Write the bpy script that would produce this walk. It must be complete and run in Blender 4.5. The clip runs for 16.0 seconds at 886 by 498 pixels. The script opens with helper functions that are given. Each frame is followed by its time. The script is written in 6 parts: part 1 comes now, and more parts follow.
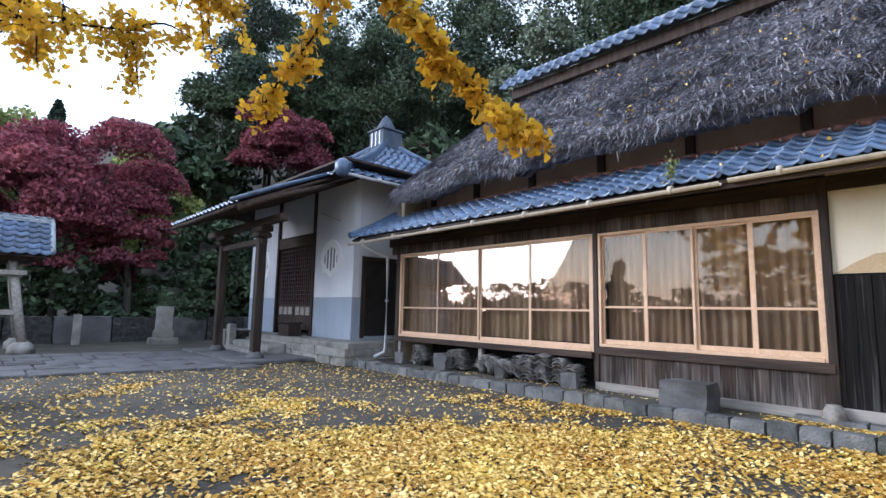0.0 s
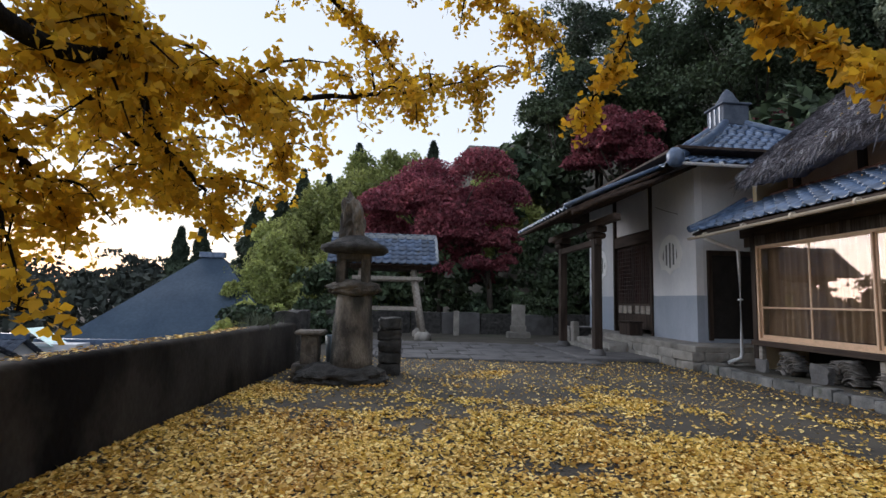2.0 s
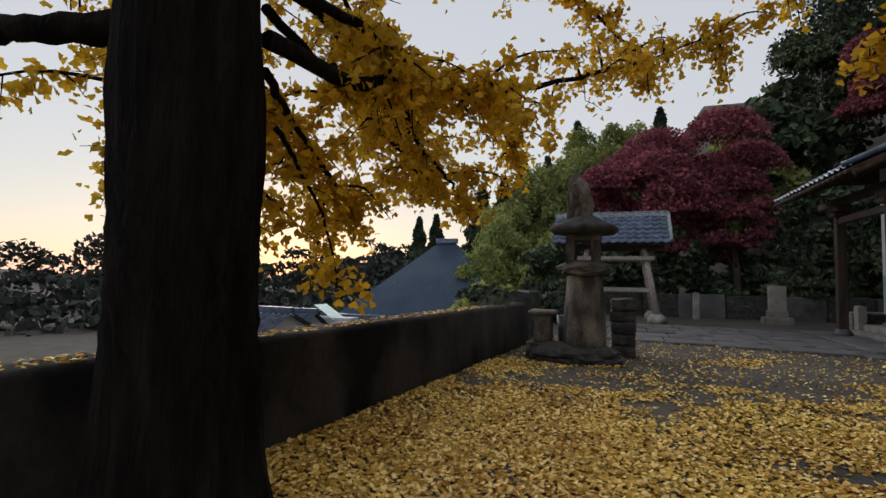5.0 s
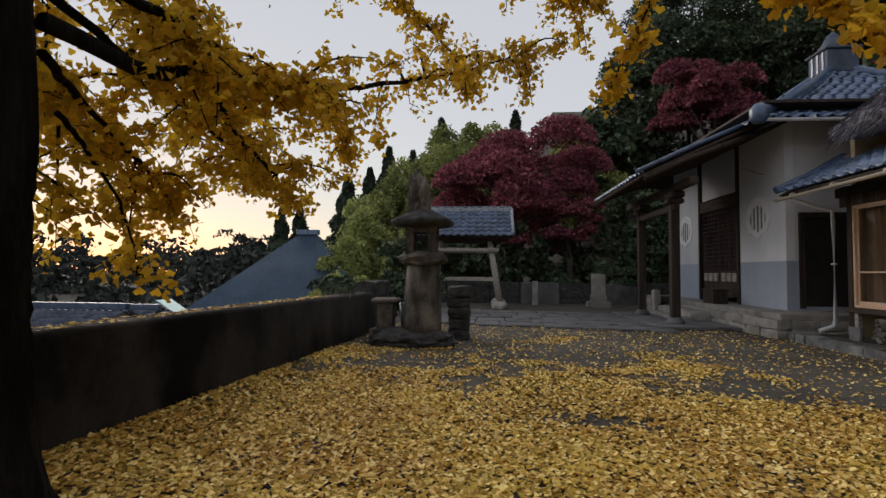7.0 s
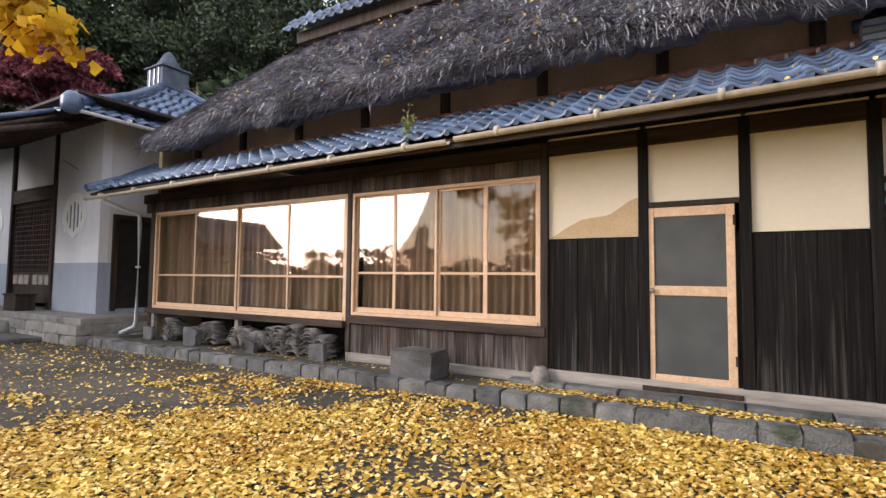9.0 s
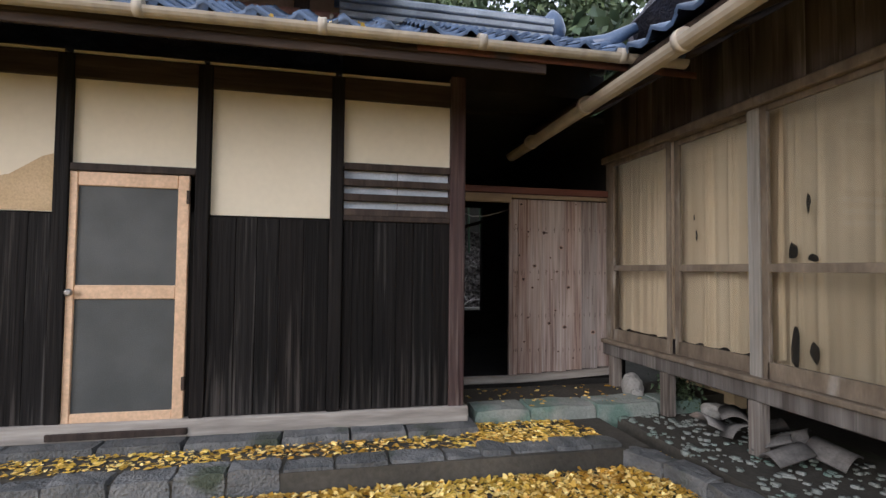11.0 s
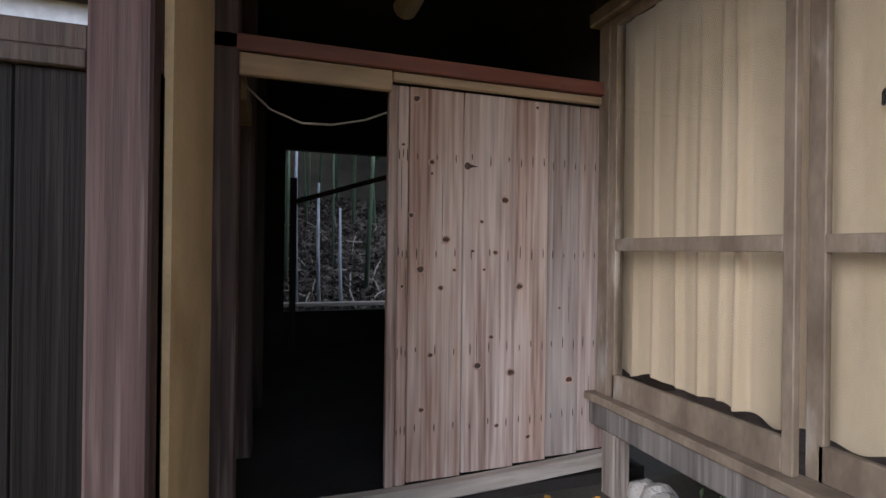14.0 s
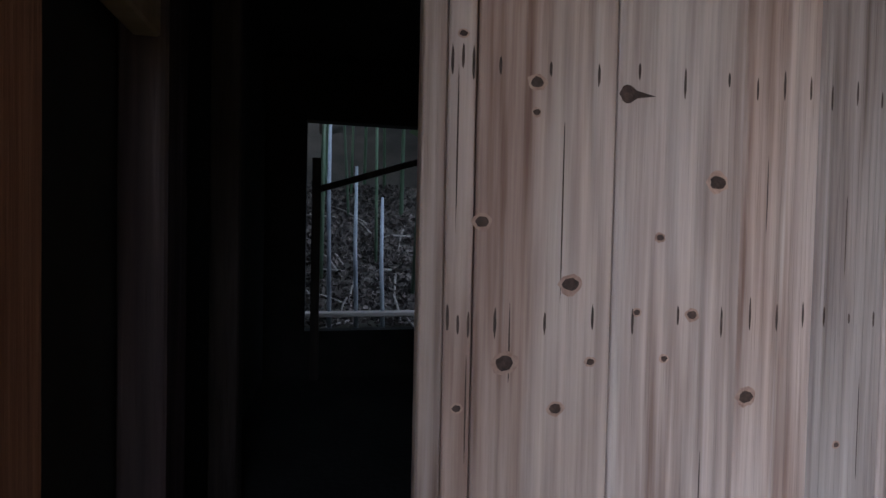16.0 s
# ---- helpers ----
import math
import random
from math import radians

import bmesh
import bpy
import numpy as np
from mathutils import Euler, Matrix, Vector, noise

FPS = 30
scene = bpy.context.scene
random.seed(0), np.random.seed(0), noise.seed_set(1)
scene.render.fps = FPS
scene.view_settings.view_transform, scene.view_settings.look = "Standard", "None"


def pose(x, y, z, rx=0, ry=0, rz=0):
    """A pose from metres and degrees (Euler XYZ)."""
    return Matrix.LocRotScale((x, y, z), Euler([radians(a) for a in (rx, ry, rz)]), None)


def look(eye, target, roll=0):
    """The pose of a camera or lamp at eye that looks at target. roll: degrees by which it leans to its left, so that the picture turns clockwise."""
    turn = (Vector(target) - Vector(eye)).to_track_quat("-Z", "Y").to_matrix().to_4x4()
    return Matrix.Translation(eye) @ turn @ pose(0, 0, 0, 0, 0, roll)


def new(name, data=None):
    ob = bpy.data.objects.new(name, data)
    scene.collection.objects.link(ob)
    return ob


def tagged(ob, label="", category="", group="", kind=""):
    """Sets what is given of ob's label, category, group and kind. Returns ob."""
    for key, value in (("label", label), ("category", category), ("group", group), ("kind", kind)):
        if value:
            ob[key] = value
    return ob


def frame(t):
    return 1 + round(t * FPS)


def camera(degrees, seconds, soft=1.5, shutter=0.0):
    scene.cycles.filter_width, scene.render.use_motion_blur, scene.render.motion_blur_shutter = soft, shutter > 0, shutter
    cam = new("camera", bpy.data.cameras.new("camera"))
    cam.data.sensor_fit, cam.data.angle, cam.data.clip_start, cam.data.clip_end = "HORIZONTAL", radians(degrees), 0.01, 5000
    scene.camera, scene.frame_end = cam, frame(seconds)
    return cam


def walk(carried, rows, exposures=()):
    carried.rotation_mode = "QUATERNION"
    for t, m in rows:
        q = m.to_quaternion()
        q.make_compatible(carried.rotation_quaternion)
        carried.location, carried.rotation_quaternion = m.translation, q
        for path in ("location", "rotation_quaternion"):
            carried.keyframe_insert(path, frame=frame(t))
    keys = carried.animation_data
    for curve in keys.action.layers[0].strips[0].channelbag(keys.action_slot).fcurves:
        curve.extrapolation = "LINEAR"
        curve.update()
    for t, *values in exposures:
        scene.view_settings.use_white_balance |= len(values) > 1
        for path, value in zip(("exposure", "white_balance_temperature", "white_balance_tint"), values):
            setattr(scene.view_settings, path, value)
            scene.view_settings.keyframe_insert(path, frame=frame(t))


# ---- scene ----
cam = camera(82.6, 16.0)
PATH = [
    (0, (-0.03, 0.436, 1.42), (1.313, 1.899, 1.659), 1.1),
    (0.5, (-0.104, 0.365, 1.442), (1.015, 2.007, 1.669), 1.2),
    (1, (-0.095, 0.317, 1.447), (0.751, 2.116, 1.663), 1.2),
    (1.5, (-0.06, 0.248, 1.466), (0.45, 2.171, 1.673), 1.2),
    (2, (-0.028, 0.235, 1.456), (0.155, 2.216, 1.658), 1.3),
    (2.5, (-0.048, 0.207, 1.454), (-0.118, 2.196, 1.648), 1.3),
    (3, (-0.097, 0.186, 1.449), (-0.364, 2.159, 1.632), 1.1),
    (3.5, (-0.12, 0.205, 1.435), (-0.562, 2.148, 1.60), 1.15),
    (4, (-0.143, 0.19, 1.426), (-0.733, 2.095, 1.574), 1.1),
    (4.2, (-0.159, 0.177, 1.434), (-0.803, 2.065, 1.571), 1.3),
    (6.5, (0.135, -0.222, 1.438), (-0.533, 1.662, 1.514), 0.7),
    (7, (0.411, -0.221, 1.402), (0.248, 1.77, 1.49), 0.5),
    (7.5, (0.69, -0.27, 1.393), (1.145, 1.675, 1.486), 0.6),
    (8, (0.956, -0.144, 1.429), (1.964, 1.581, 1.526), 0.8),
    (8.5, (1.232, -0.192, 1.409), (2.624, 1.241, 1.517), 0.7),
    (9, (1.648, -0.342, 1.454), (3.365, 0.677, 1.568), 0.6),
    (9.5, (2.079, -0.562, 1.493), (4.03, -0.144, 1.616), 0.5),
    (10, (2.463, -0.937, 1.58), (4.46, -0.956, 1.685), 0.5),
    (10.2, (2.657, -1.07, 1.586), (4.651, -1.194, 1.681), 0.5),
    (12.3, (4.666, -2.033, 1.445), (6.567, -2.648, 1.521), 0.4),
    (12.5, (4.891, -2.175, 1.478), (6.796, -2.782, 1.534), 0.3),
    (13, (5.418, -2.479, 1.487), (7.318, -3.102, 1.531), 0.4),
    (13.5, (5.967, -2.701, 1.491), (7.864, -3.336, 1.517), 0.7),
    (14, (6.426, -2.889, 1.539), (8.325, -3.516, 1.542), 0.7),
    (14.5, (6.859, -2.975, 1.53), (8.758, -3.602, 1.554), 0.5),
    (15, (7.3, -3.043, 1.603), (9.2, -3.666, 1.61), 0.9),
    (15.5, (7.689, -3.183, 1.644), (9.617, -3.714, 1.628), 1.0),
    (16, (7.968, -3.259, 1.682), (9.923, -3.678, 1.634), 1.2),
]
EXPOSURES = [(0.0, 3.0, 5300, 8), (1.0, 2.75, 5400, 8), (2.5, 1.9, 6200, 9), (4.0, 1.65, 6400, 9), (7.0, 1.6, 6500, 10), (8.0, 1.8, 6400, 11), (8.5, 2.5, 6200, 12), (9.0, 2.95, 6400, 12), (10.2, 2.6, 6300, 11), (12.3, 2.85, 5150, 9), (13.5, 3.2, 5400, 11), (14.5, 3.25, 5700, 11), (16.0, 3.2, 5100, 8)]
walk(cam, [(t, look(eye, target, roll)) for t, eye, target, roll in PATH], EXPOSURES)

# ---- world, sun ----
SUN_AZ, SUN_EL = 38.0, 1.3   # degrees left of +y, above the horizon
world = bpy.data.worlds.new("dusk")
scene.world = world
world.use_nodes = True
wn = world.node_tree.nodes
sky = wn.new("ShaderNodeTexSky")
sky.sky_type, sky.sun_disc = "NISHITA", False
sky.sun_elevation, sky.sun_rotation = radians(SUN_EL), radians(-SUN_AZ)
sky.air_density, sky.dust_density, sky.ozone_density = 1.0, 0.25, 1.0
# thin pale cloud veil over the clear dusk sky
veil = wn.new("ShaderNodeMix")
veil.data_type = "RGBA"
veil.inputs[0].default_value = 0.78
veil.inputs[7].default_value = (1.50, 1.50, 1.62, 1)
world.node_tree.links.new(sky.outputs[0], veil.inputs[6])
world.node_tree.links.new(veil.outputs[2], wn["Background"].inputs[0])
wn["Background"].inputs[1].default_value = 0.15
sun = new("sun", bpy.data.lights.new("sun", "SUN"))
sun.data.energy, sun.data.angle, sun.data.color = 0.5, radians(40), (1.0, 0.90, 0.84)
az, el = radians(SUN_AZ), radians(15.0)
sun.matrix_world = look((0, 0, 20), (20 * math.sin(az) * math.cos(el), -20 * math.cos(az) * math.cos(el), 20 - 20 * math.sin(el)))


# ---- materials ----
def mat(name, c1, c2, rough=0.8, scale=(6, 6, 6), fine=9.0, bump=0.3, metal=0.0, island=0.0, obj=0.15, c3=None, spot=0.62, coat=0.0, spec=0.5, translucent=0.0, bump_dist=0.01, grain=0.28, c4=None):
    """Two-scale mottled surface: c1 to c2 by broad noise, c3 as stains, fine grain and relief."""
    m = bpy.data.materials.new(name)
    m.use_nodes = True
    nt = m.node_tree
    N, L = nt.nodes, nt.links
    b = N["Principled BSDF"]
    b.inputs["Roughness"].default_value = rough
    b.inputs["Metallic"].default_value = metal
    b.inputs["Specular IOR Level"].default_value = spec
    if coat:
        b.inputs["Coat Weight"].default_value = coat
    tc = N.new("ShaderNodeTexCoord")
    oi = N.new("ShaderNodeObjectInfo")
    shift = N.new("ShaderNodeVectorMath"); shift.operation = "MULTIPLY_ADD"
    shift.inputs[1].default_value = scale
    L.new(tc.outputs["Object"], shift.inputs[0])
    mul = N.new("ShaderNodeMath"); mul.operation = "MULTIPLY"; mul.inputs[1].default_value = 37.0
    L.new(oi.outputs["Random"], mul.inputs[0])
    L.new(mul.outputs[0], shift.inputs[2])
    n1 = N.new("ShaderNodeTexNoise"); n1.inputs["Scale"].default_value = 1.0; n1.inputs["Detail"].default_value = 4.0
    n2 = N.new("ShaderNodeTexNoise"); n2.inputs["Scale"].default_value = fine; n2.inputs["Detail"].default_value = 3.0
    L.new(shift.outputs[0], n1.inputs["Vector"]); L.new(shift.outputs[0], n2.inputs["Vector"])
    ramp = N.new("ShaderNodeMapRange"); ramp.inputs[1].default_value, ramp.inputs[2].default_value = 0.32, 0.68
    L.new(n1.outputs[0], ramp.inputs[0])
    mix = N.new("ShaderNodeMix"); mix.data_type = "RGBA"
    mix.inputs[6].default_value, mix.inputs[7].default_value = (*c1, 1), (*c2, 1)
    L.new(ramp.outputs[0], mix.inputs[0])
    col = mix.outputs[2]
    if c3:
        n3 = N.new("ShaderNodeTexNoise"); n3.inputs["Scale"].default_value = 0.45; n3.inputs["Detail"].default_value = 6.0
        L.new(shift.outputs[0], n3.inputs["Vector"])
        r3 = N.new("ShaderNodeMapRange"); r3.inputs[1].default_value, r3.inputs[2].default_value = spot, spot + 0.12
        L.new(n3.outputs[0], r3.inputs[0])
        mx = N.new("ShaderNodeMix"); mx.data_type = "RGBA"; mx.inputs[7].default_value = (*c3, 1)
        L.new(r3.outputs[0], mx.inputs[0]); L.new(col, mx.inputs[6])
        col = mx.outputs[2]
    if c4:
        r4 = N.new("ShaderNodeMapRange"); r4.inputs[1].default_value, r4.inputs[2].default_value = 0.45, 1.0
        L.new(N.new("ShaderNodeNewGeometry").outputs["Random Per Island"], r4.inputs[0])
        m4 = N.new("ShaderNodeMix"); m4.data_type = "RGBA"; m4.inputs[7].default_value = (*c4, 1)
        L.new(r4.outputs[0], m4.inputs[0]); L.new(col, m4.inputs[6])
        col = m4.outputs[2]
    # value shifts by grain, by piece and by object
    v = N.new("ShaderNodeMapRange"); v.inputs[3].default_value, v.inputs[4].default_value = 1 - grain, 1 + grain
    L.new(n2.outputs[0], v.inputs[0])
    val = v.outputs[0]
    for amount, src in ((island, "island"), (obj, "object")):
        if amount:
            if src == "island":
                out = N.new("ShaderNodeNewGeometry").outputs["Random Per Island"]
            else:
                out = oi.outputs["Random"]
            r = N.new("ShaderNodeMapRange"); r.inputs[3].default_value, r.inputs[4].default_value = 1 - amount, 1 + amount
            L.new(out, r.inputs[0])
            mm = N.new("ShaderNodeMath"); mm.operation = "MULTIPLY"
            L.new(val, mm.inputs[0]); L.new(r.outputs[0], mm.inputs[1])
            val = mm.outputs[0]
    hsv = N.new("ShaderNodeHueSaturation")
    L.new(col, hsv.inputs["Color"]); L.new(val, hsv.inputs["Value"])
    L.new(hsv.outputs[0], b.inputs["Base Color"])
    bp = N.new("ShaderNodeBump"); bp.inputs["Strength"].default_value = bump; bp.inputs["Distance"].default_value = bump_dist
    L.new(n2.outputs[0], bp.inputs["Height"]); L.new(bp.outputs[0], b.inputs["Normal"])
    if translucent:
        tr = N.new("ShaderNodeBsdfTranslucent"); L.new(hsv.outputs[0], tr.inputs[0])
        ms = N.new("ShaderNodeMixShader"); ms.inputs[0].default_value = translucent
        L.new(b.outputs[0], ms.inputs[1]); L.new(tr.outputs[0], ms.inputs[2])
        L.new(ms.outputs[0], N["Material Output"].inputs[0])
    return m


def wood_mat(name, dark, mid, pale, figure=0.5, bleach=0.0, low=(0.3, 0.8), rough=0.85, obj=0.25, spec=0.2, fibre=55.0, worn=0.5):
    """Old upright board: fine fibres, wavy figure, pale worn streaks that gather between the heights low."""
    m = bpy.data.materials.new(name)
    m.use_nodes = True
    N, L = m.node_tree.nodes, m.node_tree.links
    b = N["Principled BSDF"]
    b.inputs["Roughness"].default_value, b.inputs["Specular IOR Level"].default_value = rough, spec
    tc, oi = N.new("ShaderNodeTexCoord"), N.new("ShaderNodeObjectInfo")
    mul = N.new("ShaderNodeMath"); mul.operation = "MULTIPLY"; mul.inputs[1].default_value = 53.0
    L.new(oi.outputs["Random"], mul.inputs[0])

    def scaled(v):
        k = N.new("ShaderNodeVectorMath"); k.operation = "MULTIPLY_ADD"; k.inputs[1].default_value = v
        L.new(tc.outputs["Object"], k.inputs[0]); L.new(mul.outputs[0], k.inputs[2])
        return k.outputs[0]

    def ranged(src, a, c, lo=0.0, hi=1.0):
        k = N.new("ShaderNodeMapRange")
        for i, v in zip((1, 2, 3, 4), (a, c, lo, hi)):
            k.inputs[i].default_value = v
        L.new(src, k.inputs[0])
        return k.outputs[0]

    def noisy(v, detail):
        k = N.new("ShaderNodeTexNoise"); k.inputs["Scale"].default_value = 1.0; k.inputs["Detail"].default_value = detail
        L.new(scaled(v), k.inputs["Vector"])
        return k.outputs[0]

    def blend(f, x, y):
        k = N.new("ShaderNodeMix"); k.data_type = "RGBA"
        L.new(f, k.inputs[0])
        for i, v in ((6, x), (7, y)):
            if isinstance(v, tuple):
                k.inputs[i].default_value = (*v, 1)
            else:
                L.new(v, k.inputs[i])
        return k.outputs[2]

    wave = N.new("ShaderNodeTexWave"); wave.wave_type, wave.bands_direction = "BANDS", "Y"
    wave.inputs["Scale"].default_value, wave.inputs["Distortion"].default_value = 6.0, 11.0
    wave.inputs["Detail"].default_value, wave.inputs["Detail Scale"].default_value = 2.0, 0.8
    L.new(scaled((1.0, 1.0, 0.11)), wave.inputs["Vector"])
    fib, broad, streak = noisy((fibre, fibre, 1.6), 5.0), noisy((6, 6, 0.7), 3.0), noisy((30, 30, 0.9), 5.0)
    fw = N.new("ShaderNodeMath"); fw.operation = "MULTIPLY_ADD"; fw.inputs[1].default_value = figure
    L.new(wave.outputs["Fac"], fw.inputs[0]); L.new(ranged(fib, 0.3, 0.7, 0.0, 1 - figure), fw.inputs[2])
    col = blend(fw.outputs[0], dark, mid)
    col = blend(ranged(broad, 0.42, 0.72, 0.0, worn), col, pale)
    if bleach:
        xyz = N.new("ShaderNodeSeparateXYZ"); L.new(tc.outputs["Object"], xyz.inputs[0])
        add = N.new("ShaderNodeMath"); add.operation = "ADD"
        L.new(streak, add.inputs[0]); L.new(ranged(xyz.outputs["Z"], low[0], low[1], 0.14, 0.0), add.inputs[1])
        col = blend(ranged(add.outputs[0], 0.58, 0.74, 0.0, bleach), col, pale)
    hsv = N.new("ShaderNodeHueSaturation")
    L.new(col, hsv.inputs["Color"]); L.new(ranged(oi.outputs["Random"], 0.0, 1.0, 1 - obj, 1 + obj), hsv.inputs["Value"])
    sat = N.new("ShaderNodeMath"); sat.operation = "MULTIPLY"; sat.inputs[1].default_value = 7.31
    fr = N.new("ShaderNodeMath"); fr.operation = "FRACT"
    L.new(oi.outputs["Random"], sat.inputs[0]); L.new(sat.outputs[0], fr.inputs[0])
    L.new(ranged(fr.outputs[0], 0.0, 1.0, 0.65, 1.25), hsv.inputs["Saturation"])
    L.new(hsv.outputs[0], b.inputs["Base Color"])
    bp = N.new("ShaderNodeBump"); bp.inputs["Strength"].default_value, bp.inputs["Distance"].default_value = 0.6, 0.006
    L.new(fw.outputs[0], bp.inputs["Height"]); L.new(bp.outputs[0], b.inputs["Normal"])
    return m


def glass_mat(name, base, tint, rough=0.0):
    """Clear pane: see-through, with a gloss that grows toward grazing view, tinted for the peach sky it mirrors."""
    m = bpy.data.materials.new(name)
    m.use_nodes = True
    N, L = m.node_tree.nodes, m.node_tree.links
    N.remove(N["Principled BSDF"])
    tr, gl, lw, mx = N.new("ShaderNodeBsdfTransparent"), N.new("ShaderNodeBsdfGlossy"), N.new("ShaderNodeLayerWeight"), N.new("ShaderNodeMixShader")
    tr.inputs[0].default_value = (*tint, 1)
    gl.inputs["Roughness"].default_value = rough
    # Peach of the reflected sky is put into the gloss colour.
    gl.inputs["Color"].default_value = (1.0, 0.88, 0.80, 1)
    pw, mr = N.new("ShaderNodeMath"), N.new("ShaderNodeMapRange")
    pw.operation = "POWER"; pw.inputs[1].default_value = 3.0
    mr.inputs[3].default_value, mr.inputs[4].default_value = base, 0.24
    L.new(lw.outputs["Facing"], pw.inputs[0]); L.new(pw.outputs[0], mr.inputs[0]); L.new(mr.outputs[0], mx.inputs[0])
    L.new(tr.outputs[0], mx.inputs[1]); L.new(gl.outputs[0], mx.inputs[2])
    L.new(mx.outputs[0], N["Material Output"].inputs[0])
    return m


M_DIRT = mat("packed_dirt", (0.045, 0.041, 0.033), (0.09, 0.08, 0.064), 0.95, (0.9, 0.9, 0.9), 30, 0.6, c3=(0.045, 0.05, 0.03), spot=0.58, grain=0.4)
M_FLAG = mat("flagstone", (0.085, 0.083, 0.085), (0.15, 0.148, 0.15), 0.9, (2, 2, 2), 14, 0.5, obj=0.08, c3=(0.06, 0.058, 0.055), spot=0.55)
M_KERB = mat("kerb_stone", (0.10, 0.105, 0.108), (0.21, 0.21, 0.205), 0.85, (5, 5, 5), 9, 0.8, obj=0.3, c3=(0.06, 0.072, 0.05), spot=0.58, bump_dist=0.03)
M_MOSSY = mat("mossy_stone", (0.24, 0.27, 0.24), (0.36, 0.37, 0.34), 0.9, (4, 4, 4), 10, 0.7, obj=0.15, c3=(0.16, 0.24, 0.20), spot=0.5, bump_dist=0.02)
M_BASE = mat("base_stone", (0.24, 0.23, 0.21), (0.40, 0.38, 0.35), 0.85, (3, 3, 3), 12, 0.6, obj=0.18, c3=(0.15, 0.14, 0.13), bump_dist=0.02)
M_DARKSTONE = mat("dark_stone", (0.025, 0.025, 0.025), (0.085, 0.082, 0.078), 0.9, (7, 7, 7), 7, 1.0, c3=(0.17, 0.165, 0.155), spot=0.62, bump_dist=0.04)
M_LANTERN = mat("lantern_stone", (0.035, 0.030, 0.026), (0.20, 0.175, 0.145), 0.9, (4, 4, 2), 9, 1.0, c3=(0.028, 0.028, 0.024), spot=0.50, bump_dist=0.03, grain=0.5)
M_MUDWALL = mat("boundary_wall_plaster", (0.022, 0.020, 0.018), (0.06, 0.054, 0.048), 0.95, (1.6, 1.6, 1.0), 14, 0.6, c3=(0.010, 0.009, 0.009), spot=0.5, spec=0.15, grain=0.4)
M_PLASTER = mat("cream_plaster", (0.70, 0.63, 0.49), (0.76, 0.69, 0.55), 0.9, (0.8, 0.8, 0.8), 22, 0.08, obj=0.02, grain=0.05)
M_OCHRE = mat("ochre_clay", (0.52, 0.40, 0.23), (0.62, 0.49, 0.30), 0.95, (3, 3, 3), 18, 0.4, obj=0.04, c3=(0.42, 0.32, 0.17), spot=0.62, grain=0.12)
M_UPWALL = mat("upper_clay_wall", (0.33, 0.235, 0.175), (0.42, 0.31, 0.23), 0.95, (2, 2, 2), 18, 0.3)
M_WHITE = mat("white_lime_plaster", (0.58, 0.59, 0.625), (0.69, 0.695, 0.72), 0.9, (1.3, 1.3, 0.6), 14, 0.15, c3=(0.52, 0.525, 0.54), spot=0.60, grain=0.08)
M_SLOT = mat("shaded_window_slot", (0.14, 0.15, 0.15), (0.19, 0.20, 0.20), 0.9, (3, 3, 3), 9, 0.2)
M_RIM = mat("fresh_white_plaster", (0.80, 0.80, 0.81), (0.86, 0.86, 0.86), 0.9, (3, 3, 3), 14, 0.1, grain=0.05)
M_GREYP = mat("grey_lime_plaster", (0.34, 0.39, 0.47), (0.42, 0.46, 0.54), 0.9, (1.3, 1.3, 0.6), 14, 0.15, grain=0.1)
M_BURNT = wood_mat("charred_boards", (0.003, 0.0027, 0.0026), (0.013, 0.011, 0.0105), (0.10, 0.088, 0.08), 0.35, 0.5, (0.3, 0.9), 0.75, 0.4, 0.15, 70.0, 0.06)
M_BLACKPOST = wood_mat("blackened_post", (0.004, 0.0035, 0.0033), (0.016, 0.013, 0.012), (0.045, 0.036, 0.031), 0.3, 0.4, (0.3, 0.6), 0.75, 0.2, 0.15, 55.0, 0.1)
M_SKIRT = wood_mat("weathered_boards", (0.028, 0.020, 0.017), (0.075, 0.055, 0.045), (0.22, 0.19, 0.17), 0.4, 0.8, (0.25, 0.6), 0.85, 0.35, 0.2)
M_POST = mat("dark_timber", (0.022, 0.015, 0.012), (0.06, 0.042, 0.033), 0.7, (12, 12, 0.9), 4.0, 0.5, obj=0.25, spec=0.3)
M_BEAM = mat("dark_beam", (0.03, 0.02, 0.016), (0.075, 0.052, 0.04), 0.75, (10, 0.9, 10), 4.0, 0.5, obj=0.25, spec=0.3)
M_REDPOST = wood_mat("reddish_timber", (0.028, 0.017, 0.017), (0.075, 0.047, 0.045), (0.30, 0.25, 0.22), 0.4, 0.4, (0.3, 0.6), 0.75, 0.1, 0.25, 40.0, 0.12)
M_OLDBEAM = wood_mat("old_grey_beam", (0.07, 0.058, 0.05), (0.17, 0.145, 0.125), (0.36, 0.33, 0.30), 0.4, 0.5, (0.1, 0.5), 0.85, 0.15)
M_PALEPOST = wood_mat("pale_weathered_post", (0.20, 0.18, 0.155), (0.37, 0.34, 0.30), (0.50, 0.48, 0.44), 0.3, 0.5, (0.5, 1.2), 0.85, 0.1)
M_SILL = mat("grey_sill_timber", (0.24, 0.215, 0.19), (0.40, 0.365, 0.325), 0.85, (14, 1.5, 14), 3.0, 0.6, obj=0.1)
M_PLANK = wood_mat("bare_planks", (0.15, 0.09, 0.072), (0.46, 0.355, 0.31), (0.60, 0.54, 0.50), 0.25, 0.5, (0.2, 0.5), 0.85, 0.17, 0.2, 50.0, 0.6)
M_KNOTRIM = mat("knot_ring", (0.30, 0.19, 0.15), (0.42, 0.29, 0.23), 0.8, (40, 40, 40), 3, 0.3)
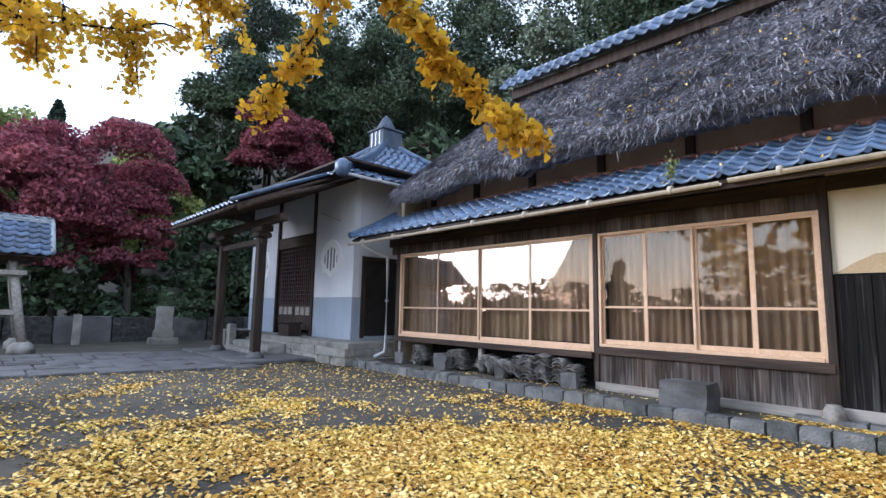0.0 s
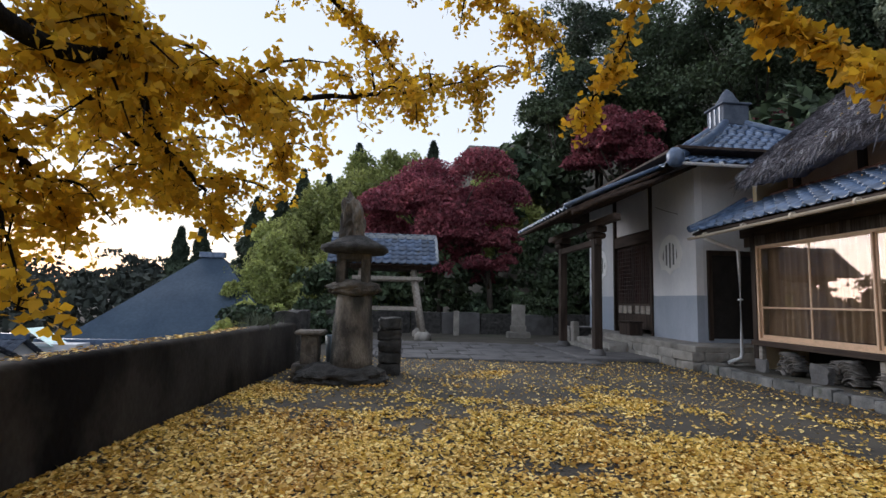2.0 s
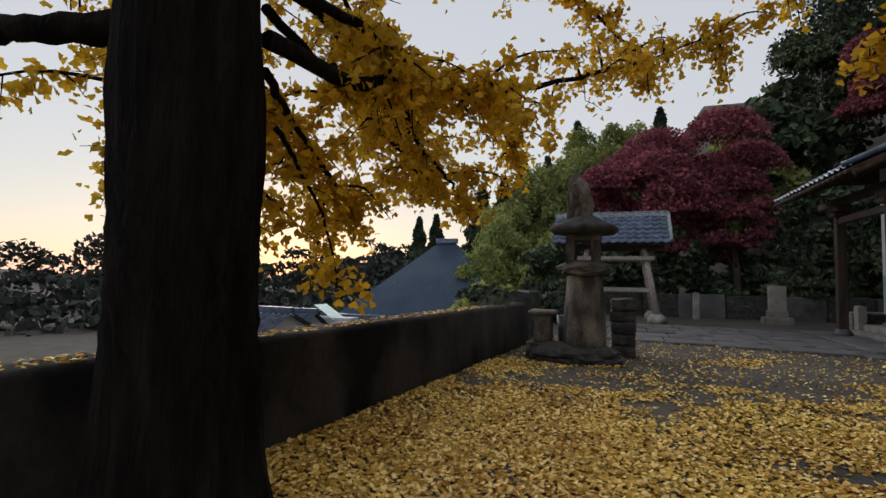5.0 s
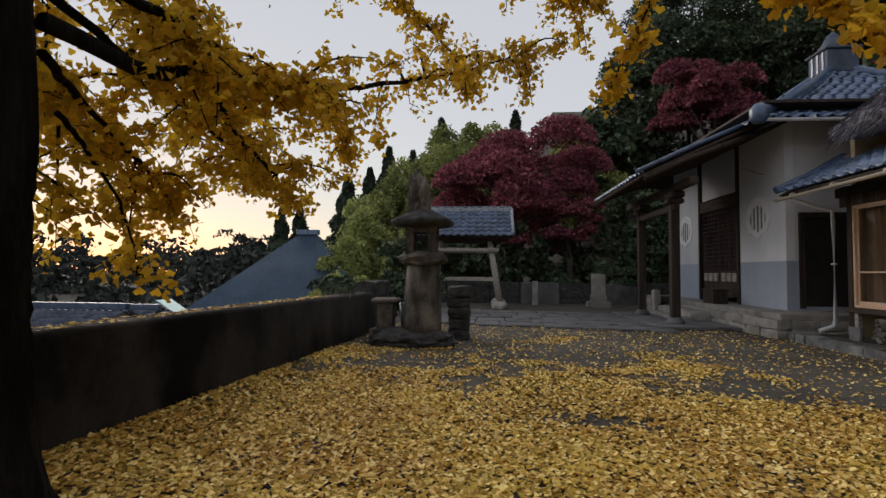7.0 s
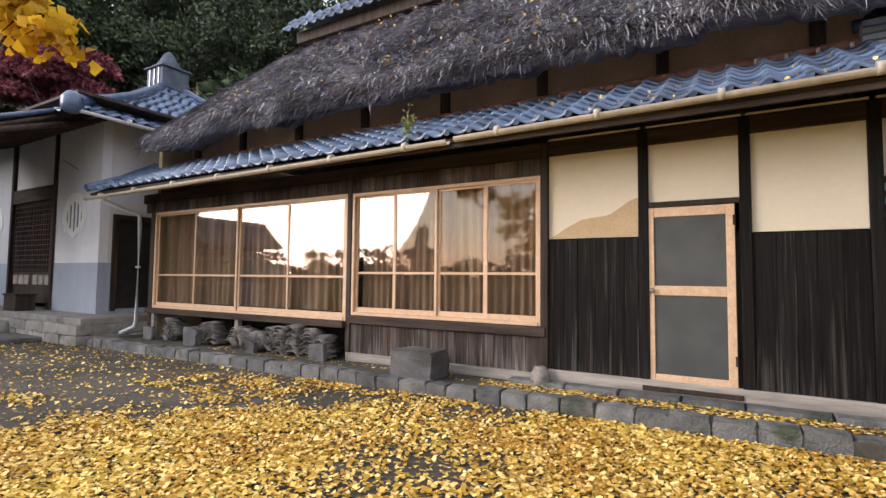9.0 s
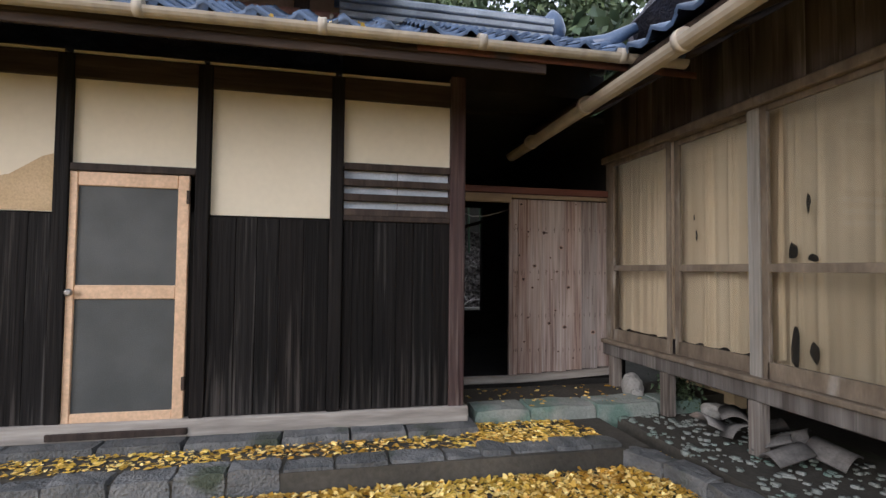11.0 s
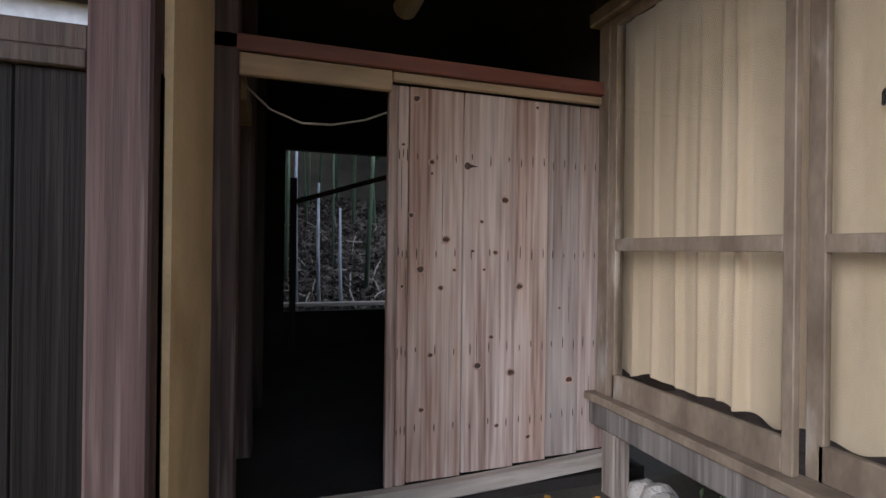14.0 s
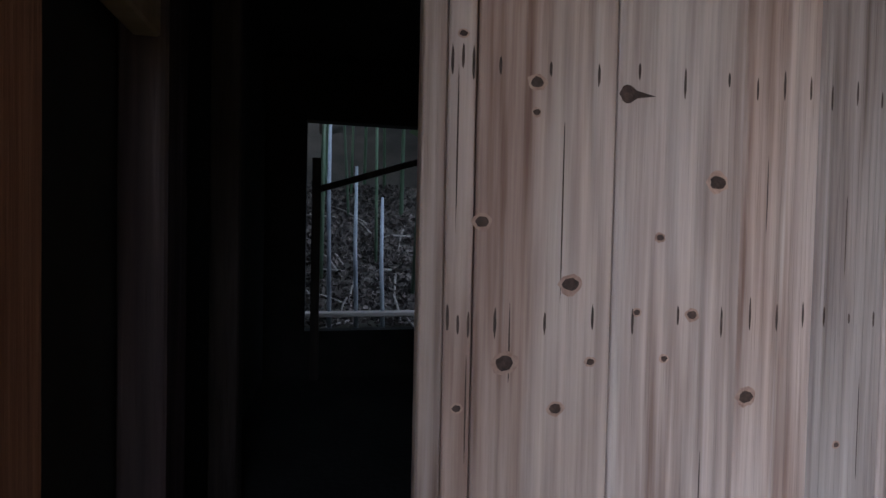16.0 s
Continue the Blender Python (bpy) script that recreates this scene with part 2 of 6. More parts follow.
M_JAMB = wood_mat("orange_brown_jamb", (0.12, 0.05, 0.028), (0.26, 0.125, 0.07), (0.34, 0.2, 0.13), 0.4, 0.3)
M_KNOT = mat("knot", (0.022, 0.012, 0.009), (0.07, 0.04, 0.03), 0.7, (60, 60, 60), 3, 0.3)
M_LINTEL = mat("red_lintel", (0.14, 0.05, 0.035), (0.20, 0.075, 0.05), 0.6, (10, 1.5, 10), 3, 0.3)
M_PALEBEAM = mat("pale_beam", (0.28, 0.205, 0.13), (0.38, 0.285, 0.185), 0.75, (10, 1.5, 10), 3, 0.4)
M_WFRAME = mat("light_window_frame", (0.62, 0.42, 0.27), (0.72, 0.50, 0.33), 0.45, (8, 8, 8), 5, 0.08, obj=0.03)
M_BRONZE = mat("old_wing_frame", (0.13, 0.10, 0.072), (0.23, 0.185, 0.135), 0.6, (9, 9, 3), 6, 0.3, obj=0.08, c3=(0.38, 0.35, 0.31), spot=0.62)
M_CURTAIN = mat("cream_curtain", (0.53, 0.42, 0.29), (0.67, 0.55, 0.40), 0.95, (2, 2, 0.5), 30, 0.1, translucent=0.25, grain=0.1)
M_CURTAIN2 = mat("brown_curtain", (0.24, 0.155, 0.095), (0.46, 0.33, 0.21), 0.95, (5, 5, 0.5), 20, 0.1, translucent=0.2)
M_TILE = mat("blue_grey_tile", (0.04, 0.07, 0.135), (0.105, 0.155, 0.255), 0.30, (5, 5, 5), 10, 0.15, obj=0.35, island=0.35, c3=(0.03, 0.034, 0.04), spot=0.62, spec=0.7)
M_TILEW = mat("silver_tile", (0.26, 0.29, 0.33), (0.42, 0.45, 0.49), 0.4, (5, 5, 5), 10, 0.15, island=0.25)
M_REDTILE = mat("rust_ridge_tile", (0.25, 0.11, 0.085), (0.40, 0.22, 0.18), 0.7, (6, 6, 6), 8, 0.3, island=0.25)
M_WHITECAP = mat("pale_mortar", (0.42, 0.37, 0.34), (0.56, 0.5, 0.46), 0.8, (9, 9, 9), 8, 0.3)
M_THATCH = mat("thatch", (0.11, 0.105, 0.125), (0.27, 0.258, 0.295), 0.95, (4, 1.3, 4), 12, 1.0, c3=(0.045, 0.042, 0.05), spot=0.54, bump_dist=0.08, grain=0.6)
M_STRAW = mat("straw", (0.15, 0.147, 0.17), (0.46, 0.445, 0.48), 0.95, (1, 1, 1), 6, 0.1, island=0.6)
M_LITTER = mat("dry_leaf_litter", (0.07, 0.058, 0.048), (0.19, 0.165, 0.145), 0.95, (2, 2, 2), 6, 0.1, island=0.7)
M_GUTTER = mat("gutter_pvc", (0.42, 0.37, 0.30), (0.52, 0.46, 0.37), 0.5, (1, 2, 1), 8, 0.1, c3=(0.30, 0.28, 0.22), spot=0.58)
M_WPIPE = mat("white_pipe", (0.62, 0.63, 0.65), (0.72, 0.72, 0.73), 0.4, (4, 4, 4), 8, 0.1)
M_STEEL = mat("steel", (0.45, 0.45, 0.45), (0.55, 0.55, 0.55), 0.3, (9, 9, 9), 5, 0.05, metal=1.0)
# Near-black colour stands in for shade inside rooms, passage and doorway.
M_BLACK = mat("interior_shade_black", (0.012, 0.011, 0.010), (0.025, 0.022, 0.02), 0.95, (3, 3, 3), 5, 0.2)
M_MESHSCREEN = mat("dark_insect_screen", (0.045, 0.05, 0.05), (0.075, 0.08, 0.08), 0.6, (2, 2, 2), 60, 0.3)
M_RUST = mat("rusty_sheet", (0.10, 0.035, 0.022), (0.19, 0.07, 0.04), 0.85, (5, 5, 5), 8, 0.4, c3=(0.055, 0.05, 0.055), spot=0.55)
M_LEAF = mat("ginkgo_leaf", (0.66, 0.38, 0.015), (0.84, 0.58, 0.05), 0.6, (1.5, 1.5, 1.5), 6, 0.1, island=0.25, translucent=0.6)
M_FALLEN = mat("fallen_ginkgo_leaf", (0.56, 0.28, 0.02), (0.80, 0.53, 0.07), 0.75, (1.1, 1.1, 1.1), 5, 0.1, island=0.45, c4=(0.84, 0.66, 0.26))
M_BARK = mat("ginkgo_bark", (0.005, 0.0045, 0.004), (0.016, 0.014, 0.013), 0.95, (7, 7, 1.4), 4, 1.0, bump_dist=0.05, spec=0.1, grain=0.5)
M_TRUNK = mat("forest_bark", (0.04, 0.033, 0.028), (0.09, 0.075, 0.06), 0.95, (6, 6, 1.5), 4, 0.8)
M_MAPLE = mat("maple_leaf", (0.17, 0.04, 0.065), (0.33, 0.095, 0.115), 0.7, (0.4, 0.4, 0.4), 8, 0.1, island=0.55, translucent=0.3)
M_GREEN = mat("evergreen_leaf", (0.032, 0.056, 0.030), (0.085, 0.12, 0.055), 0.7, (0.3, 0.3, 0.3), 6, 0.1, island=0.55)
M_PALEGREEN = mat("grey_green_leaf", (0.09, 0.12, 0.08), (0.17, 0.20, 0.13), 0.7, (0.4, 0.4, 0.4), 6, 0.1, island=0.4)
M_BAMBOO = mat("bamboo_leaf", (0.17, 0.21, 0.065), (0.36, 0.39, 0.13), 0.7, (0.25, 0.25, 0.25), 6, 0.1, island=0.45, translucent=0.35)
M_CEDAR = mat("cedar_leaf", (0.03, 0.05, 0.035), (0.06, 0.085, 0.05), 0.8, (0.2, 0.2, 0.2), 5, 0.1, island=0.4)
# Earth darkened in colour so the passage floor stays in shade near the opening.
M_EARTH = mat("shade_dark_earth", (0.012, 0.011, 0.010), (0.03, 0.026, 0.023), 0.95, (2, 2, 2), 12, 0.5)
M_DULLTILE = mat("dull_grey_tile", (0.06, 0.075, 0.11), (0.11, 0.13, 0.17), 0.7, (3, 3, 3), 8, 0.2, island=0.3, spec=0.3)
M_HILL = mat("far_wood", (0.03, 0.04, 0.036), (0.065, 0.075, 0.06), 0.95, (0.12, 0.12, 0.12), 9, 0.8, island=0.3)
M_CULM = mat("bamboo_culm", (0.10, 0.17, 0.10), (0.17, 0.24, 0.15), 0.5, (8, 8, 1), 4, 0.1, obj=0.3)
M_GLASS = glass_mat("window_glass", 0.085, (0.88, 0.88, 0.88))
M_GLASS2 = glass_mat("wing_glass", 0.03, (0.93, 0.94, 0.92))
M_FROST = glass_mat("frosted_glass", 0.15, (0.75, 0.82, 0.82), 0.2)
M_ROOFBLUE = mat("far_metal_roof", (0.035, 0.055, 0.085), (0.055, 0.08, 0.115), 0.85, (0.5, 0.5, 0.5), 12, 0.2, spec=0.2)
M_TEAL = mat("teal_sheet", (0.20, 0.45, 0.43), (0.28, 0.52, 0.50), 0.5, (1, 1, 1), 8, 0.1)
M_BUCKET = mat("blue_grey_bucket", (0.12, 0.16, 0.20), (0.18, 0.22, 0.26), 0.5, (4, 4, 4), 8, 0.1)


# ---- mesh helpers ----
def box(a, b, bevel=0.0, bm=None):
    """A box from corner a to corner b, added to bm."""
    bm = bm or bmesh.new()
    v = [bm.verts.new((x, y, z)) for x in (a[0], b[0]) for y in (a[1], b[1]) for z in (a[2], b[2])]
    fs = [bm.faces.new([v[i] for i in q]) for q in ((0, 1, 3, 2), (4, 6, 7, 5), (0, 4, 5, 1), (2, 3, 7, 6), (0, 2, 6, 4), (1, 5, 7, 3))]
    if bevel:
        bmesh.ops.bevel(bm, geom=list({e for f in fs for e in f.edges}), offset=bevel, segments=1, affect="EDGES", profile=0.5)
    return bm


def tube(p, q, r, r2=None, n=10, bm=None, caps=True):
    """A round bar from p to q, tapered from r to r2."""
    bm = bm or bmesh.new()
    p, q = Vector(p), Vector(q)
    r2 = r if r2 is None else r2
    rot = (q - p).to_track_quat("Z", "Y").to_matrix()
    rings = []
    for c, rad in ((p, r), (q, r2)):
        rings.append([bm.verts.new(c + rot @ Vector((rad * math.cos(2 * math.pi * i / n), rad * math.sin(2 * math.pi * i / n), 0))) for i in range(n)])
    for i in range(n):
        f = bm.faces.new((rings[0][i], rings[0][(i + 1) % n], rings[1][(i + 1) % n], rings[1][i]))
        f.smooth = True
    if caps:
        bm.faces.new(rings[0][::-1]); bm.faces.new(rings[1])
    return bm


def path_tube(pts, radii, n=8, bm=None, rough=0.0):
    """A bent bar through pts with a radius at each."""
    bm = bm or bmesh.new()
    pts = [Vector(p) for p in pts]
    prev = None
    for k, c in enumerate(pts):
        d = (pts[min(k + 1, len(pts) - 1)] - pts[max(k - 1, 0)]).normalized()
        rot = d.to_track_quat("Z", "Y").to_matrix()
        ring = []
        for i in range(n):
            a = 2 * math.pi * i / n
            rr = radii[k] * (1 + rough * noise.noise(Vector((math.cos(a) * 1.7 + c.x, math.sin(a) * 1.7 + c.y, c.z * 1.3))))
            ring.append(bm.verts.new(c + rot @ Vector((rr * math.cos(a), rr * math.sin(a), 0))))
        if prev:
            for i in range(n):
                f = bm.faces.new((prev[i], prev[(i + 1) % n], ring[(i + 1) % n], ring[i]))
                f.smooth = True
        else:
            bm.faces.new(ring[::-1])
        prev = ring
    bm.faces.new(prev)
    return bm


def lathe(profile, centre, n=20, bm=None, wobble=0.0, seed=0.0):
    """A turned body: profile of (radius, height) round a vertical axis."""
    bm = bm or bmesh.new()
    prev = None
    for r, h in profile:
        ring = []
        for i in range(n):
            a = 2 * math.pi * i / n
            w = 1 + wobble * noise.noise(Vector((math.cos(a) * 1.5 + seed, math.sin(a) * 1.5, h * 2.5)))
            ring.append(bm.verts.new((centre[0] + r * w * math.cos(a), centre[1] + r * w * math.sin(a), centre[2] + h)))
        if prev:
            for i in range(n):
                f = bm.faces.new((prev[i], prev[(i + 1) % n], ring[(i + 1) % n], ring[i]))
                f.smooth = True
        else:
            bm.faces.new(ring[::-1])
        prev = ring
    bm.faces.new(prev)
    return bm


def rock(a, b, seed, bevel=0.03, amount=0.03):
    """A rough-hewn block from corner a to corner b."""
    bm = box(a, b)
    bmesh.ops.subdivide_edges(bm, edges=bm.edges[:], cuts=3, use_grid_fill=True)
    size = min(abs(b[i] - a[i]) for i in range(3))
    c = (Vector(a) + Vector(b)) / 2
    half = (Vector(b) - Vector(a)) / 2
    for v in bm.verts:
        k = Vector(((v.co[i] - c[i]) / half[i] for i in range(3)))
        over = max(0.0, k.length - 1.25)
        v.co -= Vector((k[i] * half[i] for i in range(3))) * over * 0.13
        v.co += (noise.noise_vector(v.co * 4 + Vector((seed, seed * 2.3, 0))) + 0.6 * noise.noise_vector(v.co * 13 + Vector((seed, 0, seed)))) * amount * min(1, size / 0.15)
    return bm


def mesh_of(bm, name, material):
    me = bpy.data.meshes.new(name)
    bm.normal_update()
    bm.to_mesh(me)
    bm.free()
    for m in (material if isinstance(material, (list, tuple)) else (material,)):
        me.materials.append(m)
    return me


def raw_mesh(name, verts, faces, material):
    """A mesh from arrays: verts n x 3, faces k x (3 or 4)."""
    verts, faces = np.asarray(verts, np.float32), np.asarray(faces, np.int32)
    me = bpy.data.meshes.new(name)
    k, c = faces.shape
    me.vertices.add(len(verts)); me.vertices.foreach_set("co", verts.ravel())
    me.loops.add(k * c); me.loops.foreach_set("vertex_index", faces.ravel())
    me.polygons.add(k); me.polygons.foreach_set("loop_start", np.arange(0, k * c, c, dtype=np.int32))
    me.update(calc_edges=True)
    me.materials.append(material)
    return me


def part(name, bm, material, parent, label=""):
    """One mesh as a part under a thing or a part."""
    ob = new(name, bm if isinstance(bm, bpy.types.Mesh) else mesh_of(bm, name, material))
    ob.parent = parent
    if parent is not None:
        ob.matrix_parent_inverse = parent.matrix_world.inverted() if parent.parent is None else Matrix.Identity(4)
    return tagged(ob, label)


def thing(name, label, category, at=(0, 0, 0), group="", kind=""):
    """An Empty at the base of a thing; its parts are built in world places."""
    ob = new(name)
    ob.location = at
    ob.empty_display_size = 0.1
    bpy.context.view_layer.update()
    return tagged(ob, label, category, group, kind)


def solid(name, bm, material, label, category, group="", kind=""):
    return tagged(new(name, bm if isinstance(bm, bpy.types.Mesh) else mesh_of(bm, name, material)), label, category, group, kind)


RNG = np.random.default_rng(7)


def leaf_cloud(points, size, rng, hang=0.0, shape="fan"):
    """Leaves at points (n x 3): ginkgo fans of five corners, or lozenges. Returns verts and faces."""
    n = len(points)
    sizes = size * rng.uniform(0.65, 1.3, n)
    z = rng.normal(size=(n, 3)); z /= np.linalg.norm(z, axis=1)[:, None]
    d = rng.normal(size=(n, 3)); d[:, 2] -= hang
    d -= (d * z).sum(1)[:, None] * z
    d /= np.linalg.norm(d, axis=1)[:, None]
    s = np.cross(z, d)
    if shape == "fan":
        loc = np.array([(0, -0.35, 0), (0.62, 0.30, 0.10), (0.30, 0.62, -0.06), (0, 0.48, 0.04), (-0.30, 0.62, -0.06), (-0.62, 0.30, 0.10)])
        tri = np.array([(0, 1, 2), (0, 2, 3), (0, 3, 4), (0, 4, 5)])
    else:
        loc = np.array([(0, -0.6, 0), (0.33, 0, 0.1), (0, 0.6, 0), (-0.33, 0, 0.1)])
        tri = np.array([(0, 1, 2), (0, 2, 3)])
    v = points[:, None, :] + sizes[:, None, None] * (loc[None, :, 0:1] * s[:, None, :] + loc[None, :, 1:2] * d[:, None, :] + loc[None, :, 2:3] * z[:, None, :])
    f = tri[None] + (np.arange(n) * len(loc))[:, None, None]
    return v.reshape(-1, 3), f.reshape(-1, 3)


# ---- ground ----
def wall_x(y):
    return -2.85 + 0.1 * (y - 3.83)


def height(x, y):
    edge = wall_x(min(y, 12.0)) - 0.25
    drop = min(1.0, max(0.0, (edge - x) / 1.2))
    if y > 12:
        drop *= 1.0
    z = -4.0 * drop
    z += 0.62 * max(0.0, min(40.0, x - 14.2)) * (1 if y > -25 else 0.5)
    z += 0.55 * max(0.0, min(40.0, y - 24.5)) * min(1.0, max(0.0, (x - 1.0) / 7.0))
    far = math.hypot(x + 60, y - 120)
    z += 20 * max(0.0, 1 - abs(math.hypot(x, y) - 190) / 70) * (0.55 + 0.45 * math.sin(x * 0.021 + 1.0)) * (1 - min(1, max(0, x / 60)))
    return z


def build_ground():
    xs = sorted(set([-900, -500, -300, -240, -215, -190, -165, -140, -115, -80, -55, -40, -30, -22, -16, -12, -9, -7] + [round(-5.5 + 0.25 * i, 2) for i in range(24)] + list(range(1, 60, 2)) + [65, 80, 110, 160, 300, 900]))
    ys = sorted(set([-900, -300, -120, -60, -40, -25, -15] + list(range(-10, 70, 2)) + [75, 85, 100, 120, 135, 150, 165, 180, 195, 210, 230, 260, 340, 500, 900]))
    verts = [(x, y, height(x, y)) for y in ys for x in xs]
    w = len(xs)
    faces = [(j * w + i, j * w + i + 1, (j + 1) * w + i + 1, (j + 1) * w + i) for j in range(len(ys) - 1) for i in range(w - 1)]
    solid("ground", raw_mesh("ground", verts, faces, M_DIRT), M_DIRT, "packed grey-brown dirt yard and wooded slopes around it", "ground", kind="structure")


build_ground()


# ---- roof tiles ----
def tile_piece(w=0.27, l=0.27, t=0.016):
    """One wavy pantile, eave edge at v = 0: verts (u, v, n) and quads."""
    prof = [(-0.50, 0.046), (-0.36, 0.072), (-0.20, 0.040), (0.0, 0.006), (0.26, 0.008), (0.50, 0.046)]
    vs, fs = [], []
    for v, lift in ((0.0, 0.040), (l * 1.12, 0.0)):
        for u, n in prof:
            vs.append((u * w * 1.06, v, n + lift))
    for u, n in prof:
        vs.append((u * w * 1.06, 0.0, n + 0.040 - t - 0.016))
    k = len(prof)
    for i in range(k - 1):
        fs.append((i, i + 1, k + i + 1, k + i))
        fs.append((2 * k + i, 2 * k + i + 1, i + 1, i))
    return np.array(vs), np.array(fs)


def frame_axes(origin, along, up):
    u = Vector(along).normalized()
    n = u.cross(Vector(up)).normalized()
    if n.z < 0:
        n = -n
    v = n.cross(u).normalized()
    if v.z < 0:
        v = -v
    m = Matrix((u, v, n)).transposed().to_4x4()
    m.translation = origin
    return m


def tile_field(origin, along, up, cols, courses, w=0.27, l=0.25, inside=None):
    """Joined tiles over a slope; inside(u, v) tells which are kept."""
    m = np.array(frame_axes(origin, along, up))
    tv, tf = tile_piece(w, l)
    V, F, k = [], [], 0
    for j in range(courses):
        for i in range(cols):
            u, v = (i + 0.5) * w, j * l
            if inside and not inside(u, v):
                continue
            p = tv + np.array((u, v, RNG.normal() * 0.003))
            V.append(p @ m[:3, :3].T + m[:3, 3]); F.append(tf + k); k += len(tv)
    return np.concatenate(V), np.concatenate(F)


# ---- farmhouse: front wall ----
FX = 7.86
front = thing("wall_front", "cream plaster and charred board front wall of the farmhouse", "wall", (FX, 4, 0.15), kind="structure")
for y0, y1, z0 in ((0.69, 1.75, 1.96), (-0.33, 0.57, 2.34), (-1.40, -0.435, 1.97), (-2.46, -1.515, 2.45)):
    part("plaster_panel", box((FX, y0 - 0.03, z0), (FX + 0.1, y1 + 0.03, 3.25)), M_PLASTER, front)
# darker worn patch low on one panel
bm = bmesh.new()
vs = [bm.verts.new((FX - 0.004, y, z)) for y, z in ((1.75, 1.965), (0.69, 1.965), (0.69, 2.42), (0.78, 2.39), (1.0, 2.24), (1.08, 2.22), (1.35, 2.19), (1.55, 2.09))]
bm.faces.new(vs)
part("bare_plaster_patch", bm, mat("bare_clay_patch", (0.42, 0.31, 0.18), (0.48, 0.36, 0.22), 0.95, (3, 3, 3), 20, 0.3), front, "patch where the cream coat has fallen off")
for y in (0.63, -0.385, -1.457):
    part("post", box((FX - 0.05, y - 0.055, 0.33), (FX + 0.08, y + 0.055, 3.2), 0.006), M_BLACKPOST, front)
part("post", box((FX - 0.06, 1.77, 0.33), (FX + 0.08, 1.87, 3.2), 0.006), M_POST, front)
part("corner_post", box((FX - 0.05, -2.60, 0.28), (FX + 0.08, -2.46, 3.3), 0.008), M_REDPOST, front, "reddish weathered corner post")
part("sill_beam", box((FX - 0.07, -2.64, 0.19), (FX + 0.1, 1.80, 0.33), 0.012), M_SILL, front, "grey weathered sill beam")
part("eave_beam", box((FX - 0.02, -2.6, 3.02), (FX + 0.1, 11.1, 3.22), 0.01), M_BEAM, front)


def boards(y0, y1, z0, z1, width, material, parent, x=FX, axis="y", face=-1, seed=1):
    """Upright boards, each with its own width and set."""
    rng = random.Random(seed)
    y = y0
    while y < y1 - 0.02:
        w = min(width * rng.uniform(0.75, 1.25), y1 - y)
        if y1 - y - w < 0.05:
            w = y1 - y
        off = rng.uniform(0.0, 0.010)
        a, b = x + face * (0.022 + off), x - face * 0.02
        lo, hi = (a, b) if a < b else (b, a)
        if axis == "y":
            bm = box((lo, y + 0.0015, z0 - rng.uniform(0, 0.012)), (hi, y + w - 0.0015, z1 + rng.uniform(-0.012, 0)), 0.004)
        else:
            bm = box((y + 0.0015, lo, z0 - rng.uniform(0, 0.012)), (y + w - 0.0015, hi, z1 + rng.uniform(-0.012, 0)), 0.004)
        part("board", bm, material, parent)
        y += w


boards(0.69, 1.77, 0.335, 1.95, 0.19, M_BURNT, front, seed=1)
boards(-1.40, -0.44, 0.335, 1.96, 0.17, M_BURNT, front, seed=2)
boards(-2.46, -1.515, 0.335, 1.96, 0.17, M_BURNT, front, seed=3)
boards(1.87, 10.95, 2.80, 3.02, 0.30, M_SKIRT, front, seed=5)
part("rail", box((FX - 0.045, -2.46, 1.955), (FX + 0.03, -1.515, 2.0), 0.004), M_POST, front)
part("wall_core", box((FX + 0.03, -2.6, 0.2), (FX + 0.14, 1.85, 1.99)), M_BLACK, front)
part("door_head", box((FX - 0.045, -0.33, 2.285), (FX + 0.05, 0.575, 2.345), 0.005), M_POST, front)
# louvre window
louvre = thing("window_louvre", "four dark wooden louvre bars over frosted panes", "window", (FX, -1.99, 2.0), kind="structure")
for k, z in enumerate((2.0, 2.13, 2.26, 2.40)):
    part("slat", box((FX - 0.035, -2.46, z), (FX + 0.02, -1.515, z + 0.062), 0.005), M_POST, louvre)
for y0, y1 in ((-2.45, -1.99), (-1.985, -1.52)):
    part("pane", box((FX + 0.02, y0, 2.0), (FX + 0.026, y1, 2.45)), M_TILEW, louvre, "pale frosted pane")

# front door
door = thing("door_1", "light aluminium screen door, closed, in the board wall", "door", (FX + 0.03, 0.15, 0.25), kind="structure")
DY0, DY1, DX = -0.285, 0.605, FX - 0.03
for y0, y1 in ((DY0, DY0 + 0.085), (DY1 - 0.085, DY1)):
    part("stile", box((DX, y0, 0.27), (DX + 0.045, y1, 2.28), 0.006), M_WFRAME, door)
for z0, z1 in ((0.27, 0.40), (1.28, 1.39), (2.17, 2.28)):
    part("rail", box((DX + 0.002, DY0 + 0.085, z0), (DX + 0.043, DY1 - 0.085, z1), 0.006), M_WFRAME, door)
for z0, z1 in ((0.40, 1.28), (1.39, 2.17)):
    part("screen", box((DX + 0.02, DY0 + 0.085, z0), (DX + 0.028, DY1 - 0.085, z1)), M_MESHSCREEN, door, "dark wire-glass panel")
knob = part("door_knob", lathe([(0.012, 0), (0.012, 0.02), (0.028, 0.03), (0.03, 0.045), (0.018, 0.055)], (0, 0, 0), 14), M_STEEL, door, "round steel knob")
knob.matrix_parent_inverse = Matrix.Identity(4)
knob.matrix_basis = pose(DX - FX - 0.03, 0.54 - 0.15, 1.335 - 0.25, 0, -90, 0)
for z in (0.55, 2.05):
    part("hinge", box((DX - 0.008, DY0 - 0.005, z), (DX + 0.02, DY0 + 0.02, z + 0.11), 0.003), M_BEAM, door)
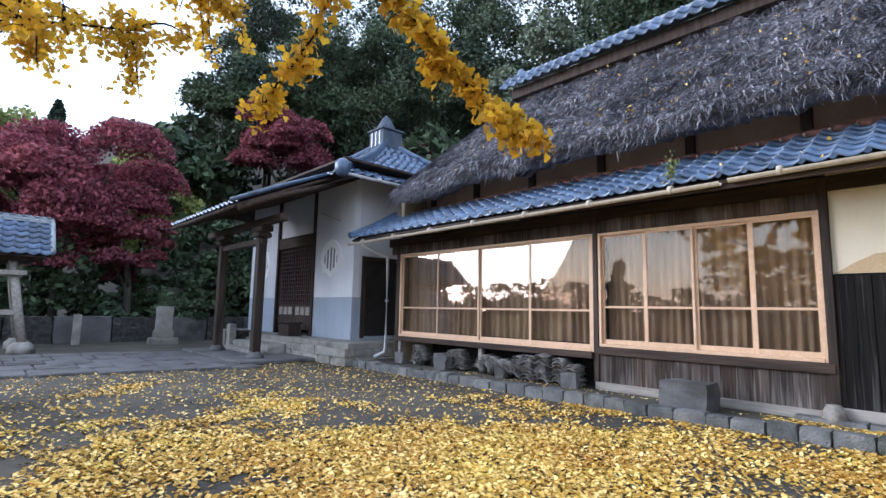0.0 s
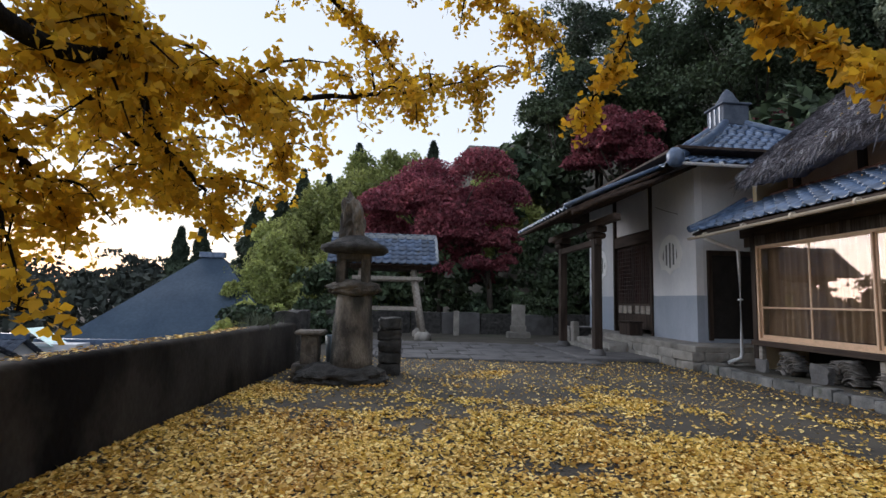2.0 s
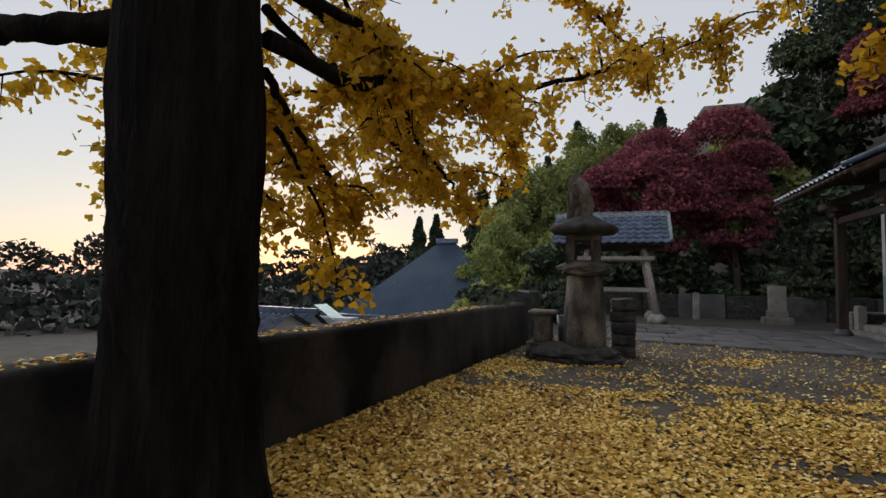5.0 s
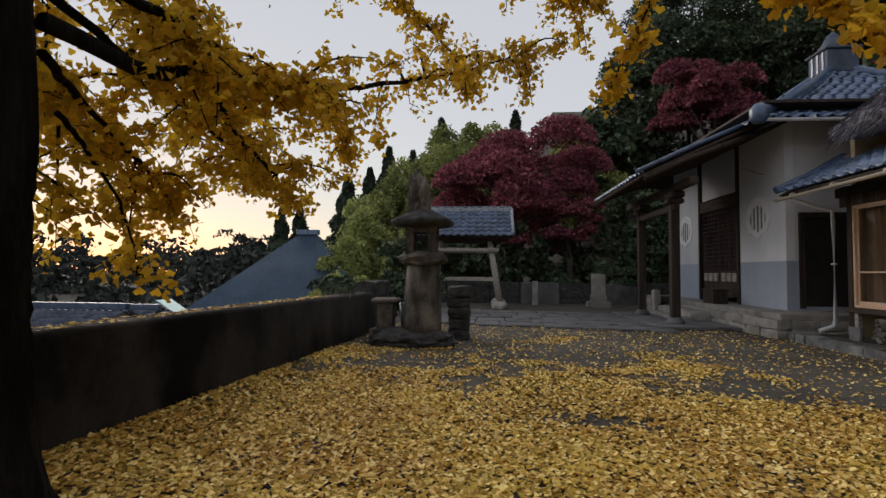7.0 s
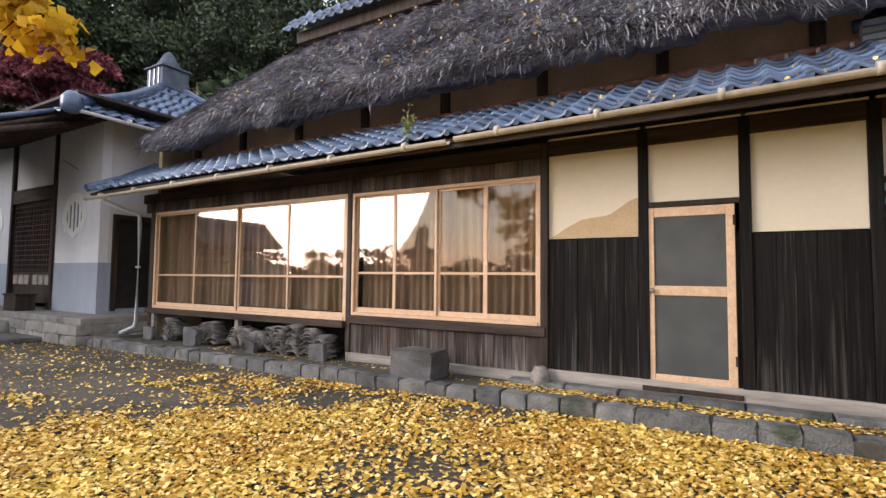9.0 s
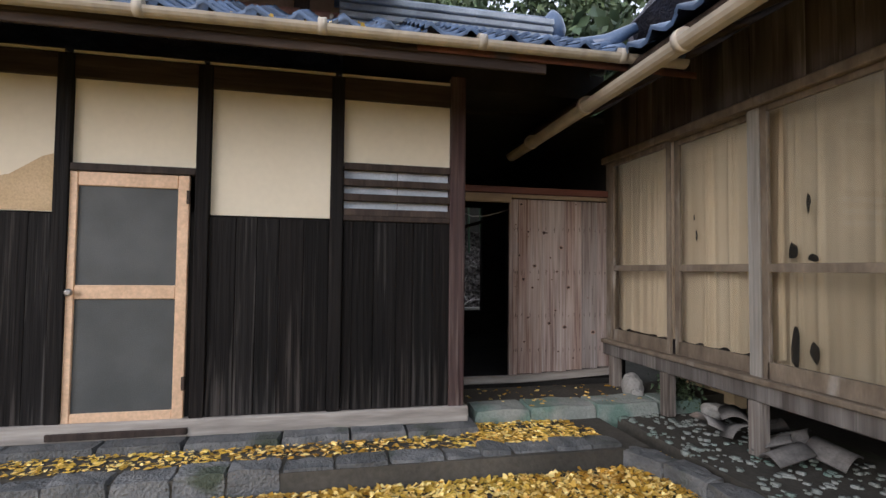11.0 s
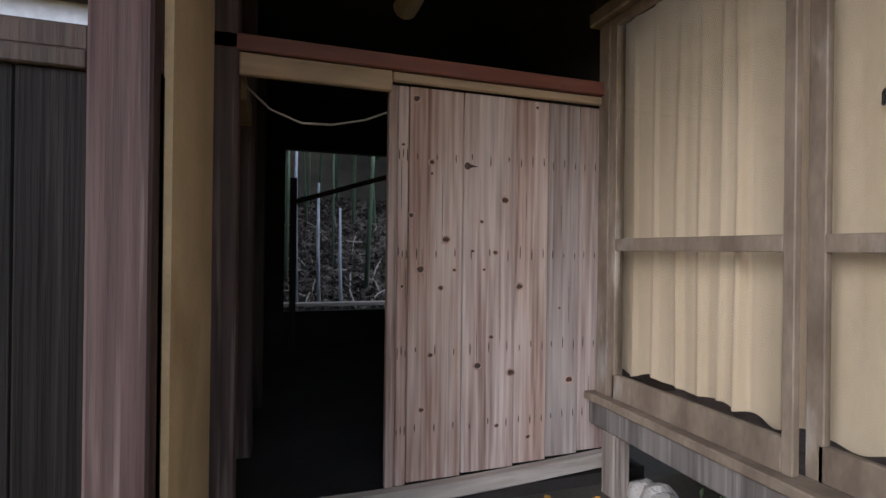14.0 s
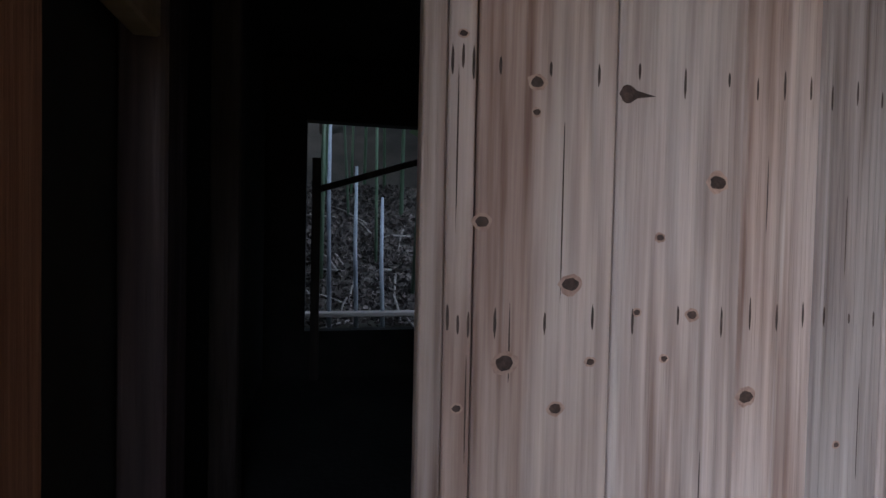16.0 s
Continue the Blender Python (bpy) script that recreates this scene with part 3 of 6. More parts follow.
part("door_sill", box((DX - 0.06, DY0 - 0.05, 0.215), (DX + 0.08, DY1 + 0.05, 0.268), 0.006), M_POST, door)


# windows: sashes sliding in a frame
def sash_window(name, label, y0, y1, z0, z1, n, group):
    win = thing(name, label, "window", (FX, (y0 + y1) / 2, z0), kind="structure", group=group)
    x0, x1 = FX - 0.025, FX + 0.07
    f = 0.05
    for a, b in (((x0, y0, z0), (x1, y0 + f, z1)), ((x0, y1 - f, z0), (x1, y1, z1)), ((x0, y0 + f, z1 - f), (x1, y1 - f, z1)), ((x0 - 0.015, y0 + f, z0), (x1, y1 - f, z0 + f))):
        part("window_frame", box(a, b, 0.005), M_WFRAME, win)
    step = (y1 - y0 - 2 * f) / n
    for i in range(n):
        a, b = y0 + f + i * step, y0 + f + (i + 1) * step
        x = x0 + 0.018 + (0.035 if i % 2 else 0.0)
        sash = part("sash", box((x, a, z0 + f), (x + 0.028, a + 0.04, z1 - f), 0.003), M_WFRAME, win)
        box_list = (((x, b - 0.04, z0 + f), (x + 0.028, b, z1 - f)), ((x, a + 0.04, z0 + f), (x + 0.028, b - 0.04, z0 + f + 0.075)),
                    ((x, a + 0.04, z1 - f - 0.03), (x + 0.028, b - 0.04, z1 - f)))
        for p, q in box_list:
            part("sash_rail", box(p, q, 0.003), M_WFRAME, sash)
        zm = z0 + (z1 - z0) * 0.335
        part("glazing_bar", box((x, a + 0.04, zm), (x + 0.026, b - 0.04, zm + 0.035), 0.003), M_WFRAME, sash)
        for p, q in ((z0 + f + 0.075, zm), (zm + 0.035, z1 - f - 0.03)):
            g = part("pane", box((x + 0.012, a + 0.04, p), (x + 0.016, b - 0.04, q)), M_GLASS, sash)
            g.visible_shadow = False
    return win


sash_window("window_1", "four-pane sliding window with light frame, brown curtains behind", 1.86, 5.03, 0.85, 2.79, 4, "front windows")
sash_window("window_2", "wide four-pane sliding window with light frame reflecting the sky", 5.13, 10.60, 0.75, 2.80, 4, "front windows")
part("mullion_post", box((FX - 0.04, 5.035, 0.25), (FX + 0.08, 5.125, 3.1), 0.006), M_POST, front)
part("end_post", box((FX - 0.04, 10.61, 0.2), (FX + 0.08, 10.74, 3.1), 0.006), M_POST, front)
part("window_beam", box((FX - 0.08, 1.80, 0.72), (FX + 0.08, 5.03, 0.845), 0.008), M_BEAM, front)
part("window_beam", box((FX - 0.10, 5.13, 0.64), (FX + 0.08, 10.74, 0.745), 0.008), M_BEAM, front)
boards(1.87, 5.02, 0.27, 0.72, 0.24, M_SKIRT, front, seed=8)
part("ground_beam", box((FX - 0.06, 1.80, 0.13), (FX + 0.1, 5.1, 0.265), 0.012), M_SILL, front)
for y in (7.75, 10.5):
    part("stilt", box((FX - 0.03, y, 0.22), (FX + 0.07, y + 0.10, 0.70), 0.006), M_SILL, front)


def curtain(name, y0, y1, z0, z1, x, material, label, axis="y", wave=0.035, per=0.13, seed=0, hem=0.0, soft=False):
    """A hanging cloth in folds; soft: nearly flat, with a few narrow creases."""
    n = int((y1 - y0) / (0.01 if soft else 0.02))
    rc = random.Random(seed)
    creases = [(rc.uniform(y0, y1), rc.uniform(0.008, 0.022), rc.uniform(0.02, 0.048)) for k in range(int((y1 - y0) / 0.13))]
    V, F = [], []
    for j in range(7):
        zf = j / 6
        for i in range(n + 1):
            s = y0 + (y1 - y0) * i / n
            ph = s / per * 2 * math.pi + 3.2 * noise.noise(Vector((s * 2.2, seed, zf * 0.6)))
            d = wave * (1 - 0.35 * zf) * (0.35 + 1.1 * abs(noise.noise(Vector((s * 4.5, seed + 2, 0))))) * 1.6 * math.sin(ph) + 0.02 * noise.noise(Vector((s * 3, seed + 5, zf * 2)))
            if soft:
                d = 0.022 * noise.noise(Vector((s * 4.0, seed, zf * 0.8))) + 0.010 * noise.noise(Vector((s * 13, seed, zf * 0.5)))
                for c, w, h in creases:
                    u = (s - c - 0.03 * noise.noise(Vector((c * 9, zf * 1.5, seed)))) / w
                    if abs(u) < 3:
                        d += h * (1.1 - 0.5 * zf) * math.exp(-u * u)
            z = z0 + (z1 - z0) * zf + (hem * noise.noise(Vector((s * 7, seed, 3))) if j == 0 else 0)
            V.append((x + d, s, z) if axis == "y" else (s, x + d, z))
    for j in range(6):
        for i in range(n):
            F.append((j * (n + 1) + i, j * (n + 1) + i + 1, (j + 1) * (n + 1) + i + 1, (j + 1) * (n + 1) + i))
    me = raw_mesh(name, V, F, material)
    me.polygons.foreach_set("use_smooth", [True] * len(F))
    return solid(name, me, material, label, "curtain", "curtains")


curtain("curtain", 1.95, 4.95, 0.93, 2.74, FX + 0.16, M_CURTAIN2, "brown patterned curtain hanging in folds behind glass", seed=1)
curtain("curtain", 5.3, 10.5, 0.88, 2.74, FX + 0.18, M_CURTAIN2, "pale brown curtain hanging behind the wide window", seed=2, per=0.17)
# room behind, its shade put into near-black walls and ceiling
solid("wall_room", box((9.9, -2.55, 0.15), (10.05, 10.74, 3.6)), M_BLACK, "inner wall behind the front rooms, near-black in place of shade", "wall", kind="structure")
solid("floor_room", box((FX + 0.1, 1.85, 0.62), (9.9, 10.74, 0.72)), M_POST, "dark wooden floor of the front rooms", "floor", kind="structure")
solid("ceiling_room", box((FX + 0.1, -2.55, 3.05), (9.9, 10.74, 3.13)), M_BLACK, "board ceiling of the front rooms, near-black in place of shade", "ceiling", kind="structure")
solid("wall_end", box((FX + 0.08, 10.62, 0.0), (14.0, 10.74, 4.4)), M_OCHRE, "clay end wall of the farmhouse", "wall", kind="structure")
solid("wall_crawl", box((9.0, 1.9, 0.1), (9.1, 10.6, 0.62)), M_BLACK, "foundation wall below the rooms, near-black in place of shade", "wall", kind="structure")

# upper wall between pent roof and thatch
upper = thing("wall_upper", "pinkish clay strip wall with short dark posts", "wall", (8.35, 4, 3.8), kind="structure")
part("clay_band", box((8.35, -1.5, 3.7), (8.5, 10.2, 4.75)), M_UPWALL, upper)
for y in (-1.1, 0.46, 2.02, 3.6, 5.2, 6.8, 8.4, 9.9):
    part("short_post", box((8.27, y - 0.07, 3.72), (8.36, y + 0.07, 4.6), 0.006), M_POST, upper)

# ---- pent roof of pantiles ----
EAVE = (6.92, 3.17)
TOP = (8.33, 3.90)
slope_up = (TOP[0] - EAVE[0], 0, TOP[1] - EAVE[1])
pent = thing("pent_roof", "low pent roof of glazed blue-grey pantiles with rust ridge tiles", "roof", (7.6, 4.5, 3.2), kind="structure")
part("roof_boarding", raw_mesh("roof_boarding", [(x, y, z + dz) for dz in (-0.02, -0.07) for x, z in (EAVE, TOP) for y in (-2.0, 11.45)],
                              [(0, 1, 3, 2), (4, 6, 7, 5), (0, 4, 5, 1), (1, 5, 7, 3), (0, 2, 6, 4)], M_BEAM), M_BEAM, pent)
tv, tf = tile_piece(0.30, 0.27)
tile_me = raw_mesh("tile", tv, tf, M_TILE)
tile_me.polygons.foreach_set("use_smooth", [True] * len(tf))
axes = frame_axes((EAVE[0] - 0.02, 11.45, EAVE[1] + 0.0), (0, -1, 0), slope_up)
rng = random.Random(4)
for j in range(6):
    for i in range(45):
        ob = new("tile", tile_me)
        ob.parent = pent
        ob.matrix_parent_inverse = pent.matrix_world.inverted()
        ob.matrix_basis = axes @ pose((i + 0.5) * 0.30, j * 0.262, rng.uniform(0, 0.006), rng.uniform(-1, 1), rng.uniform(-1, 1), rng.uniform(-0.8, 0.8))
for i in range(45):
    y = 11.45 - (i + 0.5) * 0.30 + 0.13
    part("end_cap", tube((EAVE[0] - 0.045, y, EAVE[1] + 0.055), (EAVE[0] + 0.05, y, EAVE[1] + 0.10), 0.042, n=10), M_TILE, pent)
for i in range(46):
    y = 11.3 - i * 0.285
    part("ridge_tile", path_tube([(TOP[0] - 0.03, y + 0.145, TOP[1] + 0.05), (TOP[0] - 0.03, y - 0.13, TOP[1] + 0.055)], [0.055, 0.062], 8), M_REDTILE, pent)
    if i % 1 == 0:
        part("pale_cap", box((TOP[0] - 0.11, y - 0.16, TOP[1] + 0.0), (TOP[0] - 0.05, y - 0.12, TOP[1] + 0.065), 0.012), M_WHITECAP, pent)
part("verge_tile", path_tube([(EAVE[0] - 0.05, 11.5, EAVE[1] + 0.09), (7.6, 11.5, 3.60), (TOP[0], 11.5, TOP[1] + 0.13)], [0.085, 0.08, 0.08], 10), M_TILE, pent, "round verge tiles")
part("fascia", box((EAVE[0] + 0.02, -3.0, EAVE[1] - 0.13), (EAVE[0] + 0.05, 11.4, EAVE[1] - 0.02), 0.004), M_BEAM, pent)
for i in range(30):
    y = -1.9 + i * 0.45
    part("rafter", box((0, -0.025, -0.05), (1.5, 0.025, 0), 0), M_BEAM, pent).matrix_basis = Matrix.Translation((EAVE[0] + 0.03, y, EAVE[1] - 0.06)) @ Matrix.Rotation(-math.atan2(TOP[1] - EAVE[1], TOP[0] - EAVE[0]), 4, "Y")


def gutter(name, p, q, r, label, material=M_GUTTER, joints=5):
    """A half-round gutter with joint collars, from p to q."""
    p, q = Vector(p), Vector(q)
    g = thing(name, label, "gutter", tuple(p))
    bm = bmesh.new()
    side = (q - p).normalized().cross(Vector((0, 0, 1))).normalized()
    rings = []
    for c in (p, q):
        ring = []
        for rad, order in ((r, range(9)), (r * 0.86, range(8, -1, -1))):
            for i in order:
                a = math.pi + math.pi * i / 8
                ring.append(bm.verts.new(c + side * rad * math.cos(a) + Vector((0, 0, rad * math.sin(a)))))
        rings.append(ring)
    k = len(rings[0])
    for i in range(k):
        bm.faces.new((rings[0][i], rings[0][(i + 1) % k], rings[1][(i + 1) % k], rings[1][i]))
    part("trough", bm, material, g)
    for i in range(joints):
        c = p.lerp(q, (i + 0.5) / joints)
        d = (q - p).normalized() * 0.03
        part("collar", tube(c - d, c + d, r * 1.06, n=14), material, g)
    return g


gutter("gutter", (6.86, 2.6, 3.14), (6.86, -4.15, 3.21), 0.055, "beige plastic rain gutter along the tiled eave", joints=6)
gutter("gutter", (6.86, 11.5, 3.05), (6.86, 2.7, 3.12), 0.055, "old pale rain gutter under the tiled eave", joints=7)

# ---- thatched roof ----
def thatch_roof(name, label, y0, y1, eave_x, eave_z, ridge_x, ridge_z, hip0, hip1, thick=0.42, seed=1, strands=60000):
    """A thick thatch slope toward -x (and its back), hipped at the ends by hip0 and hip1 metres."""
    roof = thing(name, label, "roof", (eave_x, (y0 + y1) / 2, eave_z), kind="structure")
    nu, nv = 220, 70
    rng = np.random.default_rng(seed)

    def surf(u, v):
        ya, yb = y0 + hip0 * v, y1 - hip1 * v
        y = ya + (yb - ya) * u
        x = eave_x + (ridge_x - eave_x) * v
        z = eave_z + (ridge_z - eave_z) * v
        n = Vector((-(ridge_z - eave_z), 0, ridge_x - eave_x)).normalized()
        d = 0.07 * noise.noise(Vector((y * 0.7, v * 3, seed))) + 0.10 * noise.noise(Vector((y * 3.2, v * 11, seed))) + 0.08 * noise.noise(Vector((y * 8, v * 26, seed))) + 0.03 * math.sin(v * 42 + noise.noise(Vector((y, v * 5, 1))) * 3)
        end = min(1.0, 6 * u, 6 * (1 - u), 1.0)
        return Vector((x, y, z)) + n * (d - 0.10 * (1 - end))

    V = [surf(i / nu, j / nv) for j in range(nv + 1) for i in range(nu + 1)]
    F = [(j * (nu + 1) + i, j * (nu + 1) + i + 1, (j + 1) * (nu + 1) + i + 1, (j + 1) * (nu + 1) + i) for j in range(nv) for i in range(nu)]
    base = len(V)
    # cut face and underside
    for i in range(nu + 1):
        p = V[i]
        j1, j2 = noise.noise(Vector((p.y * 3, 0, seed))) * 0.05, noise.noise(Vector((p.y * 6, 4, seed))) * 0.03
        V.append(p + Vector((0.16 + j1, 0, -0.16 + j2)))
        V.append(p + Vector((0.62, 0, -0.10 + j1)))
        V.append(p + Vector((1.5, 0, 0.55)))
    for i in range(nu):
        a = base + 3 * i
        F += [(i + 1, i, a, a + 3), (a + 3, a, a + 1, a + 4), (a + 4, a + 1, a + 2, a + 5)]
    me = raw_mesh("thatch", V, F, M_THATCH)
    part("thatch", me, M_THATCH, roof)
    # back slope and hip ends
    A, B = (eave_x, y0, eave_z), (eave_x, y1, eave_z)
    C, D = (ridge_x, y1 - hip1, ridge_z), (ridge_x, y0 + hip0, ridge_z)
    bx = 2 * ridge_x - eave_x
    E, G = (bx, y0, eave_z), (bx, y1, eave_z)
    part("thatch_back", raw_mesh("thatch_back", [A, B, C, D, E, G], [(1, 5, 2, 2), (0, 3, 4, 4), (4, 3, 2, 5)][2:], M_THATCH), M_THATCH, roof)
    part("thatch_end", raw_mesh("thatch_end", [B, G, C, A, E, D], [(0, 1, 2), (4, 3, 5)], M_THATCH), M_THATCH, roof)
    # straws
    P, Fq = [], []
    for k in range(strands):
        v = rng.random() ** 1.1
        u = rng.random()
        p = np.array(surf(u, v))
        if k < strands * 0.12:
            p = np.array(surf(u, 0.0)) + np.array((rng.uniform(0, 0.16), 0, -rng.uniform(0.0, 0.16)))
        dirn = np.array((-(ridge_x - eave_x), 0, -(ridge_z - eave_z)), float)
        dirn /= np.linalg.norm(dirn)
        dirn = dirn + rng.normal(size=3) * np.array((0.22, 0.5, 0.3))
        ln = rng.uniform(0.07, 0.26)
        side = np.cross(dirn, (0.4, 0.2, 1)); side = side / (np.linalg.norm(side) + 1e-6) * rng.uniform(0.005, 0.015)
        b = p + np.array((-0.012, 0, 0.014))
        e = b + dirn * ln
        n0 = len(P)
        P += [b - side, b + side, e]
        Fq.append((n0, n0 + 1, n0 + 2))
    tagged(part("straws", raw_mesh("straws", P, Fq, M_STRAW), M_STRAW, roof, "loose weathered straw ends"), kind="stuff")
    return roof


thatch = thatch_roof("thatched_roof", "thick weathered grey thatched roof sprinkled with yellow leaves", -2.0, 10.6, 7.40, 4.33, 10.4, 7.25, 1.6, 1.9)
# tiled ridge cap
ridge = thing("ridge_cap", "box ridge capped with blue-grey tiles and a pale top", "ridge cap", (10.4, 4, 7.1), kind="structure")
part("ridge_board", box((9.98, -0.6, 7.02), (10.9, 8.75, 7.30), 0.01), M_POST, ridge)
V, F = tile_field((9.78, 8.95, 7.24), (0, -1, 0), (0.36, 0, 0.46), 36, 2, 0.27, 0.27)
tagged(part("cap_tiles", raw_mesh("cap_tiles", V, F, M_TILE), M_TILE, ridge), kind="stuff")
V, F = tile_field((11.02, -0.77, 7.24), (0, 1, 0), (-0.36, 0, 0.46), 36, 2, 0.27, 0.27)
tagged(part("cap_tiles", raw_mesh("cap_tiles", V, F, M_TILE), M_TILE, ridge), kind="stuff")
for k in range(3):
    part("ridge_course", box((10.22 + 0.03 * k, -0.6, 7.66 + 0.06 * k), (10.58 - 0.03 * k, 8.7 - 0.05 * k, 7.715 + 0.06 * k), 0.008), M_TILEW, ridge)
part("ridge_end_tile", lathe([(0.16, 0), (0.17, 0.1), (0.12, 0.22), (0.05, 0.36)], (10.4, 8.75, 7.66), 12), M_TILE, ridge)

# ---- passage beside the house ----
passage = thing("wall_passage", "ochre clay wall and dark timber framing of the passage", "wall", (8.4, -2.65, 0.28), kind="structure")
part("clay_panel", box((FX + 0.085, -2.62, 0.28), (8.84, -2.50, 3.3)), M_OCHRE, passage, "ochre clay wall panel")
part("door_jamb", box((8.84, -2.72, 0.28), (8.93, -2.58, 3.1), 0.008), M_REDPOST, passage)
part("door_jamb", box((8.934, -2.715, 0.28), (9.07, -2.58, 3.1), 0.008), M_JAMB, passage, "orange-brown inner jamb")
part("inner_post", box((9.64, -2.76, 0.28), (9.86, -2.62, 3.1), 0.008), M_REDPOST, passage)
part("inner_post", box((10.6, -2.80, 0.28), (10.74, -2.66, 3.1), 0.008), M_POST, passage)
part("inner_beam", box((9.07, -2.74, 2.26), (9.64, -2.66, 2.38), 0.008), M_PALEBEAM, passage)
# Passage sides and back take their shade from the near-black colour.
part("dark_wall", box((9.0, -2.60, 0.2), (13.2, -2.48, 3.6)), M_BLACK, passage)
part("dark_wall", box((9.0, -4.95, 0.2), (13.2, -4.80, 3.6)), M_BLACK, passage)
# The last, low piece is added in near-black to cover bright ground beyond.
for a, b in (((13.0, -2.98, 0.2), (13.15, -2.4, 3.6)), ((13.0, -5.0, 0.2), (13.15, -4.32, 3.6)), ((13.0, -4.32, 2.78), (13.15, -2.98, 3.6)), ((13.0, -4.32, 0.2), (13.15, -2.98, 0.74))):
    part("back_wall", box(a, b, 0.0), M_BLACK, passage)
part("back_post", box((12.85, -3.12, 0.3), (12.93, -3.04, 2.4), 0.005), M_POST, passage)
bm = box((-0.03, 0, -0.03), (0.03, 1.3, 0.03), 0.004)
part("brace", bm, M_POST, passage).matrix_basis = pose(12.9, -3.08, 2.10, 18, 0, 180)
solid("floor_passage", box((8.86, -4.95, 0.02), (13.2, -2.5, 0.285)), M_EARTH, "earth floor of the passage, darkened in colour for its shade", "floor", kind="structure")
solid("ceiling_passage", box((8.98, -5.0, 3.35), (13.2, -2.4, 3.42)), M_BLACK, "underside of the passage roof, its shade put in as near-black", "ceiling", kind="structure")

# sliding plank door, pushed half open
plank_door = thing("plank_door", "half-open sliding door of bare knotty planks", "door", (8.92, -4.05, 0.36))
KNOTS = [(-3.557, 2.305, 1.3), (-3.641, 1.988, 1.1), (-3.641, 1.93, 0.6), (-4.055, 1.81, 1.5), (-3.723, 1.592, 1.4), (-3.586, 1.438, 1.5), (-3.921, 1.69, 0.7),
         (-3.872, 1.534, 0.6), (-4.003, 1.527, 0.9), (-3.77, 1.434, 0.7), (-3.939, 1.436, 0.6), (-3.696, 1.342, 1.0), (-3.492, 1.352, 0.7), (-4.148, 1.344, 1.4),
         (-3.645, 0.998, 1.0), (-3.983, 1.077, 0.9), (-3.906, 0.927, 1.4), (-4.100, 0.88, 1.5), (-4.467, 0.815, 1.6), (-3.535, 1.713, 1.1), (-3.491, 2.068, 0.6),
         (-3.60, 0.72, 1.0), (-4.02, 0.60, 0.8), (-4.21, 0.52, 0.9), (-4.246, 2.328, 0.6), (-4.40, 1.22, 0.6), (-4.61, 0.7, 0.7)]
edges = (-3.462, -3.521, -3.817, -4.122, -4.322, -4.524, -4.724)
rng = random.Random(12)


def spot(y, z, x, ry, rz, material, name, parent, tail=0.0):
    """A flat uneven oval mark on the plank face."""
    bm = bmesh.new()
    vs = [bm.verts.new((x, y + ry * rng.uniform(0.85, 1.15) * math.cos(t) - (tail if k == 7 else 0), z + rz * rng.uniform(0.85, 1.15) * math.sin(t))) for k, t in enumerate([k * math.pi / 7 for k in range(14)])]
    bm.faces.new(vs[::-1])
    return part(name, bm, material, parent)


for i in range(6):
    a, b = edges[i + 1], edges[i]
    x0 = 8.905 + rng.uniform(-0.005, 0.005)
    bm = box((x0, a + 0.002, 0.345 + 0.012 * i), (x0 + 0.03, b - 0.002, 2.365), 0.004)
    plank = part("plank", bm, M_PLANK, plank_door)
    for y, z, k in KNOTS:
        if a < y <= b:
            r = 0.0125 * k
            spot(y, z, x0 - 0.0010, r * 1.5, r * 1.25, M_KNOTRIM, "knot_ring", plank)
            spot(y, z, x0 - 0.0018, r, r * 0.78, M_KNOT, "knot", plank)
    for z in (0.62, 1.02, 1.52, 2.02):
        for f in (0.15, 0.5, 0.85):
            h = rng.uniform(0.012, 0.035)
            spot(b + (a - b) * f, z + rng.uniform(-0.01, 0.01), x0 - 0.001, 0.003, h, M_KNOT, "nail_stain", plank)
    if i == 2:
        spot(-3.838, 1.98, x0 - 0.0018, 0.02, 0.018, M_KNOT, "knot", plank, 0.045)
    # splits and dark seams beside the joints
    for f in (rng.uniform(0.25, 0.45), rng.uniform(0.6, 0.85)):
        z = rng.uniform(0.6, 2.0)
        spot(b + (a - b) * f, z, x0 - 0.0008, 0.0016, rng.uniform(0.08, 0.22), M_KNOT, "split", plank)
part("edge_stile", box((8.895, -3.460, 0.34), (8.945, -3.413, 2.36), 0.004), M_PLANK, plank_door)
frame_t = thing("door_frame", "red-brown lintel and pale beam over the plank door", "door frame", (8.9, -3.7, 0.3), kind="structure")
part("lintel", box((8.84, -4.74, 2.42), (8.98, -2.60, 2.495), 0.006), M_LINTEL, frame_t)
part("head_beam", box((8.85, -3.42, 2.315), (8.89, -2.72, 2.415), 0.006), M_PALEBEAM, frame_t)
part("head_beam", box((8.86, -4.74, 2.37), (8.89, -3.424, 2.415), 0.006), M_PALEBEAM, frame_t)
bm = box((8.83, -4.72, 0.27), (8.90, -2.62, 0.35), 0.008)
bmesh.ops.subdivide_edges(bm, edges=[e for e in bm.edges if abs(e.verts[0].co.y - e.verts[1].co.y) > 1], cuts=8)
for v in bm.verts:
    v.co.z += 0.06 * max(0, (-3.4 - v.co.y) / 1.3) ** 1.5
part("threshold", bm, M_SILL, frame_t, "bowed grey threshold board")
# slack cable over the opening
cable = solid("cable", path_tube([(9.05, -2.72, 2.34), (9.05, -2.85, 2.22), (9.05, -3.0, 2.165), (9.05, -3.15, 2.17), (9.05, -3.32, 2.21), (9.0, -3.43, 2.25)], [0.006] * 6, 6), M_SILL, "slack pale cable strung across the dark doorway", "cable")

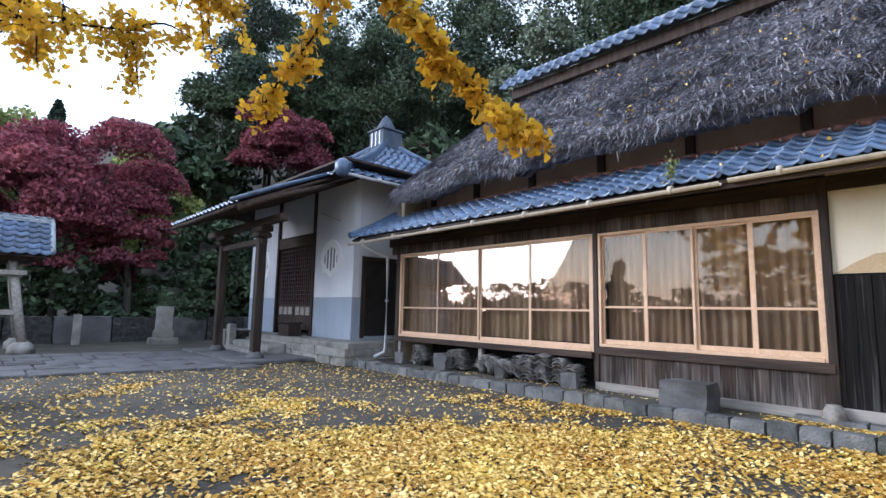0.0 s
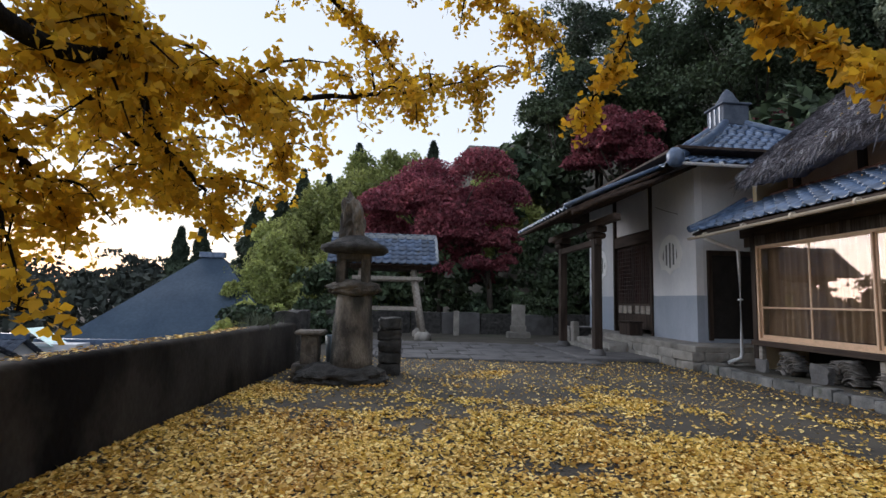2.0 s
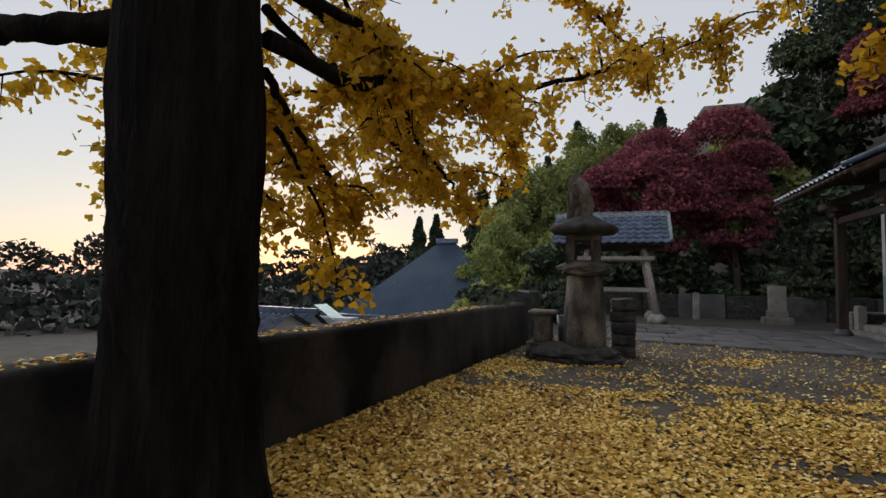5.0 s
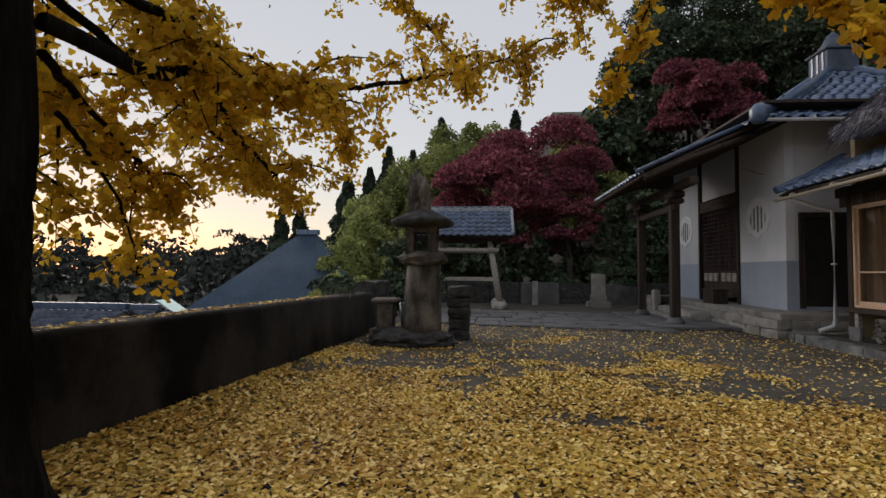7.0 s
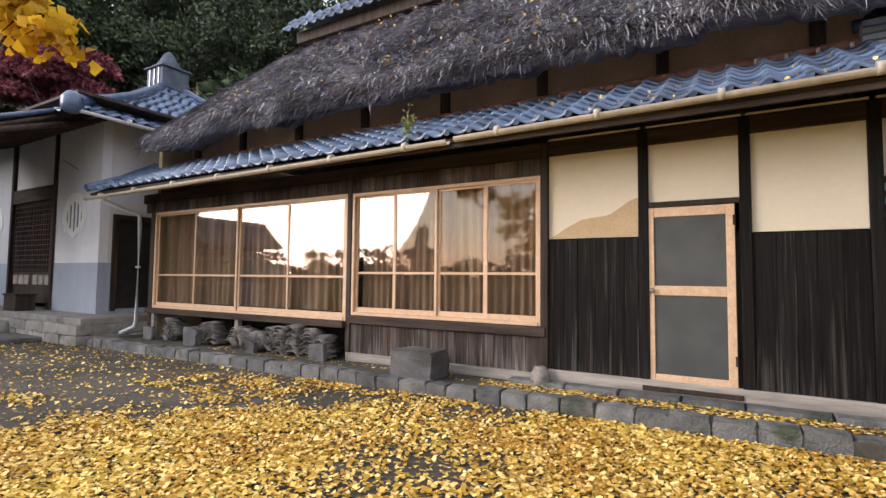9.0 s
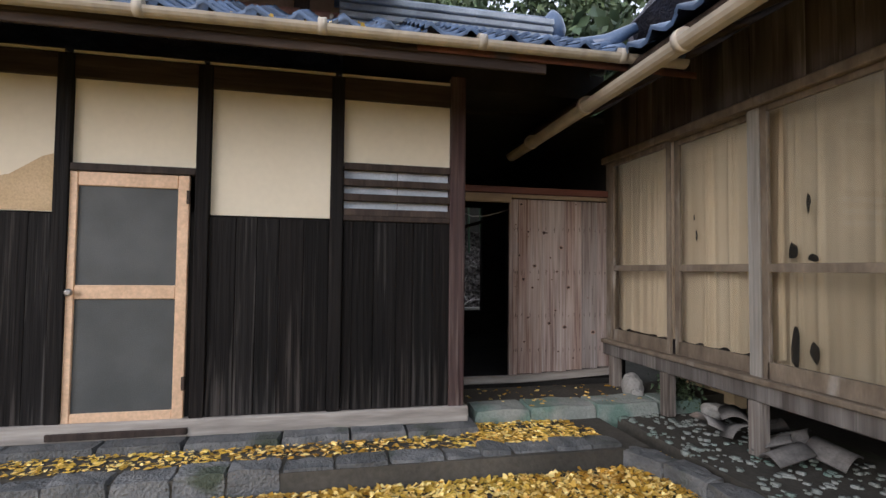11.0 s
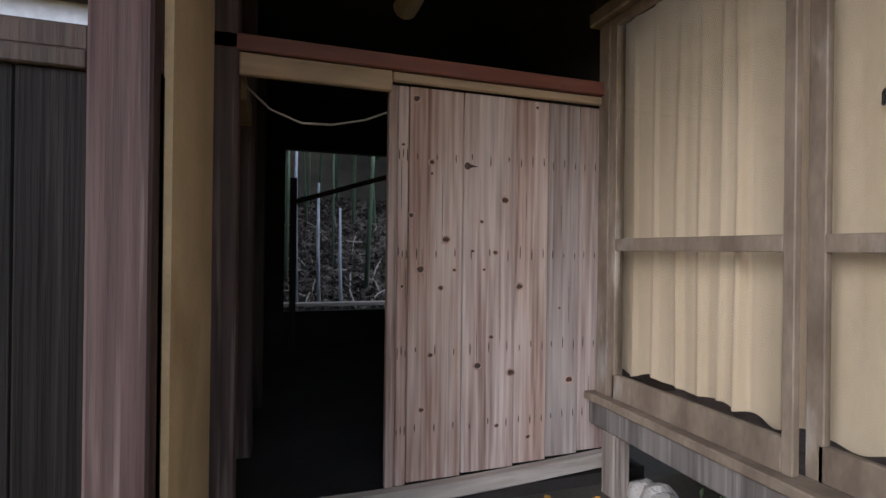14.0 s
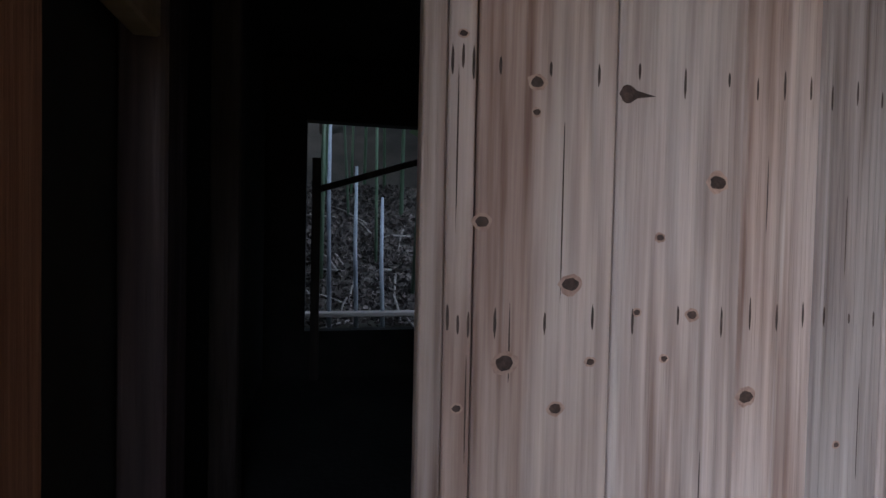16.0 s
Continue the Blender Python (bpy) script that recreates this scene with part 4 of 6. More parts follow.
# ---- wing with curtained windows ----
WY = -4.65
wing = thing("wall_wing", "weathered timber wing wall raised on short posts", "wall", (6.5, WY, 0.3), kind="structure")
for x, w, m in ((8.84, 0.10, M_BRONZE), (6.72, 0.115, M_PALEPOST), (4.6, 0.115, M_PALEPOST), (2.5, 0.115, M_PALEPOST)):
    part("post", box((x - w / 2, WY - 0.09, 0.72), (x + w / 2, WY + 0.02, 2.95), 0.008), m, wing)
part("bottom_beam", box((2.4, WY - 0.05, 0.56), (8.92, WY + 0.05, 0.70), 0.01), M_OLDBEAM, wing)
part("bottom_rail", box((2.4, WY - 0.05, 0.70), (8.92, WY + 0.085, 0.745), 0.008), M_BRONZE, wing)
part("top_rail", box((2.4, WY - 0.05, 2.82), (8.92, WY + 0.07, 2.90), 0.008), M_BRONZE, wing)
boards(2.4, 8.92, 2.90, 3.5, 0.28, M_SKIRT, wing, x=WY, axis="x", face=1, seed=21)
for x in (8.74, 7.80, 6.72, 4.6, 2.5):
    part("stilt", box((x - 0.055, WY - 0.06, 0.14), (x + 0.055, WY + 0.045, 0.56), 0.008), M_OLDBEAM, wing)
part("back_wall", box((2.4, -9.0, 0.1), (13.0, -8.9, 3.5)), M_BLACK, wing)
part("side_wall", box((8.92, -8.9, 0.5), (9.0, WY - 0.05, 3.5)), M_BURNT, wing)
part("side_wall", box((2.3, -9.0, 0.5), (2.4, WY, 3.5)), M_BURNT, wing)
part("wing_floor", box((2.4, -8.9, 0.60), (8.9, WY - 0.05, 0.70)), M_POST, wing)
part("clay_under", box((8.0, -5.75, 0.1), (8.9, -5.6, 0.56)), M_OCHRE, wing, "rough clay wall below the floor")
for k, (a, b) in enumerate(((7.73, 8.79), (6.79, 7.73), (5.7, 6.65), (4.67, 5.7), (3.6, 4.53), (2.57, 3.6))):
    win = thing("window_wing", "old brown-framed window with a cream curtain behind", "window", ((a + b) / 2, WY, 0.745), "wing windows", "structure")
    y = WY + (-0.055 if k % 2 else 0.005)
    for p, q in (((a, y - 0.02, 0.745), (a + 0.045, y + 0.015, 2.82)), ((b - 0.065, y - 0.02, 0.745), (b, y + 0.015, 2.82)), ((a + 0.045, y - 0.02, 0.745), (b - 0.045, y + 0.015, 0.875)),
                 ((a + 0.045, y - 0.02, 2.77), (b - 0.045, y + 0.015, 2.82)), ((a + 0.045, y - 0.018, 1.545), (b - 0.045, y + 0.014, 1.61))):
        part("sash_bar", box(p, q, 0.004), M_BRONZE, win)
    for z0, z1 in ((0.875, 1.545), (1.61, 2.77)):
        g = part("pane", box((a + 0.045, y - 0.006, z0), (b - 0.045, y - 0.003, z1)), M_GLASS2, win)
        g.visible_shadow = False
curtain("curtain", 6.60, 8.91, 0.865, 2.86, WY - 0.15, M_CURTAIN, "cream curtain in soft folds with a worn hem", axis="x", seed=31, hem=0.05, soft=True)
curtain("curtain", 2.6, 6.90, 0.80, 2.86, WY - 0.20, M_CURTAIN, "torn cream curtain with dark holes", axis="x", seed=33, hem=0.06, soft=True)
# Tears are flat near-black patches, coloured for the unlit room behind.
for x, z, rx, rz in ((6.49, 1.70, 0.04, 0.08), (6.33, 1.65, 0.05, 0.03), (6.48, 0.98, 0.045, 0.17), (6.33, 0.98, 0.045, 0.08), (7.53, 2.05, 0.012, 0.03), (7.50, 1.88, 0.016, 0.055), (6.36, 2.05, 0.02, 0.08)):
    bm = bmesh.new()
    r = random.Random(int(x * 100 + z * 10))
    vs = [bm.verts.new((x + rx * r.uniform(0.6, 1.2) * math.cos(t), WY - 0.105, z + rz * r.uniform(0.6, 1.2) * math.sin(t))) for t in [k * math.pi / 5 for k in range(10)]]
    bm.faces.new(vs)
    solid("curtain_tear", bm, M_BLACK, "ragged tear in the old curtain, drawn as a near-black patch", "tear", "curtain tears")
# wing eave
wroof = thing("wing_roof", "wing eave with blue-grey tiles, rusty soffit and thatch above", "roof", (6, -3.9, 3.1), kind="structure")
part("soffit", raw_mesh("soffit", [(x, y, z) for x in (2.0, 9.6) for y, z in ((-3.68, 3.12), (-5.6, 4.05), (-5.6, 4.10), (-3.68, 3.17))], [(0, 1, 5, 4), (1, 2, 6, 5), (2, 3, 7, 6), (3, 0, 4, 7), (0, 3, 2, 1), (4, 5, 6, 7)], M_BEAM), M_BEAM, wroof)
for i in range(13):
    x = 2.3 + i * 0.55
    part("rafter", raw_mesh("rafter", [(x + dx, y, z) for dx in (0, 0.06) for y, z in ((-3.72, 3.06), (-5.5, 3.93), (-5.5, 4.0), (-3.72, 3.125))], [(0, 1, 5, 4), (1, 2, 6, 5), (2, 3, 7, 6), (3, 0, 4, 7), (0, 3, 2, 1), (4, 5, 6, 7)], M_BEAM), M_BEAM, wroof)
V, F = tile_field((7.35, -3.62, 3.16), (-1, 0, 0), (0, -1, 0.48), 19, 5, 0.28, 0.26)
tagged(part("wing_tiles", raw_mesh("wing_tiles", V, F, M_TILE), M_TILE, wroof), kind="stuff")
gutter("gutter", (9.35, -3.60, 2.98), (3.0, -3.60, 3.06), 0.075, "beige plastic gutter under the wing eave", joints=5)
# wing thatch rising behind its eave
def wing_thatch():
    V, F = [], []
    n, m = 60, 24
    for j in range(m + 1):
        for i in range(n + 1):
            x = 1.5 + 6.3 * i / n - 0.5 * j / m
            v = j / m
            d = 0.06 * noise.noise(Vector((x * 1.5, v * 6, 3))) + 0.03 * noise.noise(Vector((x * 5, v * 15, 3)))
            V.append((x, -4.25 - 2.6 * v, 4.0 + 2.6 * v + d))
    F = [(j * (n + 1) + i, j * (n + 1) + i + 1, (j + 1) * (n + 1) + i + 1, (j + 1) * (n + 1) + i) for j in range(m) for i in range(n)]
    b = len(V)
    for i in range(n + 1):
        x, y, z = V[i]
        V += [(x, y - 0.12, z - 0.30), (x, y - 1.2, z - 0.15)]
    for i in range(n):
        F += [(i, i + 1, b + 2 * i + 2, b + 2 * i), (b + 2 * i, b + 2 * i + 2, b + 2 * i + 3, b + 2 * i + 1)]
    e = len(V)
    for j in range(m + 1):
        x, y, z = V[j * (n + 1) + n]
        V.append((x + 0.02, y, z - 0.45))
    for j in range(m):
        F.append((j * (n + 1) + n, (j + 1) * (n + 1) + n, e + j + 1, e + j))
    part("wing_thatch", raw_mesh("wing_thatch", V, F, M_THATCH), M_THATCH, wroof)


wing_thatch()
# small tiled roof over the recess
recess = thing("recess_roof", "short blue-grey tile roof with silver ridge courses and rusty soffit", "roof", (8, -3, 3.2), kind="structure")
axes = frame_axes((EAVE[0] - 0.02, -2.05, EAVE[1] + 0.03), (0, -1, 0), slope_up)
for j in range(6):
    for i in range(7):
        ob = new("tile", tile_me)
        ob.parent = recess
        ob.matrix_parent_inverse = recess.matrix_world.inverted()
        ob.matrix_basis = axes @ pose((i + 0.5) * 0.30, j * 0.262, 0.0)
part("soffit", raw_mesh("soffit", [(x, y, z + dz) for dz in (-0.01, -0.06) for x, z in (EAVE, (9.3, 4.4)) for y in (-2.0, -4.3)], [(0, 2, 3, 1), (4, 5, 7, 6), (0, 1, 5, 4), (1, 3, 7, 5)], M_RUST), M_RUST, recess, "rusty patched sheet soffit")
for k in range(4):
    part("ridge_course", box((8.2 - 0.02 * k, -3.62, 3.86 + 0.07 * k), (8.45, -1.45, 3.92 + 0.07 * k), 0.008), M_TILEW, recess)
part("ridge_top", path_tube([(8.32, -1.4, 4.15), (8.32, -3.7, 4.16)], [0.07, 0.07], 10), M_TILE, recess)
part("ridge_end", lathe([(0.12, 0), (0.14, 0.12), (0.1, 0.25), (0.03, 0.33)], (8.32, -3.68, 3.98), 12), M_TILE, recess)
part("hip_tile", path_tube([(8.0, -3.6, 3.75), (7.7, -3.95, 3.72), (7.6, -4.2, 3.85)], [0.08, 0.08, 0.05], 10), M_TILE, recess)
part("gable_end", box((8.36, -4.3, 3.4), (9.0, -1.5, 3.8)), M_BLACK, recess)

# ---- kerb, terrace, foundation stones ----
terrace = solid("terrace", box((7.06, -3.95, 0.0), (8.9, 12.0, 0.135)), M_DIRT, "beaten earth strip between kerb and house", "terrace", kind="structure")
def kerb_x(y):
    return 7.10 - 0.024 * max(0, y + 3) if y < 4 else 6.93 - 0.015 * (y - 4)


kerb = thing("kerb", "row of rough grey kerb stones along the yard", "kerb", (7.0, 4, 0), kind="structure")
rng = random.Random(3)
y = -3.75
while y < 11.6:
    l = rng.uniform(0.24, 0.42)
    x = kerb_x(y)
    part("stone", rock((x, y + 0.006, -0.05), (x + 0.22, y + l - 0.006, 0.165 + rng.uniform(-0.015, 0.02)), y, amount=0.02), M_KERB, kerb)
    y += l
for x0, y0, a in ((6.95, -3.86, 20), (6.60, -3.98, 8), (6.22, -4.02, 4), (5.85, -4.04, 2), (5.45, -4.06, 0), (5.05, -4.06, 0), (4.65, -4.06, 0)):
    st = part("stone", rock((-0.19, -0.1, -0.2), (0.19, 0.1, 0.13), x0, amount=0.02), M_KERB, kerb)
    st.matrix_basis = pose(x0, y0, 0.0, 0, 0, a)
flat = thing("foundation_stones", "flat grey footing stones under the sill beam", "footing", (7.75, 0, 0.13), kind="structure")
y = -2.7
while y < 1.75:
    l = rng.uniform(0.45, 0.75)
    part("stone", rock((7.60, y + 0.004, 0.08), (7.98, y + l - 0.004, 0.20 + rng.uniform(-0.006, 0.006)), y * 3, amount=0.012), M_KERB, flat)
    y += l
step = thing("step_stones", "mossy pale green step stones before the recess", "step", (7.9, -3.7, 0.1), kind="structure")
for a, b in ((-2.72, -3.25), (-3.26, -3.92), (-3.93, -4.62), (-4.63, -5.1)):
    part("stone", rock((7.86, b, 0.0), (8.2, a, 0.265), a, amount=0.02), M_MOSSY, step)
solid("recess_floor", box((8.15, -5.6, 0.0), (8.86, -2.6, 0.22)), M_DIRT, "dusty earth floor of the recess", "floor", kind="structure")
solid("stone_block", rock((7.12, 3.05, 0.13), (7.58, 3.72, 0.50), 5.5, amount=0.025), M_FLAG, "heavy square grey stone block before the window", "stone block")
solid("stone_footing", lathe([(0.15, 0), (0.12, 0.15), (0.075, 0.24)], (7.70, 1.83, 0.13), 4), M_SILL, "small tapered pale stone footing", "footing stone")

# ---- temple hall ----
HX, HY0, HY1, HX1 = 7.55, 12.35, 19.4, 14.6
hall = thing("temple_hall", "small white-plastered temple hall with a blue-grey tiled pyramid roof", "temple", (11, 15.9, 0))
part("wall_panel", box((HX, HY0, 1.72), (HX + 0.2, 14.5, 5.3)), M_WHITE, hall)
part("wall_panel", box((HX, 17.1, 1.72), (HX + 0.2, HY1, 5.3)), M_WHITE, hall)
part("dado", box((HX - 0.003, HY0 - 0.003, 0.55), (HX + 0.2, 14.5, 1.72)), M_GREYP, hall, "grey lower plaster band")
part("dado", box((HX - 0.003, 17.1, 0.55), (HX + 0.2, HY1, 1.72)), M_GREYP, hall, "grey lower plaster band")
part("lintel_panel", box((HX + 0.02, 14.62, 3.75), (HX + 0.2, 16.98, 5.3)), M_WHITE, hall)
part("wall_panel", box((HX + 0.2, HY0, 1.72), (HX1, HY0 + 0.2, 5.3)), M_WHITE, hall)
part("dado", box((HX + 0.2, HY0 - 0.003, 0.55), (HX1, HY0 + 0.2, 1.72)), M_GREYP, hall, "grey lower plaster band")
part("wall_panel", box((HX1 - 0.2, HY0 + 0.2, 0.55), (HX1, HY1, 5.3)), M_WHITE, hall)
part("wall_panel", box((HX + 0.2, HY1 - 0.2, 0.55), (HX1 - 0.2, HY1, 5.3)), M_WHITE, hall)
for y in (14.5, 17.0):
    part("door_post", box((HX - 0.06, y, 0.5), (HX + 0.2, y + 0.12, 5.2), 0.008), M_POST, hall)
part("door_lintel", box((HX - 0.05, 14.62, 3.35), (HX + 0.15, 17.0, 3.72), 0.01), M_BEAM, hall)
for k in range(2):
    a, b = 14.62 + 1.19 * k, 14.62 + 1.19 * (k + 1)
    leaf = part("lattice_door", box((HX + 0.05, a, 0.7), (HX + 0.08, b, 3.35)), M_POST, hall, "dark lattice door leaf")
    for i in range(9):
        y = a + 0.05 + (b - a - 0.1) * i / 8
        part("lattice_bar", box((HX + 0.01, y - 0.012, 1.5), (HX + 0.05, y + 0.012, 3.3)), M_REDPOST, leaf)
    for i in range(14):
        z = 1.55 + 1.7 * i / 13
        part("lattice_bar", box((HX + 0.015, a + 0.03, z - 0.011), (HX + 0.045, b - 0.03, z + 0.011)), M_REDPOST, leaf)
    for i in range(3):
        y = a + 0.12 + 0.34 * i
        part("carved_panel", box((HX + 0.0, y, 1.16), (HX + 0.05, y + 0.26, 1.42), 0.02), M_SILL, leaf)
# Solid near-black panel stands in for the shade inside the doorway.
sd = part("side_door", box((7.95, HY0 - 0.02, 0.65), (9.25, HY0 + 0.05, 2.75), 0.006), M_BLACK, hall, "side doorway filled with a near-black panel for its shade")
for a, b in (((7.83, HY0 - 0.05, 0.6), (7.95, HY0 + 0.05, 2.87)), ((9.25, HY0 - 0.05, 0.6), (9.37, HY0 + 0.05, 2.87)), ((7.95, HY0 - 0.05, 2.75), (9.25, HY0 + 0.05, 2.87))):
    part("door_frame", box(a, b, 0.006), M_POST, hall)


def emblem(y, z, s):
    """A fan-shaped plaster relief window with upright bars, in a pale rim."""
    e = part("emblem_window", bmesh.new(), M_WHITE, hall, "fan-shaped window with pale plaster rim")
    out = [(s * 0.9 * math.sin(t) * (1.0 if math.cos(t) > -0.2 else 0.85), s * (0.95 * math.cos(t) if math.cos(t) > -0.5 else -0.72 + 0.25 * abs(math.sin(t * 2)))) for t in [k * 2 * math.pi / 24 for k in range(24)]]
    bm = bmesh.new()
    x0, x1 = HX - 0.022, HX + 0.01
    o1 = [bm.verts.new((x0, y - a, z + b)) for a, b in out]; i1 = [bm.verts.new((x0, y - a * 0.66, z + b * 0.66)) for a, b in out]
    o2 = [bm.verts.new((x1, y - a * 1.03, z + b * 1.03)) for a, b in out]; i2 = [bm.verts.new((x1, y - a * 0.66, z + b * 0.66)) for a, b in out]
    for k in range(24):
        q = (k + 1) % 24
        bm.faces.new((o1[k], i1[k], i1[q], o1[q])); bm.faces.new((o1[k], o1[q], o2[q], o2[k])); bm.faces.new((i1[k], i2[k], i2[q], i1[q]))
    part("rim", bm, M_RIM, e)
    bm = bmesh.new()
    bm.faces.new([bm.verts.new((HX - 0.005, y - a * 0.68, z + b * 0.68)) for a, b in out])
    part("recess", bm, M_SLOT, e)
    for k in (-1.5, -0.5, 0.5, 1.5):
        h = s * (0.70 - 0.08 * k * k)
        part("bar", box((x0 + 0.005, y + k * s * 0.27 - s * 0.06, z - s * 0.52), (x1 - 0.012, y + k * s * 0.27 + s * 0.06, z + h), 0.006), M_RIM, e)


emblem(13.55, 2.78, 0.66)
emblem(18.3, 2.78, 0.66)
# stone platform
plat = thing("stone_platform", "grey stone block platform under the hall", "platform", (9, 15, 0), kind="structure")
part("platform_top", box((6.75, 11.2, 0.40), (15.2, 20.2, 0.55), 0.02), M_BASE, plat)
rng = random.Random(9)
for row, (z0, z1) in enumerate(((0.0, 0.2), (0.2, 0.42))):
    y = 11.15
    while y < 20.1:
        l = rng.uniform(0.5, 0.95)
        part("stone", rock((6.66, y + 0.006, z0), (6.95, min(y + l, 20.2) - 0.006, z1 - 0.006), y + row, amount=0.02), M_BASE, plat)
        y += l
    x = 6.95
    while x < 12:
        l = rng.uniform(0.5, 0.95)
        part("stone", rock((x + 0.006, 11.15, z0), (x + l - 0.006, 11.4, z1 - 0.006), x + row, amount=0.02), M_BASE, plat)
        x += l
for k, (x0, x1, z) in enumerate(((6.1, 6.7, 0.36), (5.75, 6.1, 0.2))):
    solid("stone_step", rock((x0, 14.3, 0.02), (x1, 17.0, z), 3 + k, amount=0.02), M_BASE, "worn grey stone step up to the hall", "step", "hall steps")
solid("porch_paving", box((4.7, 12.6, 0.0), (6.7, 17.2, 0.10), 0.02), M_FLAG, "low slab paving under the porch posts", "paving", kind="structure")
# porch posts and beams
PY0, PY1, PX = 13.35, 16.1, 5.35
for y in (PY0, PY1):
    p = part("porch_post", box((PX - 0.11, y - 0.11, 0.26), (PX + 0.11, y + 0.11, 3.35), 0.02), M_POST, hall)
    part("post_base", lathe([(0.24, 0), (0.24, 0.05), (0.15, 0.18)], (PX, y, 0.09), 4), M_FLAG, p, "tapered stone base")
    part("bracket", box((PX - 0.16, y - 0.35, 3.35), (PX + 0.16, y + 0.35, 3.52), 0.03), M_POST, p)
    part("capital", box((PX - 0.2, y - 0.2, 3.2), (PX + 0.2, y + 0.2, 3.35), 0.04), M_POST, p)
part("porch_beam", box((PX - 0.08, PY0 - 0.2, 3.02), (PX + 0.08, PY1 + 0.2, 3.19), 0.02), M_BEAM, hall)
part("purlin", box((PX - 0.1, 12.05, 3.52), (PX + 0.1, 17.35, 3.7), 0.015), M_BEAM, hall)
# hall roof: four curved slopes of tiles
APEX = Vector((11.05, 15.9, 7.75))
CO = 1.15


def roof_slope(p0, p1, top, courses, name, curve=0.2, close=None):
    """Tiles over a slope from eave p0-p1 up to top, narrowing toward it, sagging by curve."""
    p0, p1, top = Vector(p0), Vector(p1), Vector(top)
    V, F, k = [], [], 0
    tv, tf = tile_piece(0.30, 0.30)
    along = (p1 - p0).normalized()
    width = (p1 - p0).length
    mid = (p0 + p1) / 2
    rise = top - mid
    nrm = along.cross(rise).normalized()
    if nrm.z < 0:
        nrm = -nrm
    for j in range(courses):
        a, b = j / courses, (j + 1) / courses
        pa = mid + rise * a - nrm * curve * 4 * a * (1 - a)
        pb = mid + rise * b - nrm * curve * 4 * b * (1 - b)
        m = np.array(frame_axes(pa, along, pb - pa))
        w = width * (1 - a)
        n = max(1, int(w / 0.30))
        for i in range(n):
            p = tv + np.array(((i + 0.5) * 0.30 - n * 0.15, 0, RNG.normal() * 0.004))
            p[:, 1] *= (pb - pa).length / 0.30
            V.append(p @ m[:3, :3].T + m[:3, 3]); F.append(tf + k); k += len(tv)
    ob = part(name, raw_mesh(name, np.concatenate(V), np.concatenate(F), M_TILE), M_TILE, hall, "curved slope of blue-grey tiles")
    tagged(ob, kind="stuff")
    n2 = 10
    V, F = [], []
    for j in range(n2 + 1):
        a = j / n2
        c = mid + rise * a - nrm * (curve * 4 * a * (1 - a) + 0.03)
        V += [c - along * width / 2 * (1 - a), c + along * width / 2 * (1 - a)]
    for j in range(n2):
        F.append((2 * j, 2 * j + 1, 2 * j + 3, 2 * j + 2))
    part("roof_boarding", raw_mesh("roof_boarding", V, F, M_BEAM), M_BEAM, hall)


e0, e1, ex0, ex1, EZ = HY0 - CO, HY1 + CO, HX - CO, HX1 + CO, 4.80
roof_slope((ex0, e0, EZ), (ex0, e1, EZ), APEX, 22, "roof_front")
roof_slope((ex1, e0, EZ), (ex0, e0, EZ), APEX, 22, "roof_side")
roof_slope((ex0, e1, EZ), (ex1, e1, EZ), APEX, 22, "roof_side")
roof_slope((ex1, e1, EZ), (ex1, e0, EZ), APEX, 22, "roof_back")
for cx, cy in ((ex0, e0), (ex0, e1), (ex1, e0)):
    c = Vector((cx, cy, EZ + 0.1))
    pts, rad = [], []
    for j in range(9):
        a = j / 8
        q = c.lerp(APEX, a) - Vector((0, 0, 1)) * 0.20 * 4 * a * (1 - a) + Vector((0, 0, 0.06))
        pts.append(q); rad.append(0.13)
    part("hip_ridge", path_tube(pts, rad, 10), M_TILE, hall, "thick rounded hip ridge tiles")
    part("hip_end", lathe([(0.12, -0.20), (0.20, -0.1), (0.20, 0.1), (0.10, 0.22)], c, 12), M_TILE, hall)
fin = part("finial", box((APEX.x - 0.45, APEX.y - 0.45, 7.47), (APEX.x + 0.45, APEX.y + 0.45, 8.15), 0.02), M_DULLTILE, hall, "boxed roof finial with a jewel top")
part("finial_cap", box((APEX.x - 0.52, APEX.y - 0.52, 8.15), (APEX.x + 0.52, APEX.y + 0.52, 8.22), 0.02), M_DULLTILE, fin)
part("jewel", lathe([(0.34, 8.22), (0.36, 8.36), (0.24, 8.55), (0.22, 8.61), (0.15, 8.73), (0.03, 8.85)], (APEX.x, APEX.y, 0), 16), M_DULLTILE, fin)
for s in (-0.25, 0.0, 0.25):
    part("groove", box((APEX.x - 0.47, APEX.y + s - 0.04, 7.55), (APEX.x - 0.445, APEX.y + s + 0.04, 8.13)), M_TILE, fin)
# porch roof, continuing the front slope down over the posts
pa, pb = (4.2, 15.9, 3.80), (ex0 + 0.25, 15.9, EZ + 0.12)
V, F = tile_field((4.2, 17.4, 3.80), (0, -1, 0), (pb[0] - pa[0], 0, pb[2] - pa[2]), 18, 10, 0.30, 0.28)
tagged(part("porch_tiles", raw_mesh("porch_tiles", V, F, M_TILE), M_TILE, hall, "porch roof of blue-grey tiles"), kind="stuff")
part("porch_boarding", raw_mesh("porch_boarding", [(x, y, z + dz) for dz in (-0.02, -0.1) for x, z in ((pa[0], pa[2]), (pb[0], pb[2])) for y in (12.0, 17.4)], [(0, 1, 3, 2), (4, 6, 7, 5), (0, 4, 5, 1), (0, 2, 6, 4), (1, 5, 7, 3)], M_BEAM), M_BEAM, hall)
